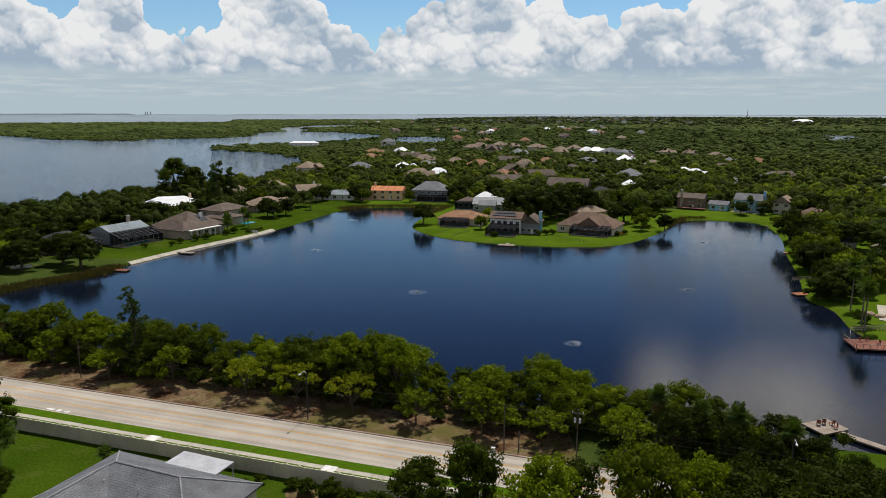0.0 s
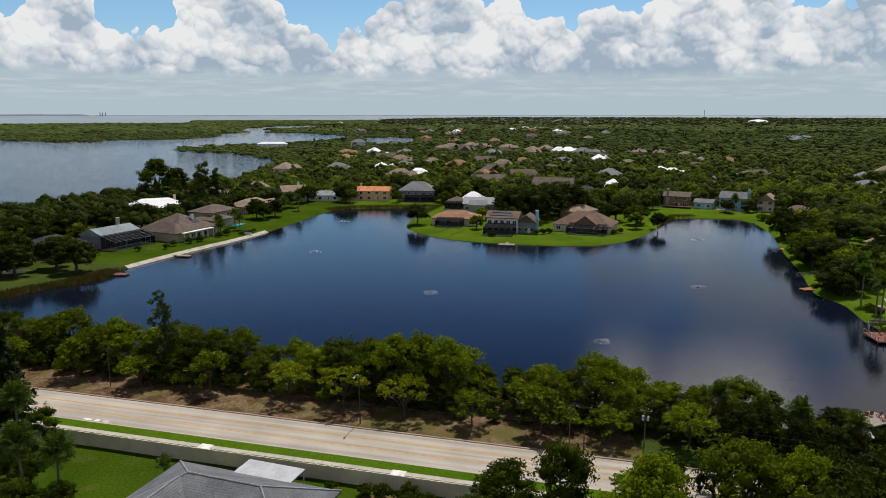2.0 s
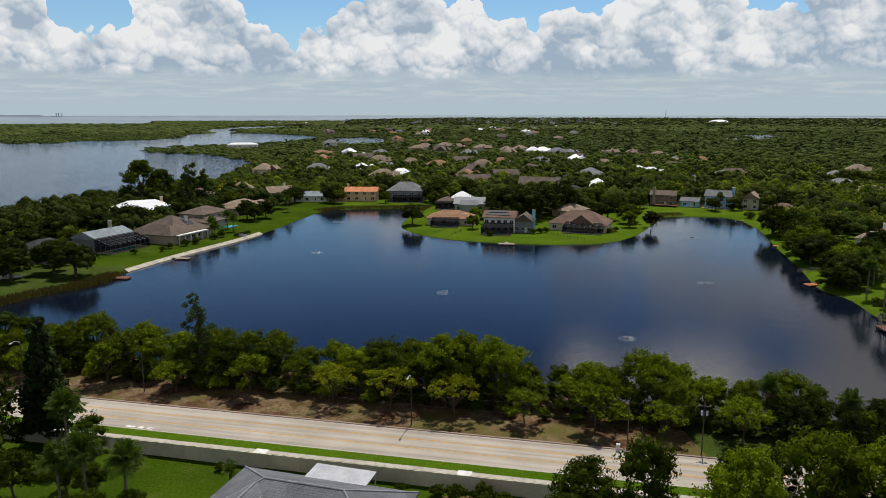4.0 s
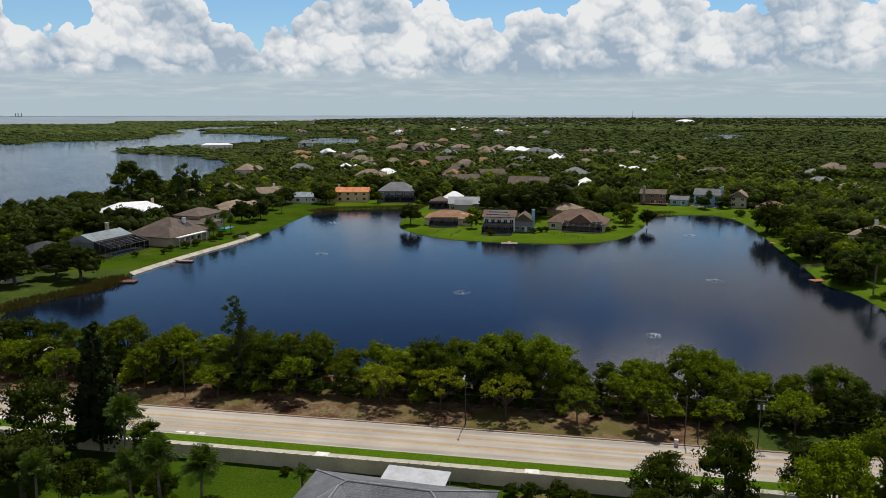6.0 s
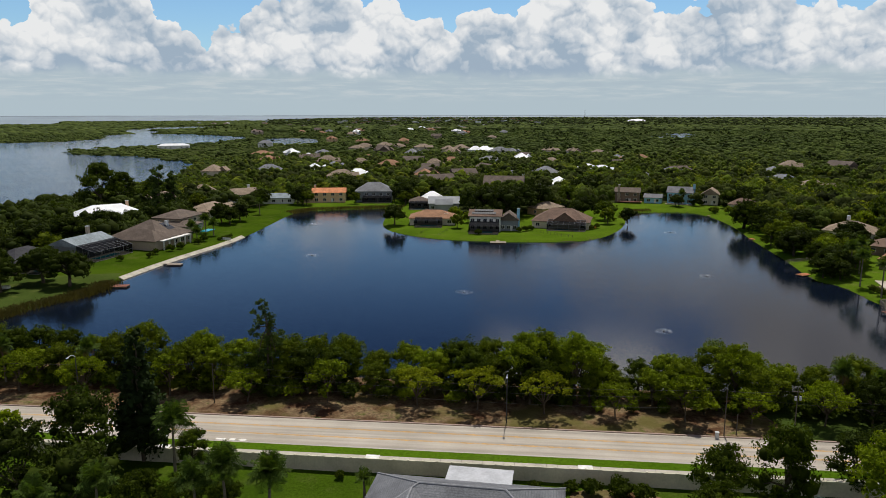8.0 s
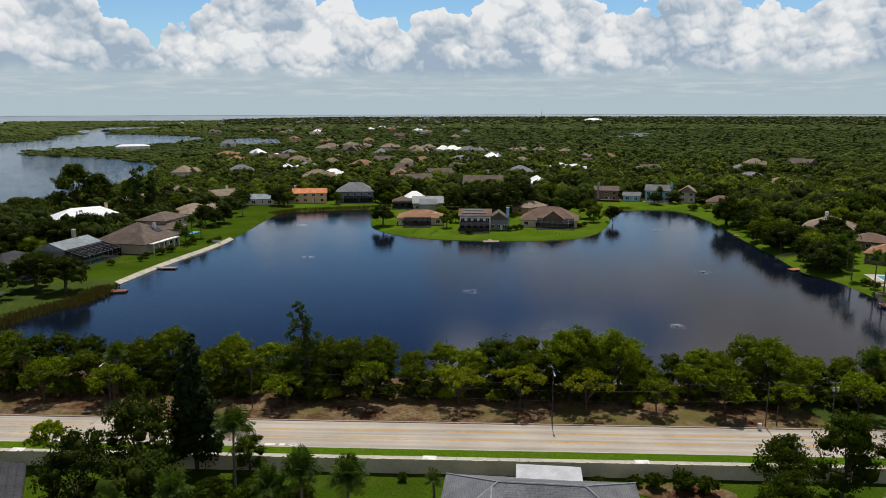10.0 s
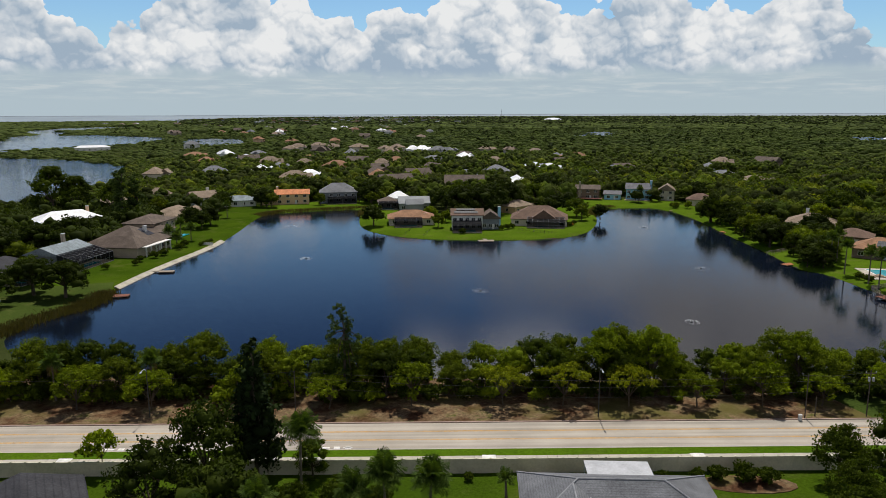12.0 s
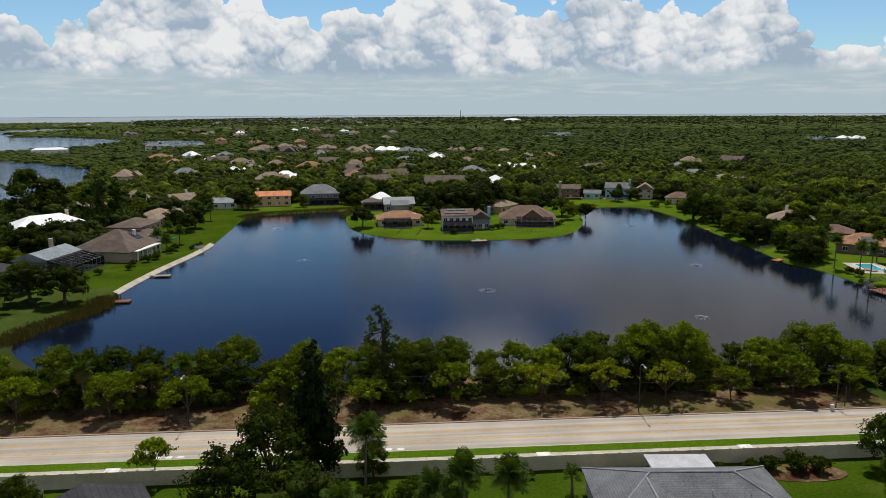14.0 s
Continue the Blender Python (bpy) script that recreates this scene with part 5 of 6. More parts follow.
    if wing:
        wx, wy, ww, wd, wh, wr, wk = wing
        b = part("wing_wall", wall_bm(ww, wd, wh, wk, wr), WALLS[wall], e)
        r = part("wing_roof", roof_bm(ww, wd, wh, wr, over, wk), ROOFS[roof], e)
        b.matrix_local = r.matrix_local = pose(wx, wy, 0.03)
    TAKEN.append((x, y, 0.5 * math.hypot(w, d) * keep + 1.5, run))
    return e


def solar(parent, nx, ny, x, y, z, tilt, turn=0.0, pw=1.0, pd=1.6):
    a = part("solar_array", boxed(-0.02, nx * pw + 0.02, -0.02, ny * pd + 0.02, -0.06, -0.02), M["metal_dark"], parent, "rack of dark solar panels")
    a.matrix_local = Matrix.Translation((x, y, z)) @ pose(0, 0, 0, tilt, 0, turn)
    for i in range(nx):
        for j in range(ny):
            part("panel", boxed(i * pw + 0.04, (i + 1) * pw - 0.04, j * pd + 0.04, (j + 1) * pd - 0.04, -0.02, 0.03), M["solar"], a)


def build_houses():
    P = "houses on the point"
    e = house("single-storey house with a brown tiled hip roof on the point", 6.6, 320.6, -14, 20, 13, 3.0, 3.0, "clay", "cream", windows=4, group=P)
    lanai(e, -7.5, 4.5, 6.0, 2.6, 13, 1.0)
    part("skylight", boxed(5, 7, -3.2, -2.0, 4.4, 4.75), M["paint_white"], e)
    e = house("two-storey white house with a dark screened porch and solar panels", 25.2, 298.4, -19, 13, 9, 6.2, 2.3, "brown", "white", "gable", 5, 2, group=P)
    lanai(e, -6.2, 6.0, 8.0, 3.0, 9, 0.9)
    solar(e, 10, 1, -5.6, -3.7, 7.05, 25, pd=1.5), solar(e, 8, 1, -4.6, -1.9, 7.95, 25, pd=1.4)
    part("balcony", boxed(-6.3, 6.2, -6.2, -4.5, 2.9, 3.1), M["paint_white"], e)
    e = house("low tan-roofed wing house with a blue-grey chimney", 35, 296.4, -19, 7.5, 9, 4.6, 3.0, "taupe", "slate", "gable", 3, group=P)
    chimney(e, 3.9, -1, 0, 9.0, "blue")
    solar(e, 3, 1, -2.0, -3.6, 5.7, 33)
    e = house("large single-storey house with a broad brown hip roof", 60.3, 300.1, -27, 24, 16, 3.0, 5.0, "brown", "cream", windows=5, group=P, wing=(2, -3.0, 9, 13, 3.6, 3.6, "gable"))
    lanai(e, -5, 11.0, 5.5, 2.6, 16, 1.4, "metal_mid")
    e = house("grey-roofed house with a white gable front", 21, 365.6, -12, 15, 11, 3.6, 3.0, "metal", "grey", "gable", 4, group=P, wing=(0, -6.5, 8, 4, 3.4, 2.4, "gable"))
    e = house("house behind dark pool screens", 10.3, 377.1, -12, 10, 9, 3.2, 2.4, "taupe", "tan", windows=3, group=P)
    lanai(e, -5, 5, 6, 3.4, 9)
    house("house with a bright white domed roof", 20, 392, -10, 11, 9, 3.2, 3.4, "white", "white", windows=3, group="houses inland")
    house("house with a peach tile roof among oaks", 66.7, 339.5, 30, 15, 10, 3.2, 2.6, "tan", "peach", windows=3, group="houses inland")
    house("dark-roofed grey house among oaks", 87.3, 410.8, -20, 14, 11, 4.2, 3.4, "dark", "grey", windows=3, group="houses inland")
    B = "houses on the far bank"
    e = house("two-storey slate-blue house with a grey hip roof", -10, 409, -10, 20, 13, 6.0, 4.6, "slate", "slate", windows=5, storeys=2, group=B)
    lanai(e, -6, 9.5, 4, 3.0, 13, 0.6)
    e = house("orange-roofed peach stucco villa", -35, 412, -8, 18, 10, 5.4, 2.2, "orange", "peach", "gable", 4, 2, group=B, wing=(-12, -2, 8, 8, 3.0, 1.6, "gable"))
    chimney(e, -8, 1, 4, 9.0, "peach")
    house("low white house with a pale roof", -63, 412, -5, 17, 10, 3.1, 2.2, "bluegrey", "white", windows=4, group=B)
    e = house("white gabled house with a taupe roof", -82, 415, 25, 14, 10, 5.0, 3.2, "tan", "white", "gable", 3, 2, group=B)
    chimney(e, 4, 2, 5, 9.5, "white")
    W = "houses on the west bank"
    e = house("long low house with tan shingle roofs", -95, 366, 64, 22, 13, 3.4, 3.2, "tan", "tan", windows=4, group=W, wing=(4, -6, 12, 9, 3.2, 2.6, "gable"))
    e = house("two-storey tan house with brown hip roofs", -103, 325, 64, 17, 13, 6.0, 2.6, "taupe", "tan", windows=4, storeys=2, group=W, wing=(-6, -5, 12, 12, 3.4, 2.4, "hip"))
    part("pool", boxed(-3, 4, -15, -11.5, -0.1, 0.12), M["pool"], e, "turquoise swimming pool")
    e = house("big single-storey house with a brown hip roof and solar panels", -108, 292, 62, 20, 21, 3.6, 5.6, "taupe", "tan", windows=5, group=W, wing=(-8.5, -3, 8, 16, 3.4, 3.4, "hip"))
    chimney(e, 2.5, -5.0, 4.5, 8.6, "white")
    solar(e, 4, 3, 0.5, -7.4, 5.62, 26.8)
    part("porch_roof", boxed(-10.5, 6, -13.2, -9.4, 3.1, 3.4), M["paint_white"], e)
    for k in range(6):
        part("porch_column", boxed(-10.1 + 3.1 * k, -9.7 + 3.1 * k, -13.0, -12.6, -0.3, 3.1), M["paint_white"], e)
    e = house("house with a pale blue-grey shingle roof and a large pool cage", -127.5, 273.5, 62, 17, 12, 4.6, 2.4, "bluegrey", "slate", "gable", 3, group=W)
    lanai(e, -9.5, 8.5, 7.5, 3.2, 12, 1.9, "metal_mid")
    chimney(e, 6, 3, 4, 9, "tan")
    e = house("dark-roofed house with a pool cage behind trees", -140.9, 255.6, 62, 18, 13, 3.4, 3.2, "dark", "brown", windows=3, group=W)
    lanai(e, -8, 6, 7, 2.8, 13, 0.8, "metal_mid")
    e = house("large white-roofed bayside house", -137, 350, 25, 27, 15, 4.8, 3.8, "white", "white", windows=4, storeys=1, group=W, wing=(10, -9, 14, 8, 3.4, 2.0, "hip"))
    chimney(e, 9, 2, 5, 9.4, "peach")
    house("long low white house on the mangrove spit", -216, 1065, 5, 42, 13, 4.6, 2.6, "white", "white", windows=6, group=W)
    house("bayside house with a tan shingle roof", -125.3, 415, 20, 15, 11, 4.4, 3.4, "tan", "tan", windows=3, group=W)
    R = "houses on the east bank"
    e = house("two-storey sky-blue house with a grey gable roof", 153.3, 363.3, -36, 13, 9, 6.0, 3.0, "grey", "blue", "gable", 4, 2, group=R)
    chimney(e, 6.9, -1, 0, 10.6, "blue")
    part("deck", boxed(-7, 7, -9, -4.6, -0.2, 0.15), M["timber_pale"], e)
    house("low blue-grey annexe with a grey roof", 139.8, 368.3, -34, 9, 7, 3.0, 1.8, "grey", "blue", "gable", 2, group=R)
    e = house("two-storey brown timber house with a tall chimney", 128.1, 376.1, -29, 13, 9, 5.6, 2.2, "taupe", "brown", "gable", 3, 2, group=R)
    chimney(e, -4.5, -4.6, 0, 9.6, "tan")
    part("deck", boxed(-5, 8, -9, -4.6, 0.6, 0.85), M["timber_red"], e)
    house("two-storey tan house with a clay roof", 166.8, 355.5, -38, 8.5, 9, 5.6, 3.2, "tan", "cream", "gable", 2, 2, group=R)
    house("low house with a brown roof behind trees", 169.1, 329.6, -40, 13, 10, 3.2, 3.0, "brown", "cream", windows=3, group=R)
    e = house("single-storey house with a wide tan hip roof", 162.5, 248.6, -50, 18, 15, 3.0, 3.6, "tan", "cream", windows=3, group=R)
    chimney(e, -2, 3, 4, 8.0, "white")
    e = house("house with a brown shingle roof", 150.4, 216.6, -52, 13, 11, 3.0, 2.6, "brown", "brown", windows=3, group=R)
    e = house("house with a clay hip roof and solar panels beside a pool", 137.1, 193.3, -55, 16, 13, 3.2, 3.4, "clay", "brown", windows=3, group=R)
    solar(e, 4, 2, -1, -5.5, 4.25, 26)
    house("house with a grey-green roof and white gutters", 139.2, 174.6, -55, 14, 12, 3.4, 2.8, "slate", "white", windows=3, group=R)
    house("dark low boathouse roof by the water", 146.9, 264.3, -45, 9, 7, 2.8, 1.6, "dark", "grey", windows=2, group=R)
    # planting and fences on the point
    f = empty("fence", pose(43.8, 285.7, GROUND, 0, 0, -58), "thin dark wire fence across the lawn", "fence", "fences on the point")
    for k in range(11):
        part("post", boxed(k * 1.8 - 0.04, k * 1.8 + 0.04, -0.04, 0.04, -0.2, 1.2), M["metal_dark"], f)
    for z in (0.35, 0.75, 1.15):
        part("wire", boxed(0, 18, -0.012, 0.012, z, z + 0.025), M["metal_dark"], f)
    for x, y in ((1.9, 285.9), (-4, 292.7)):
        copy_thing(f, pose(x, y, GROUND, 0, 0, 62) @ Matrix.Scale(0.8, 4))
    for k in range(9):
        tree("bush_flower", 61 + k * 1.25, 292.3 - 0.35 * k + 0.1 * (k % 3), 0.55 + 0.1 * (k % 3), group="flower shrubs at the pool cage")
    # the nearest house, beyond the boundary wall
    t = math.degrees(math.atan2(-8.8, 22.4))
    ux = Vector((math.cos(radians(t)), math.sin(radians(t))))
    uy = Vector((-ux.y, ux.x))
    c = Vector((-33.75, 87.2)) - uy * 7.0
    e = empty("house", pose(c.x, c.y, GROUND, 0, 0, t), "near house with a weathered grey shingle hip roof", "house")
    part("wall", boxed(-11.4, 11.4, -6.3, 6.3, -0.3, 3.0), WALLS["cream"], e)
    part("roof", roof_bm(22.8, 12.6, 3.2, 3.0, 0.6), ROOFS["grey_near"], e)
    part("wing_wall", boxed(-11.3, -0.2, -17.0, -6.3, -0.3, 3.0), WALLS["cream"], e)
    w = part("wing_roof", roof_bm(11.0, 23.5, 3.24, 2.75, 0.6), ROOFS["grey_near"], e)
    w.matrix_local = pose(-5.8, -6.0, 0)
    A, B2, top = 12.0, 6.9, 6.2
    rx = A - B2
    for a, b in (((-A, -B2, 3.2), (-rx, 0, top)), ((A, -B2, 3.2), (rx, 0, top)), ((-A, B2, 3.2), (-rx, 0, top)), ((A, B2, 3.2), (rx, 0, top)), ((-rx, 0, top), (rx, 0, top)),
                 ((-5.8, -1.0, 5.99), (-5.8, -11.6, 5.99)), ((-5.8, -11.6, 5.99), (-11.9, -18.3, 3.24)), ((-5.8, -11.6, 5.99), (0.3, -18.3, 3.24))):
        part("ridge_cap", tube(bmesh.new(), Vector(a) + Vector((0, 0, 0.02)), Vector(b) + Vector((0, 0, 0.02)), 0.13, 0.13, 6), M["ridge"], e, "paler worn ridge shingles")
    for k in (-4, 1.5, 6):
        part("vent_pipe", tube(bmesh.new(), (k, -3.0, 4.6), (k, -3.0, 5.5), 0.06, 0.06, 6), M["metal_pale"], e)
    p = empty("patio_roof", e.matrix_world @ pose(1.2, 7.6, 0), "flat white aluminium patio roof on posts", "patio roof")
    part("roof_sheet", boxed(-4.2, 4.2, -2.0, 2.1, 3.42, 3.6), M["patio"], p)
    for x in (-4.0, 4.0):
        part("post", boxed(x - 0.06, x + 0.06, 1.9, 2.02, -0.1, 3.42), M["metal_pale"], p)
    TAKEN.append((c.x, c.y, 16, 0))
    # its neighbour
    e = empty("house", pose(-103, 97.5, GROUND, 0, 0, 12), "neighbouring house with a dark grey gable roof", "house")
    part("wall", wall_bm(12, 19, 3.0, "gable", 2.2), WALLS["cream"], e)
    part("roof", roof_bm(13, 20, 3.1, 2.2, 0.5, "gable"), ROOFS["dark"], e)
    TAKEN.append((-103, 97.5, 12, 0))
    f = empty("picket_fence", pose(-110.6, 115.6, GROUND, 0, 0, 62), "white plastic picket fence beside the wall", "fence")
    for k in range(22):
        part("picket", boxed(-k * 0.35 - 0.05, -k * 0.35 + 0.05, -0.02, 0.02, 0, 1.75), M["paint_white"], f)
    for z in (0.4, 1.4):
        part("rail", boxed(-7.6, 0.1, -0.045, -0.02, z, z + 0.1), M["paint_white"], f)


ROOFS["grey_near"] = roof_material("roof_weathered_grey", (0.148, 0.153, 0.165), 0.14, 0.3, 0.8, 5.0)
M["patio"] = surface("patio_sheet", (0.44, 0.45, 0.47), 0.6, 0.5, 0.4, 0.2)
M["ridge"] = surface("ridge_shingle", (0.27, 0.275, 0.29), 0.85, 1.0, 0.6, 0.25)
build_houses()

# ---------------------------------------------------------------- shore: docks, sea wall, reeds, fountains


def dock(label, x, y, turn, w, d, mat, walkway=None, z=0.45):
    """A plank deck on piles, with an optional gangway (length) to the bank."""
    e = empty("dock", pose(x, y, 0, 0, 0, turn), label, "dock", "docks")
    n = round(w / 0.3)
    for k in range(n):
        part("plank", boxed(-w / 2 + k * w / n + 0.012, -w / 2 + (k + 1) * w / n - 0.012, -d / 2, d / 2, z - 0.05, z), M[mat], e)
    part("frame", boxed(-w / 2 + 0.05, w / 2 - 0.05, -d / 2 + 0.05, d / 2 - 0.05, z - 0.28, z - 0.055), M["timber"], e)
    for i in (-1, 1):
        for j in (-1, 1):
            part("pile", tube(bmesh.new(), (i * (w / 2 - 0.2), j * (d / 2 - 0.2), -1.5), (i * (w / 2 - 0.2), j * (d / 2 - 0.2), z - 0.06), 0.11, 0.11, 7), M["timber"], e)
    if walkway:
        ln, wd, ang = walkway
        g = part("gangway", boxed(0, ln, -wd / 2, wd / 2, z - 0.14, z - 0.055 + 0.06), M[mat], e)
        g.matrix_local = pose(0, 0, 0, 0, 0, ang) @ pose(min(w, d) / 2, 0, 0.0)
    return e


def chair(x, y, z, turn):
    e = empty("garden_chair", pose(x, y, z, 0, 0, turn), "wooden garden chair on the dock", "chair", "chairs on the docks")
    part("seat", boxed(-0.3, 0.3, -0.3, 0.3, 0.38, 0.44), M["timber_red"], e)
    b = part("backrest", boxed(-0.3, 0.3, 0.26, 0.32, 0.44, 1.05), M["timber_red"], e)
    for i in (-0.26, 0.26):
        for j in (-0.26, 0.26):
            part("leg", boxed(i - 0.03, i + 0.03, j - 0.03, j + 0.03, 0, 0.38), M["timber_red"], e)


def build_shore():
    dock("small timber dock on the point", 22.5, 269.8, -14, 6.2, 3.2, "timber_pale", (4, 1.4, 90))
    dock("pale floating dock with a gangway at the sea wall", -94, 252.5, -13, 4.6, 2.4, "timber_pale", (5.0, 1.2, 172))
    dock("red-brown timber dock among reeds", -105.2, 223.8, -8, 5.2, 2.8, "timber_red", (2.5, 1.2, 175))
    dock("orange timber dock under trees", 99.7, 195.6, 10, 4.4, 2.6, "orange_timber", (4, 1.2, 10))
    dock("small dark dock on the east bank", 123.8, 254.9, -60, 4, 2.4, "orange_timber", (3, 1.2, 60))
    dock("low grey dock near the blue house", 143.8, 317, -60, 4.4, 2.2, "timber", (3, 1.2, 60))
    dock("large T-shaped timber pier with benches", 61.9, 108.2, 21, 5.4, 4.4, "timber_pale", None, 0.6)
    dock("long narrow timber walkway to the pier", 65.4, 102.9, -52, 7.6, 1.5, "timber_pale", None, 0.58)
    for x, y, a in ((61.0, 108.6, 150), (62.0, 109.0, 170), (63.2, 108.6, 200), (63.0, 107.2, 260)):
        chair(x, y, 0.6, a)
    dock("broad red-brown timber deck over the water with a railing", 92.9, 150, -8, 8.5, 7.0, "timber_red", None, 0.7)
    rail = empty("railing", pose(92.9, 150, 0.7, 0, 0, -8), "timber railing round the deck", "railing")
    for a, b in (((-4.1, -3.4), (4.1, -3.4)), ((-4.1, -3.4), (-4.1, 3.4))):
        for k in range(7):
            x, y = a[0] + (b[0] - a[0]) * k / 6, a[1] + (b[1] - a[1]) * k / 6
            part("post", boxed(x - 0.05, x + 0.05, y - 0.05, y + 0.05, 0, 0.95), M["timber_pale"], rail)
        part("rail", boxed(min(a[0], b[0]) - 0.05, max(a[0], b[0]) + 0.05, min(a[1], b[1]) - 0.05, max(a[1], b[1]) + 0.05, 0.95, 1.03), M["timber_pale"], rail)
    for x, y, a in ((91.7, 151.4, 20), (93.3, 151.8, -10), (94.7, 149.9, -80)):
        chair(x, y, 0.7, a)
    # concrete sea wall of the west bank, in cast lengths
    sea = empty("sea_wall", pose(0, 0, 0), "pale concrete sea wall cap along the lawn", "sea wall", kind="structure")
    pts = [LAKE[k] for k in range(len(LAKE)) if LAKE[k][0] < -72 and 228 < LAKE[k][1] < 312]
    pts = sorted(pts, key=lambda p: p[1])
    for p, q in zip(pts, pts[1:]):
        a, b = Vector((*p, 0)), Vector((*q, 0))
        ln = (b - a).length
        n = max(1, round(ln / 3))
        for k in range(n):
            bm = boxed(ln * k / n + 0.015, ln * (k + 1) / n - 0.015, -0.75, 0.9, -1.2, 0.92)
            for v in bm.verts:
                if v.co.z > 0 and v.co.y < 0:
                    v.co.z = 0.12
            s = part("capstone", bm, M["revetment"], sea)
            s.matrix_local = Matrix.Translation(a) @ pose(0, 0, 0, 0, 0, math.degrees(math.atan2(b.y - a.y, b.x - a.x)))
    e = empty("hedge", pose(-81.6, 296.6, GROUND, 0, 0, 62), "clipped dark green hedge on the lawn", "hedge")
    shared("foliage", crown_mesh("foliage", 33, [(k * 0.9, 0, 0.8, 0.8) for k in range(-5, 6)], 900, 0.18, M["leaf_deep"]), e)
    e = empty("fence", pose(-79.2, 292.7, GROUND, 0, 0, -25), "short white fence at the sea wall", "fence")
    for k in range(6):
        part("post", boxed(-4 + k * 0.8 - 0.06, -4 + k * 0.8 + 0.06, -0.06, 0.06, -0.3, 1.2), M["paint_white"], e)
    part("board", boxed(-4, 0, -0.03, 0.03, 0.2, 1.1), M["paint_white"], e)
    for x0, y0, x1, y1, lab in ((103.4, 209.3, 118, 212.4, "white railing by the water under trees"), (93.6, 159.1, 109.7, 161.4, "low grey plank fence beside the lawn"), (93.6, 159.1, 90.3, 153.4, "low grey plank fence beside the lawn")):
        ln = math.hypot(x1 - x0, y1 - y0)
        e = empty("fence", pose(x0, y0, GROUND, 0, 0, math.degrees(math.atan2(y1 - y0, x1 - x0))), lab, "fence", "fences on the east bank")
        n = round(ln / 0.9)
        for k in range(n + 1):
            part("post", boxed(k * ln / n - 0.05, k * ln / n + 0.05, -0.05, 0.05, -0.3, 1.2), M["timber_pale"], e)
        for z in (0.3, 0.7, 1.1):
            part("rail", boxed(0, ln, -0.03, 0.03, z, z + 0.14), M["timber_pale"], e)
    # pool terrace on the east bank
    e = empty("swimming_pool", pose(114.5, 173.4, GROUND, 0, 0, 62), "turquoise swimming pool in a pale paved terrace", "swimming pool")
    part("terrace", boxed(-9, 7, -5.5, 5.5, -0.3, 0.16), M["concrete"], e)
    part("coping", boxed(-5.4, 5.4, -3.1, 3.1, 0.1, 0.22), M["paint_white"], e)
    part("water_surface", boxed(-5, 5, -2.7, 2.7, 0.1, 0.235), M["pool"], e)
    TAKEN.append((114.5, 173.4, 11, 8))
    for k in range(6):
        bm = bmesh.new()
        bmesh.ops.create_icosphere(bm, subdivisions=2, radius=1.0)
        for v in bm.verts:
            v.co *= 1 + 0.35 * noise.noise(v.co * 1.7 + Vector((k * 9, 0, 0)))
        ob = part("boulder", bm, M["boulder"])
        s = random.uniform(0.6, 1.2)
        ob.matrix_world = pose(108.5 + random.uniform(-3, 3), 168.5 + random.uniform(-4, 5), GROUND + 0.2, 0, 0, k * 70) @ Matrix.Diagonal((s * 1.2, s, s * 0.7, 1))
        tagged(ob, "rounded tan boulder at the pool terrace", "boulder", "boulders by the pool")
    # fountains: a float, a low plume and a ring of drops
    for x, y, s in ((-8.3, 197.3, 1.3), (28.4, 151.8, 1.0), (69.6, 200.8, 1.3), (100.6, 278.7, 1.4), (-48.9, 259.8, 1.2), (-45, 334.7, 1.4)):
        e = empty("fountain", pose(x, y, 0), "low aerating fountain with white spray on the lake", "fountain", "lake fountains")
        part("float", tube(bmesh.new(), (0, 0, -0.15), (0, 0, 0.12), 0.4, 0.35, 10), M["black"], e)
        rng = np.random.default_rng(int(x * 7 + 900))
        n = 110
        a, q = rng.uniform(0, 6.28, n), np.sqrt(rng.uniform(0, 1, n)) * 2.0 * s
        h = np.clip(0.35 * (1 - (q / (2.0 * s)) ** 2), 0.01, 1) * rng.uniform(0.1, 1, n)
        c = np.stack([np.cos(a) * q, np.sin(a) * q, h], 1)
        r = rng.uniform(0.015, 0.045, n)[:, None, None]
        tet = np.array([(1, 1, 1), (1, -1, -1), (-1, 1, -1), (-1, -1, 1)], float) * (1.6, 1.6, 0.5)
        V = (c[:, None, :] + tet[None] * r).reshape(-1, 3)
        F = (np.arange(n)[:, None, None] * 4 + np.array([(0, 1, 2), (0, 3, 1), (0, 2, 3), (1, 3, 2)])[None]).reshape(-1, 3)
        ob = new("spray", mesh_of("spray", V, F, [M["foam"]]))
        ob.parent = e
    e = empty("boat", pose(-136.8, 223, GROUND, 0, 0, 15), "small white motor boat on the grass by the reeds", "boat")
    bm = bmesh.new()
    rows = []
    for t in np.linspace(0, 1, 9):
        w = 1.05 * (1 - max(0, t - 0.45) ** 2 * 3.0)
        rows.append([bm.verts.new(c) for c in ((t * 6 - 3, -w, 1.0 + 0.25 * t), (t * 6 - 3, -w * 0.7, 0.35), (t * 6 - 3, 0, 0.15 + 0.5 * t ** 3), (t * 6 - 3, w * 0.7, 0.35), (t * 6 - 3, w, 1.0 + 0.25 * t))])
    for p, q in zip(rows, rows[1:]):
        for k in range(4):
            bm.faces.new((p[k], q[k], q[k + 1], p[k + 1]))
    bm.faces.new(rows[0])
    part("hull", bm, M["paint_white"], e)
    part("deck", boxed(-2.8, 1.2, -0.85, 0.85, 0.75, 0.85), M["timber_pale"], e)
    part("console", boxed(-0.8, 0.2, -0.4, 0.4, 0.85, 1.5), M["paint_white"], e)
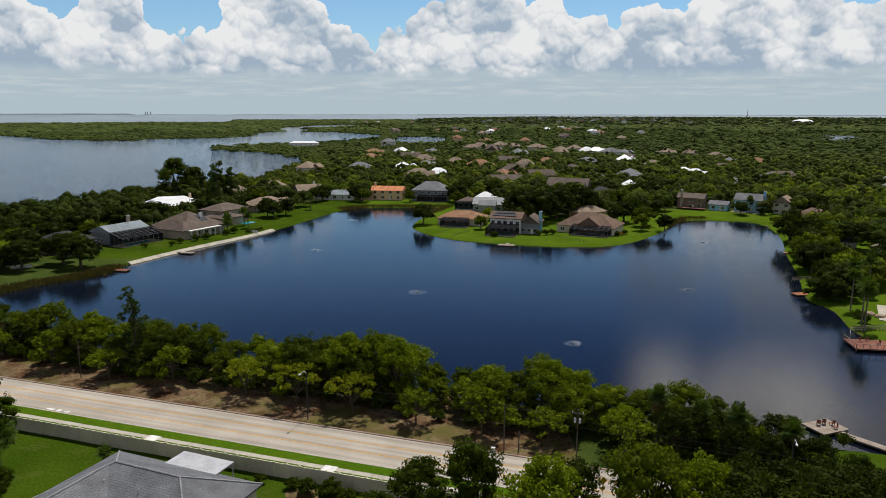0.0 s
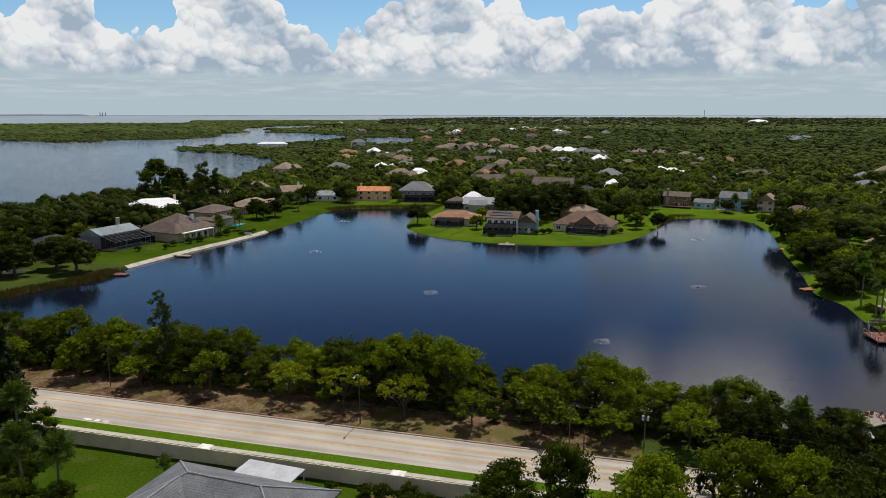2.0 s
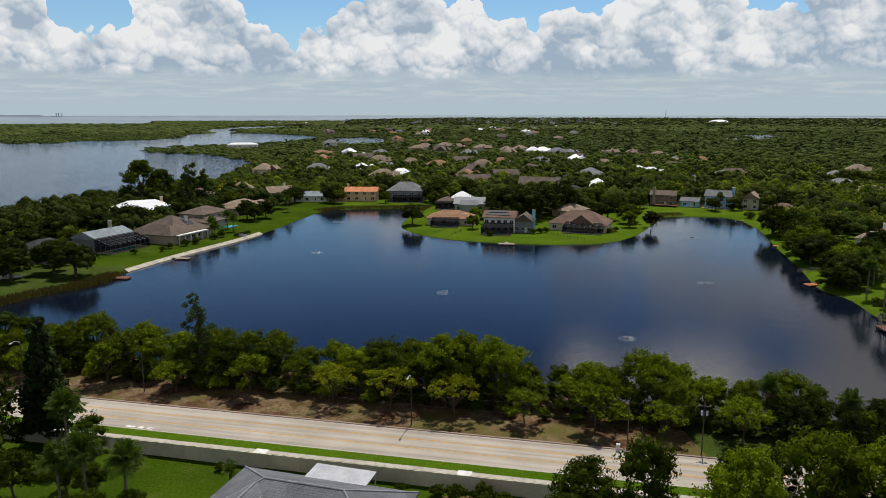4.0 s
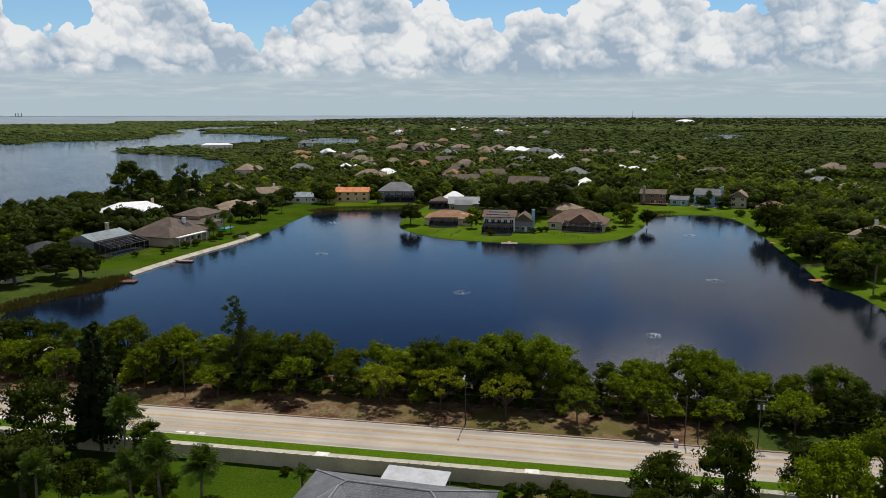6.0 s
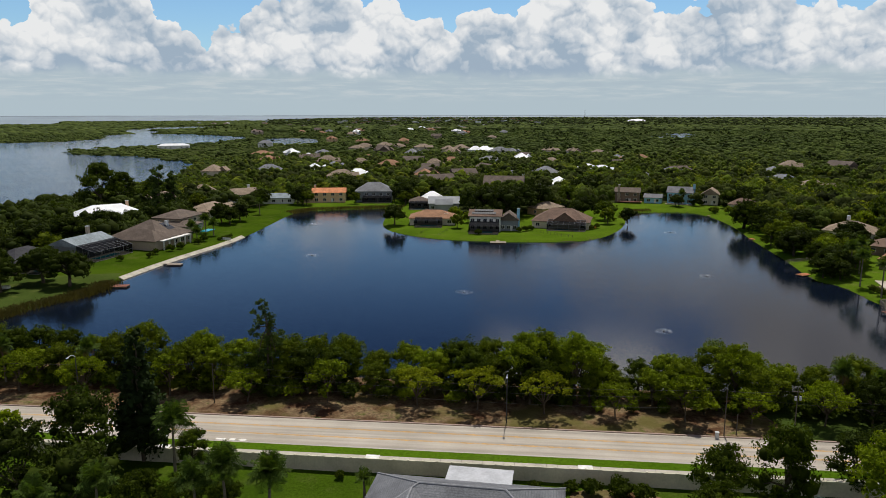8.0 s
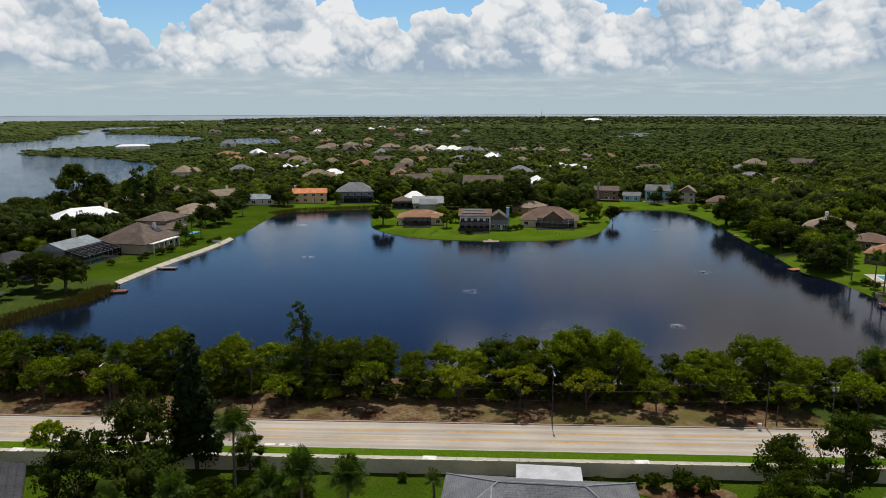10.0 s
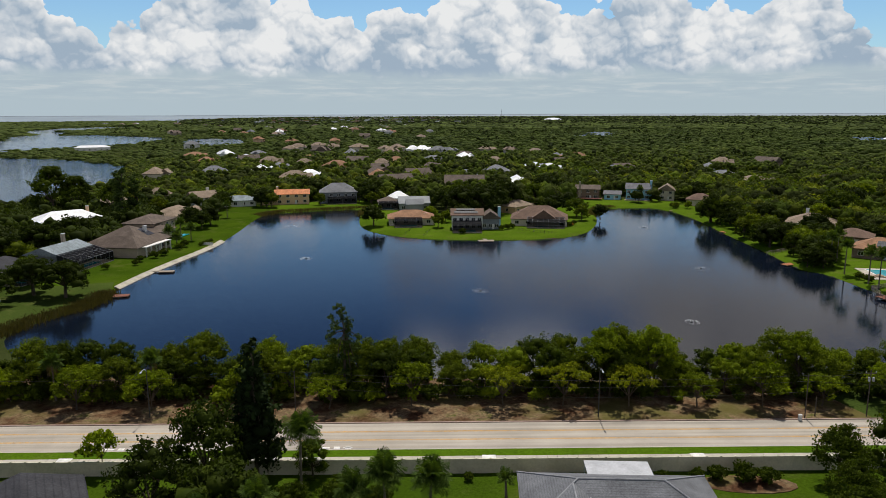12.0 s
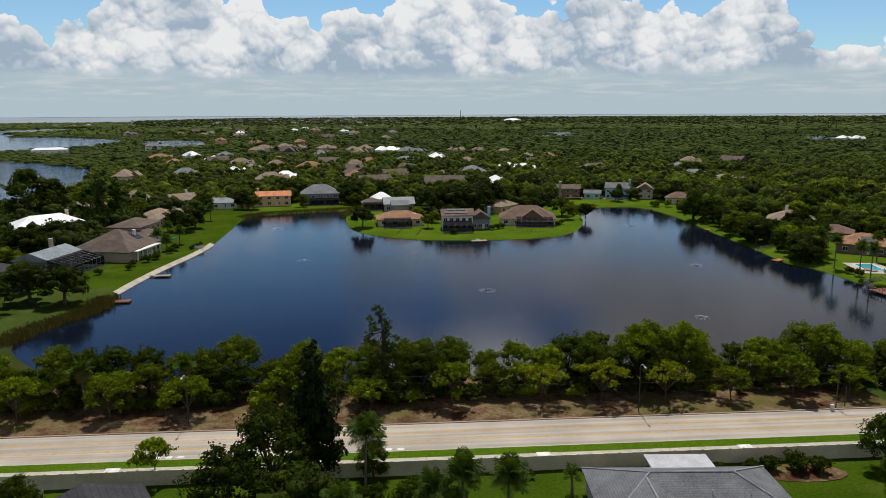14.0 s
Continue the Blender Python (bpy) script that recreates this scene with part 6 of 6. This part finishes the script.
    part("trailer", boxed(-2.6, 2.0, -0.6, 0.6, 0.0, 0.2), M["metal_dark"], e)
    for x, y, a in ((-139, 640, 60), (-141, 655, 75), (-138, 668, 55), (-143, 690, 80), (-137, 628, 65)):
        copy_thing(e, pose(x, y, -0.3, 0, 0, a) @ Matrix.Scale(1.3, 4))
    # reeds
    def reeds(name, line, n, h, spread, seed):
        rng = np.random.default_rng(seed)
        line = np.array(line, float)
        k = rng.integers(0, len(line) - 1, n)
        t = rng.uniform(0, 1, n)[:, None]
        base = line[k] * (1 - t) + line[k + 1] * t + rng.normal(size=(n, 2)) * spread
        a = rng.uniform(0, 6.28, n)
        w = np.stack([np.cos(a), np.sin(a)], 1) * 0.10
        tip = base + rng.normal(size=(n, 2)) * 0.45
        hh = h * rng.uniform(0.6, 1.2, n)
        V = np.stack([np.c_[base - w, np.full(n, -0.1)], np.c_[base + w, np.full(n, -0.1)], np.c_[tip + w * 0.4, hh], np.c_[tip - w * 0.4, hh]], 1).reshape(-1, 3)
        tagged(new(name, mesh_of(name, V, np.arange(n * 4).reshape(-1, 4), [M["reeds"]])), "brown and green reeds at the water's edge", "reeds", kind="stuff")
    reeds("reeds", [(-129.6, 191.2), (-124.6, 203), (-114.8, 213.3), (-110.3, 220.7), (-109.3, 227.5)], 9000, 1.25, 1.6, 3)
    reeds("reeds", [(-56.7, 371.5), (-45, 381.1), (-20.8, 382), (0.6, 381), (-8.1, 356.2)], 5000, 1.6, 1.4, 4)
    reeds("reeds", [(97, 317.1), (104.6, 330.4), (113.2, 339.9), (122.8, 339.8)], 2200, 1.4, 1.2, 5)


M["boulder"] = surface("tan_boulder", (0.36, 0.27, 0.19), 0.9, 1, 1, 0.3, 0.4)
build_shore()

# ---------------------------------------------------------------- garden trees, far houses, woods


def plant_gardens():
    TAKEN.append((252, 284, 19, 10))
    T = "garden trees round the lake"
    for key, x, y, s in (("gum", -147.8, 384.2, 1.3), ("gum", -138.2, 386.2, 1.05), ("spire", -116, 356, 1.15), ("spire", -110.1, 359.9, 1.0), ("gum", -121.8, 374.8, 0.9), ("mid00", -11.3, 318.1, 1.2), ("mid10", 14, 304.2, 0.75),
                         ("oak_big0", 42.6, 325.2, 1.55), ("oak_big0", 34.8, 332, 1.5), ("oak_big0", 51.3, 336.7, 1.55), ("oak_big1", 37.6, 340.6, 1.55), ("oak_big0", 80.4, 324.9, 1.0), ("oak_big1", 86.4, 313.3, 0.95),
                         ("mid00", 92.3, 301.7, 0.9), ("mid10", 82.6, 301.8, 0.9), ("mid00", 76.6, 321.1, 1.1), ("oak_big0", 62.8, 346.2, 1.55),
                         ("oak_big1", 134.2, 277.1, 1.15), ("oak_big0", 139.1, 270.2, 1.1), ("mid10", 141.1, 262.4, 1.1), ("mid00", 132.5, 258.7, 1.1), ("mid01", 127.7, 249, 1.2), ("mid10", 123, 239.3, 1.2), ("oak_big1", 118.3, 225.7, 1.0),
                         ("oak_big0", 114.5, 219.9, 0.95), ("mid10", 122.3, 214, 1.1), ("oak_big0", 107, 193.6, 0.85), ("mid00", 103.1, 188.3, 0.9), ("oak_big1", 112.8, 198.4, 0.9), ("mid11", 124.4, 203.2, 1.1),
                         ("mid00", 130.1, 210, 1.2), ("oak_big1", 188.4, 257.9, 1.5), ("oak_big0", 202.6, 265.5, 1.5), ("mid20", 175.9, 258.1, 1.2), ("mid20", 251.7, 303.3, 1.5), ("oak_big0", 145.4, 229.3, 1.0), ("oak_big0", -118.6, 224.5, 1.05), ("oak_big0", -127.4, 230.4, 1.05), ("oak_big0", -135.3, 220.5, 1.0), ("oak_big0", -144, 236.1, 1.1), ("oak_big1", -131.2, 244, 0.9),
                         ("oak_big0", -147.7, 259.4, 1.0), ("mid00", -86.9, 339.9, 1.2), ("mid00", -79.1, 344.7, 1.1), ("mid00", -83, 335.1, 1.0), ("mid00", -52.8, 402, 1.15), ("mid10", -47.9, 396.3, 1.0),
                         ("mid01", 0.5, 403.8, 1.1), ("oak_big0", 8.2, 416.1, 1.1), ("mid10", 4.4, 388.6, 0.9), ("mid20", 28.1, 311.9, 0.7), ("mid21", 22.2, 317.7, 0.7), ("mid11", 110.9, 364.8, 0.9), ("mid01", 143.9, 348.2, 0.8),
                         ("mid00", 172.8, 338.2, 1.2), ("oak_big0", 178.5, 344.8, 1.1), ("mid21", 153.9, 319.3, 0.5), ("mid21", 148.1, 321.3, 0.45), ("mid00", -103.4, 344.6, 1.3), ("mid00", -116.1, 330.2, 1.3), ("oak_big0", -127.9, 306, 1.2),
                         ("oak_big0", -137.7, 292.4, 1.2), ("oak_big0", -145.6, 278.8, 1.2), ("mid10", -102.2, 380.9, 1.2), ("oak_big0", -123.8, 334.9, 0.8)):
        tree(key, x, y, s, group=T)
        TAKEN.append((x, y, 3.0 * s, 0))
    for key, x, y, s in (("oak_big0", 6, 398, 1.05), ("oak_big0", -50, 400, 0.95), ("mid10", -22, 398, 0.8), ("mid00", -47, 411, 1.0), ("oak_big1", -74, 396, 0.9), ("oak_big0", -72, 404, 0.9), ("oak_big0", 12, 408, 1.2), ("oak_big0", 34, 352, 1.2),
                         ("oak_big0", -22, 428, 1.2), ("oak_big1", 24, 412, 1.2), ("mid20", 19, 330, 0.8), ("oak_big0", 102, 382, 1.3), ("oak_big0", 112, 396, 1.3), ("mid00", 144, 352, 0.8), ("oak_big1", 88, 362, 1.2), ("oak_big0", 174, 346, 1.1)):
        tree(key, x, y, s, group=T)
        TAKEN.append((x, y, 3.0 * s, 0))
    for key, x, y, s, sz in (("grove0", 133.5, 277, 1.15, 1.35), ("grove1", 131, 267, 0.65, 0.8), ("shore00", 119.5, 239, 0.95, 0.8), ("shore10", 115.5, 226, 1.05, 0.85), ("grove1", 121, 221, 1.0, 0.9), ("grove0", 101, 189, 0.95, 0.62),
                             ("grove1", 104, 185.5, 0.9, 0.6), ("grove0", 108.5, 189, 0.9, 0.75), ("shore11", 111, 205, 0.8, 0.85), ("oak_big1", 140, 268, 1.0, 1.0), ("oak_big0", 150, 262, 1.1, 1.0)):
        tree(key, x, y, s, sz=sz, group=T)
        TAKEN.append((x, y, 3.0 * s, 0))
    for x, y, h in ((103.2, 176.9, 9), (97, 159.7, 9.5), (99.4, 165.1, 9), (109.9, 188.6, 9), (115.7, 191.5, 9.5), (151.4, 358.6, 6), (-28.6, 431.3, 7), (-90.9, 313.9, 6), (-87, 306.2, 5), (-94.8, 302.3, 5), (-71.3, 365.8, 6), (-91.9, 293.7, 4), (124.6, 178.7, 8)):
        palm(x, y, h, 3.0)
    for x, y, s in ((18.5, 285.8, 1.2), (19.5, 287.8, 1.0), (37, 288.6, 1.1), (39.9, 289.6, 1.2), (42.8, 291, 1.2), (-112.6, 259.7, 1.0), (-103.8, 263.6, 1.0), (-98.8, 274.3, 1.3), (-95.9, 278.2, 1.3), (-102.8, 269.4, 1.1), (-91, 287.9, 1.2), (-89, 292.7, 1.4),
                    (155.3, 352.8, 1.6), (158.3, 350.8, 1.5), (100.4, 166.1, 1.2), (101.3, 170, 1.1), (109.2, 162.6, 1.2), (65.2, 288.4, 1.0), (69.1, 288.4, 1.0), (73, 291.3, 1.1), (148.1, 324.1, 1.4), (150.9, 325.1, 1.3), (61, 101, 1.0)):
        tree("bush", x, y, s, group="garden shrubs")
    # further gardens, nearest first, as single trees
    rng = random.Random(21)
    spots = []
    grid = collections.defaultdict(list)
    for _ in range(26000):
        x, y = rng.uniform(-260, 330), rng.uniform(170, 480)
        r = math.hypot(x + 40, y)
        if r > 520 or math.degrees(math.atan2(x + 95, y - 15)) > 60:
            continue
        c = (int(x // 9), int(y // 9))
        if any((x - a) ** 2 + (y - b) ** 2 < 7.0 ** 2 for i in (-1, 0, 1) for j in (-1, 0, 1) for a, b in grid[(c[0] + i, c[1] + j)]):
            continue
        grid[c].append((x, y))
        spots.append((x, y))
    P = np.array(spots)
    dl = reach(P[:, 0], P[:, 1], LAKE)
    ok = ~wet(P[:, 0], P[:, 1]) & ((dl > 20) | ((P[:, 0] > 100) & (P[:, 1] < 300) & (dl > 7)))
    ok &= ~((P[:, 0] > -18) & (P[:, 0] < 112) & (P[:, 1] < 348) & (dl < 46))
    ok &= P[:, 1] > 175 - 0.2 * P[:, 0]
    # gaps for streets and drives
    street = np.abs(np.sin(P[:, 0] * 0.045 + P[:, 1] * 0.012)) < 0.06
    ok &= ~(street & (P[:, 1] > 390))
    ok &= clear_of(P)
    P = P[ok]
    order = np.argsort(np.hypot(P[:, 0] + 40, P[:, 1]))
    near, rest = P[order[:95]], P[order[95:]]
    for x, y in near:
        k = rng.choices((0, 1, 2), (5, 4, 1))[0]
        s = rng.uniform(0.75, 1.25)
        tree(f"mid{k}{rng.randint(0, 1)}", x, y, s, group="trees among the houses", sz=s * rng.uniform(0.8, 1.05))
    return rest


def woods(name, P, R, H, lobes, level, seed, label, squash=0.7, sprays=0, material="leaf_far"):
    """Many tree tops in one mesh: faceted uneven lobes, open below."""
    rng = np.random.default_rng(seed)
    bv, bf = ico(level)
    keep = bv[bf].mean(1)[:, 2] > -0.25
    bf = bf[keep]
    used = np.unique(bf)
    remap = np.zeros(len(bv), int)
    remap[used] = np.arange(len(used))
    bv, bf = bv[used], remap[bf]
    n = len(P)
    V, F = [], []
    first = rng.uniform(0, 6.28, n)
    for l in range(lobes):
        if lobes == 1:
            ox = oy = np.zeros(n)
            rr, top = R, H - R * squash * 0.9
        else:
            a = first + l * 2 * math.pi / (lobes - 1) + rng.uniform(-0.4, 0.4, n)
            q = R * (0.0 if l == 0 else rng.uniform(0.40, 0.78, n))
            ox, oy = np.cos(a) * q, np.sin(a) * q
            rr = R * (rng.uniform(0.44, 0.58, n) if l == 0 else rng.uniform(0.26, 0.44, n))
            top = H - rr * 0.75 - (0 if l == 0 else rng.uniform(0.08, 0.32, n) * H)
        k = rng.uniform(0.78, 1.16, (n, len(bv))) if level else rng.uniform(0.72, 1.25, (n, len(bv)))
        v = bv[None] * (k * rr[:, None])[:, :, None]
        v[:, :, 2] *= 0.95 if lobes > 2 else squash
        v += np.stack([P[:, 0] + ox, P[:, 1] + oy, top + GROUND + land_lift(P[:, 0], P[:, 1])], 1)[:, None, :]
        V.append(v.reshape(-1, 3))
        F.append((bf[None] + (np.arange(n) * len(bv))[:, None, None]).reshape(-1, 3) + l * n * len(bv))
    faces = [np.concatenate(F)]
    if sprays:
        c = np.repeat(np.stack([P[:, 0], P[:, 1], H * 0.55 + GROUND], 1), sprays, 0)
        d = unit(rng, len(c), 0.7)
        c = c + d * (np.repeat(R, sprays) * rng.uniform(0.62, 1.0, len(c)))[:, None] * (1, 1, 0.75)
        nrm = unit(rng, len(c)) + d
        a = np.cross(nrm, unit(rng, len(c)))
        a /= np.linalg.norm(a, axis=1)[:, None]
        b = np.cross(nrm, a) * 0.6
        size = (np.repeat(R, sprays) * rng.uniform(0.035, 0.085, len(c)))[:, None]
        base = sum(len(v) for v in V)
        V.append(np.stack([c - a * size, c - b * size, c + a * size, c + b * size], 1).reshape(-1, 3))
        faces.append(base + np.arange(len(c) * 4).reshape(-1, 4))
    ob = new(name, mesh_of(name, np.concatenate(V), faces, [M[material]], round_first=True))
    return tagged(ob, label, "woodland", kind="stuff")


def far_houses():
    """Estate houses inland: a few kinds, copied along loose rows."""
    kinds = []
    specs = (("tan-roofed estate house among trees", "tan", "cream", "hip"), ("brown-roofed estate house among trees", "taupe", "tan", "gable"), ("grey-roofed estate house among trees", "slate", "white", "hip"),
             ("white-roofed estate house among trees", "white", "white", "hip"), ("clay-roofed estate house among trees", "clay", "peach", "hip"))
    for k, (lab, rf, wl, kd) in enumerate(specs):
        kinds.append(house(lab, (180, 230, 225, 180, 250)[k], (640, 600, 505, 556, 640)[k], 10 * k - 20, 15, 11, 4.6, 3.4, rf, wl, kd, 3, 1, group="estate houses", keep=0.5, run=0, wing=(3.5, -6.0, 6.5, 6, 4.3, 2.4, "gable")))
    rng = random.Random(8)
    tan = ((26.2, 938.4), (39, 960), (66.6, 974.5), (84.2, 965.7), (109.7, 921.2), (134.3, 879.8), (154.4, 896.1), (63.4, 608.7), (243.7, 818.7), (258.4, 784.6), (275, 750.3), (254, 386.4), (343.8, 525.2), (-113.8, 575.9), (298.2, 1270.5))
    taupe = ((64.3, 505.1), (100.8, 577.1), (234.5, 510), (302.3, 375), (44, 534.1), (207.8, 1328.1), (385.7, 517.6))
    slate = ((-19.9, 841.4), (178.2, 804), (196.5, 818.8), (99.8, 497.2), (129.2, 512.7), (253.9, 656.9), (183.2, 466.1), (268.2, 432.5), (-72.7, 579.8), (-21.3, 619.3), (300.8, 487.2), (-92.7, 1078.4))
    white = ((158.1, 839.8), (168.4, 834.3), (179.4, 526), (108.3, 430.4), (-38.4, 583.5), (-8.6, 526.9), (-38.5, 755.2), (918, 844.2), (933.8, 832.1), (251.4, 1915), (314.9, 1932.3))
    clay = ((20, 725.4), (25.4, 609), (283.4, 669), (-87.1, 825.5), (-77.2, 698.5), (11.7, 1257), (54.8, 1164), (116, 1128.1), (38.4, 518.3), (11.3, 1671.4), (-31.4, 1787.8), (108.5, 1791.4))
    for kind, spots in zip(kinds, (tan, taupe, slate, white, clay)):
        for x, y in spots:
            r = math.hypot(x, y)
            s = 1.12
            copy_thing(kind, pose(x, y, GROUND + 0.15, 0, 0, rng.choice((-75, -25, -10, 10, 70)) + rng.uniform(-8, 8)) @ Matrix.Diagonal((s * rng.uniform(0.85, 1.3), s * rng.uniform(0.9, 1.1), s * rng.uniform(0.9, 1.2), 1)))
            TAKEN.append((x, y, 6.2 * s, 0))
    # more roofs half hidden among the trees
    for k in range(26):
        a, r = radians(rng.uniform(-12, 17)), rng.uniform(430, 900)
        x, y = math.sin(a) * r - 20, math.cos(a) * r
        if wet(np.array([x]), np.array([y]))[0] or (x < -60 and y > 700) or reach(np.array([x]), np.array([y]), LAKE)[0] < 60 or any((x - q[0]) ** 2 + (y - q[1]) ** 2 < 20 ** 2 for q in TAKEN):
            continue
        s = rng.uniform(0.95, 1.2)
        copy_thing(rng.choices(kinds, (5, 5, 3, 1, 1))[0], pose(x, y, GROUND + 0.15, 0, 0, rng.choice((-75, -25, -10, 10, 70)) + rng.uniform(-8, 8)) @ Matrix.Diagonal((s * rng.uniform(0.9, 1.4), s, s * rng.uniform(1.0, 1.35), 1)))
        TAKEN.append((x, y, 5.8 * s, 0))
    # scattered roofs of the far estates
    for k in range(60):
        a, r = radians(rng.uniform(-10, 13)), rng.uniform(1500, 3400)
        x, y = math.sin(a) * r + 100, math.cos(a) * r
        if wet(np.array([x]), np.array([y]))[0]:
            continue
        copy_thing(rng.choice(kinds), pose(x, y, GROUND + 0.15, 0, 0, rng.uniform(-80, 80)) @ Matrix.Diagonal((1.2, 1.2, 1.3, 1)))
        TAKEN.append((x, y, 9.0, 30))


def plant_woods(rest):
    rng = np.random.default_rng(77)
    rest = rest[clear_of(rest)]
    # west-bank trees get the darker leaves, painted shade of a passing cloud
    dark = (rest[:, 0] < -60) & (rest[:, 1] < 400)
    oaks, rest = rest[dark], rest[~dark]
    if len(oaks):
        woods("woodland", oaks, 3.4 + rng.gamma(2.5, 1.0, len(oaks)), rng.uniform(6.0, 11.0, len(oaks)), 9, 0, 9, "green oaks between the bay and the lake houses, darkened for cloud shade", sprays=360, material="leaf_oak_shade")
    woods("woodland", rest, 3.0 + rng.gamma(2.5, 1.0, len(rest)), rng.uniform(5.0, 11.0, len(rest)), 9, 0, 1, "mixed garden trees between the houses", sprays=210)

    def ring(r0, r1, space, a0=-36, a1=58):
        n = int(math.radians(a1 - a0) / 2 * (r1 * r1 - r0 * r0) / (space * space))
        a = np.radians(rng.uniform(a0, a1, n))
        r = np.sqrt(rng.uniform(r0 * r0, r1 * r1, n))
        P = np.stack([np.sin(a) * r - 40, np.cos(a) * r], 1)
        P = P[~wet(P[:, 0], P[:, 1])]
        return P[np.hypot(P[:, 0], P[:, 1]) < COAST - 10]
    A = ring(460, 780, 8.0)
    A = A[clear_of(A) & ((A[:, 1] > 470) | (A[:, 0] > 330) | (A[:, 0] < -260)) & ~inside(A[:, 0], A[:, 1], FAIRWAY)]
    low = np.where((A[:, 0] > 330) | (A[:, 0] < -120), 0.85, 1.0) * np.where(reach(A[:, 0], A[:, 1], BAY) < 45, 0.6, 1.0)
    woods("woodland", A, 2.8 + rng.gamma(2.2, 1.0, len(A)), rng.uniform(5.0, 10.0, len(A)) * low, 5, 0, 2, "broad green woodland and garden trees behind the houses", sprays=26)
    B = ring(780, 1900, 11.5)
    B = B[clear_of(B) & ~inside(B[:, 0], B[:, 1], FAIRWAY)]
    shore = np.minimum.reduce([reach(B[:, 0], B[:, 1], q) for q in INLAND])
    tall = np.where((B[:, 0] < -60) | (shore < 60), rng.uniform(2.6, 4.4, len(B)), rng.uniform(4.0, 8.5, len(B)))
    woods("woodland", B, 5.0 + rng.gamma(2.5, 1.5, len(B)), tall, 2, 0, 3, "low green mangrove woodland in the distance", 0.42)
    T = ring(620, 2600, 80, -8, 58)
    T = T[clear_of(T)]
    woods("woodland", T, rng.uniform(2.5, 5, len(T)), rng.uniform(9, 14, len(T)), 4, 0, 6, "taller dark trees standing out of the low woodland", sprays=60, material="leaf_oak_shade")
    C = ring(1900, COAST, 25.0, -40)
    C = C[(np.hypot(C[:, 0], C[:, 1]) < 3350) | (C[:, 0] > -0.30 * C[:, 1])]
    shore = np.minimum.reduce([reach(C[:, 0], C[:, 1], q) for q in INLAND])
    tall = np.where((C[:, 0] < -150) | (shore < 120), rng.uniform(2.2, 4.2, len(C)), rng.uniform(6, 10, len(C)))
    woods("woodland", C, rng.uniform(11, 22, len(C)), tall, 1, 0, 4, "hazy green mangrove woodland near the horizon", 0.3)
    D = ring(2500, 3950, 27, -2, 58)
    woods("woodland", D, rng.uniform(7, 18, len(D)), rng.uniform(9, 15, len(D)), 2, 0, 7, "dark line of taller trees near the coast", 0.5, material="leaf_oak_shade")


def far_marks():
    """Landmarks on the skyline."""
    e = empty("sports_dome", pose(1330, 2770, 0), "white shallow dome roof far off", "dome")
    bm = bmesh.new()
    bmesh.ops.create_uvsphere(bm, u_segments=32, v_segments=16, radius=1)
    bmesh.ops.delete(bm, geom=[v for v in bm.verts if v.co.z < -0.05], context="VERTS")
    bmesh.ops.scale(bm, vec=(42, 42, 15), verts=bm.verts)
    bmesh.ops.translate(bm, vec=(0, 0, 9), verts=bm.verts)
    part("roof", bm, ROOFS["white"], e, smooth=True)
    part("drum", tube(bmesh.new(), (0, 0, 0), (0, 0, 9.5), 40, 40, 32), WALLS["grey"], e)
    e = empty("radio_mast", pose(1560, 3860, 0), "thin dark radio mast on the skyline", "mast")
    part("shaft", tube(bmesh.new(), (0, 0, 0), (0, 0, 62), 1.6, 1.0, 5), M["metal_dark"], e)
    rng = random.Random(31)
    for k in range(130):
        az = rng.gauss(10, 4.5) if k < 105 else rng.choice((33, 45.5, 52, 54)) + rng.uniform(-1.6, 1.6)
        r = rng.uniform(2650, 3900) if k < 105 else rng.uniform(3850, 4050)
        a = radians(az)
        x, y = math.sin(a) * r, math.cos(a) * r
        lift = float(land_lift(np.array(x), np.array(y)))
        e = empty("apartment_block", pose(x, y, lift, 0, 0, -az + rng.uniform(-25, 25)), "pale apartment block on the far shore", "building", "far apartment blocks")
        hh, ww = (rng.uniform(9, 13), rng.uniform(9, 22)) if k < 105 else (rng.uniform(4, 9), rng.uniform(16, 34))
        part("wall", boxed(-ww / 2, ww / 2, -6, 6, -2, hh), WALLS[rng.choice(("white", "cream", "grey"))], e)
        part("roof", boxed(-ww / 2 - 1, ww / 2 + 1, -7, 7, hh, hh + 1.8), ROOFS[rng.choice(("metal", "white", "tan", "clay"))], e)
    e = empty("power_station", pose(-1880, 4480, 16), "faint power station with two stacks beyond the bay", "power station")
    part("hall", boxed(-30, 20, -10, 10, 0, 16), WALLS["grey"], e)
    for x in (-6, 8, 26):
        part("stack", tube(bmesh.new(), (x, 0, 0), (x, 0, 34), 3, 2.4, 8), WALLS["grey"], e)


far_houses()
plant_woods(plant_gardens())
far_marks()
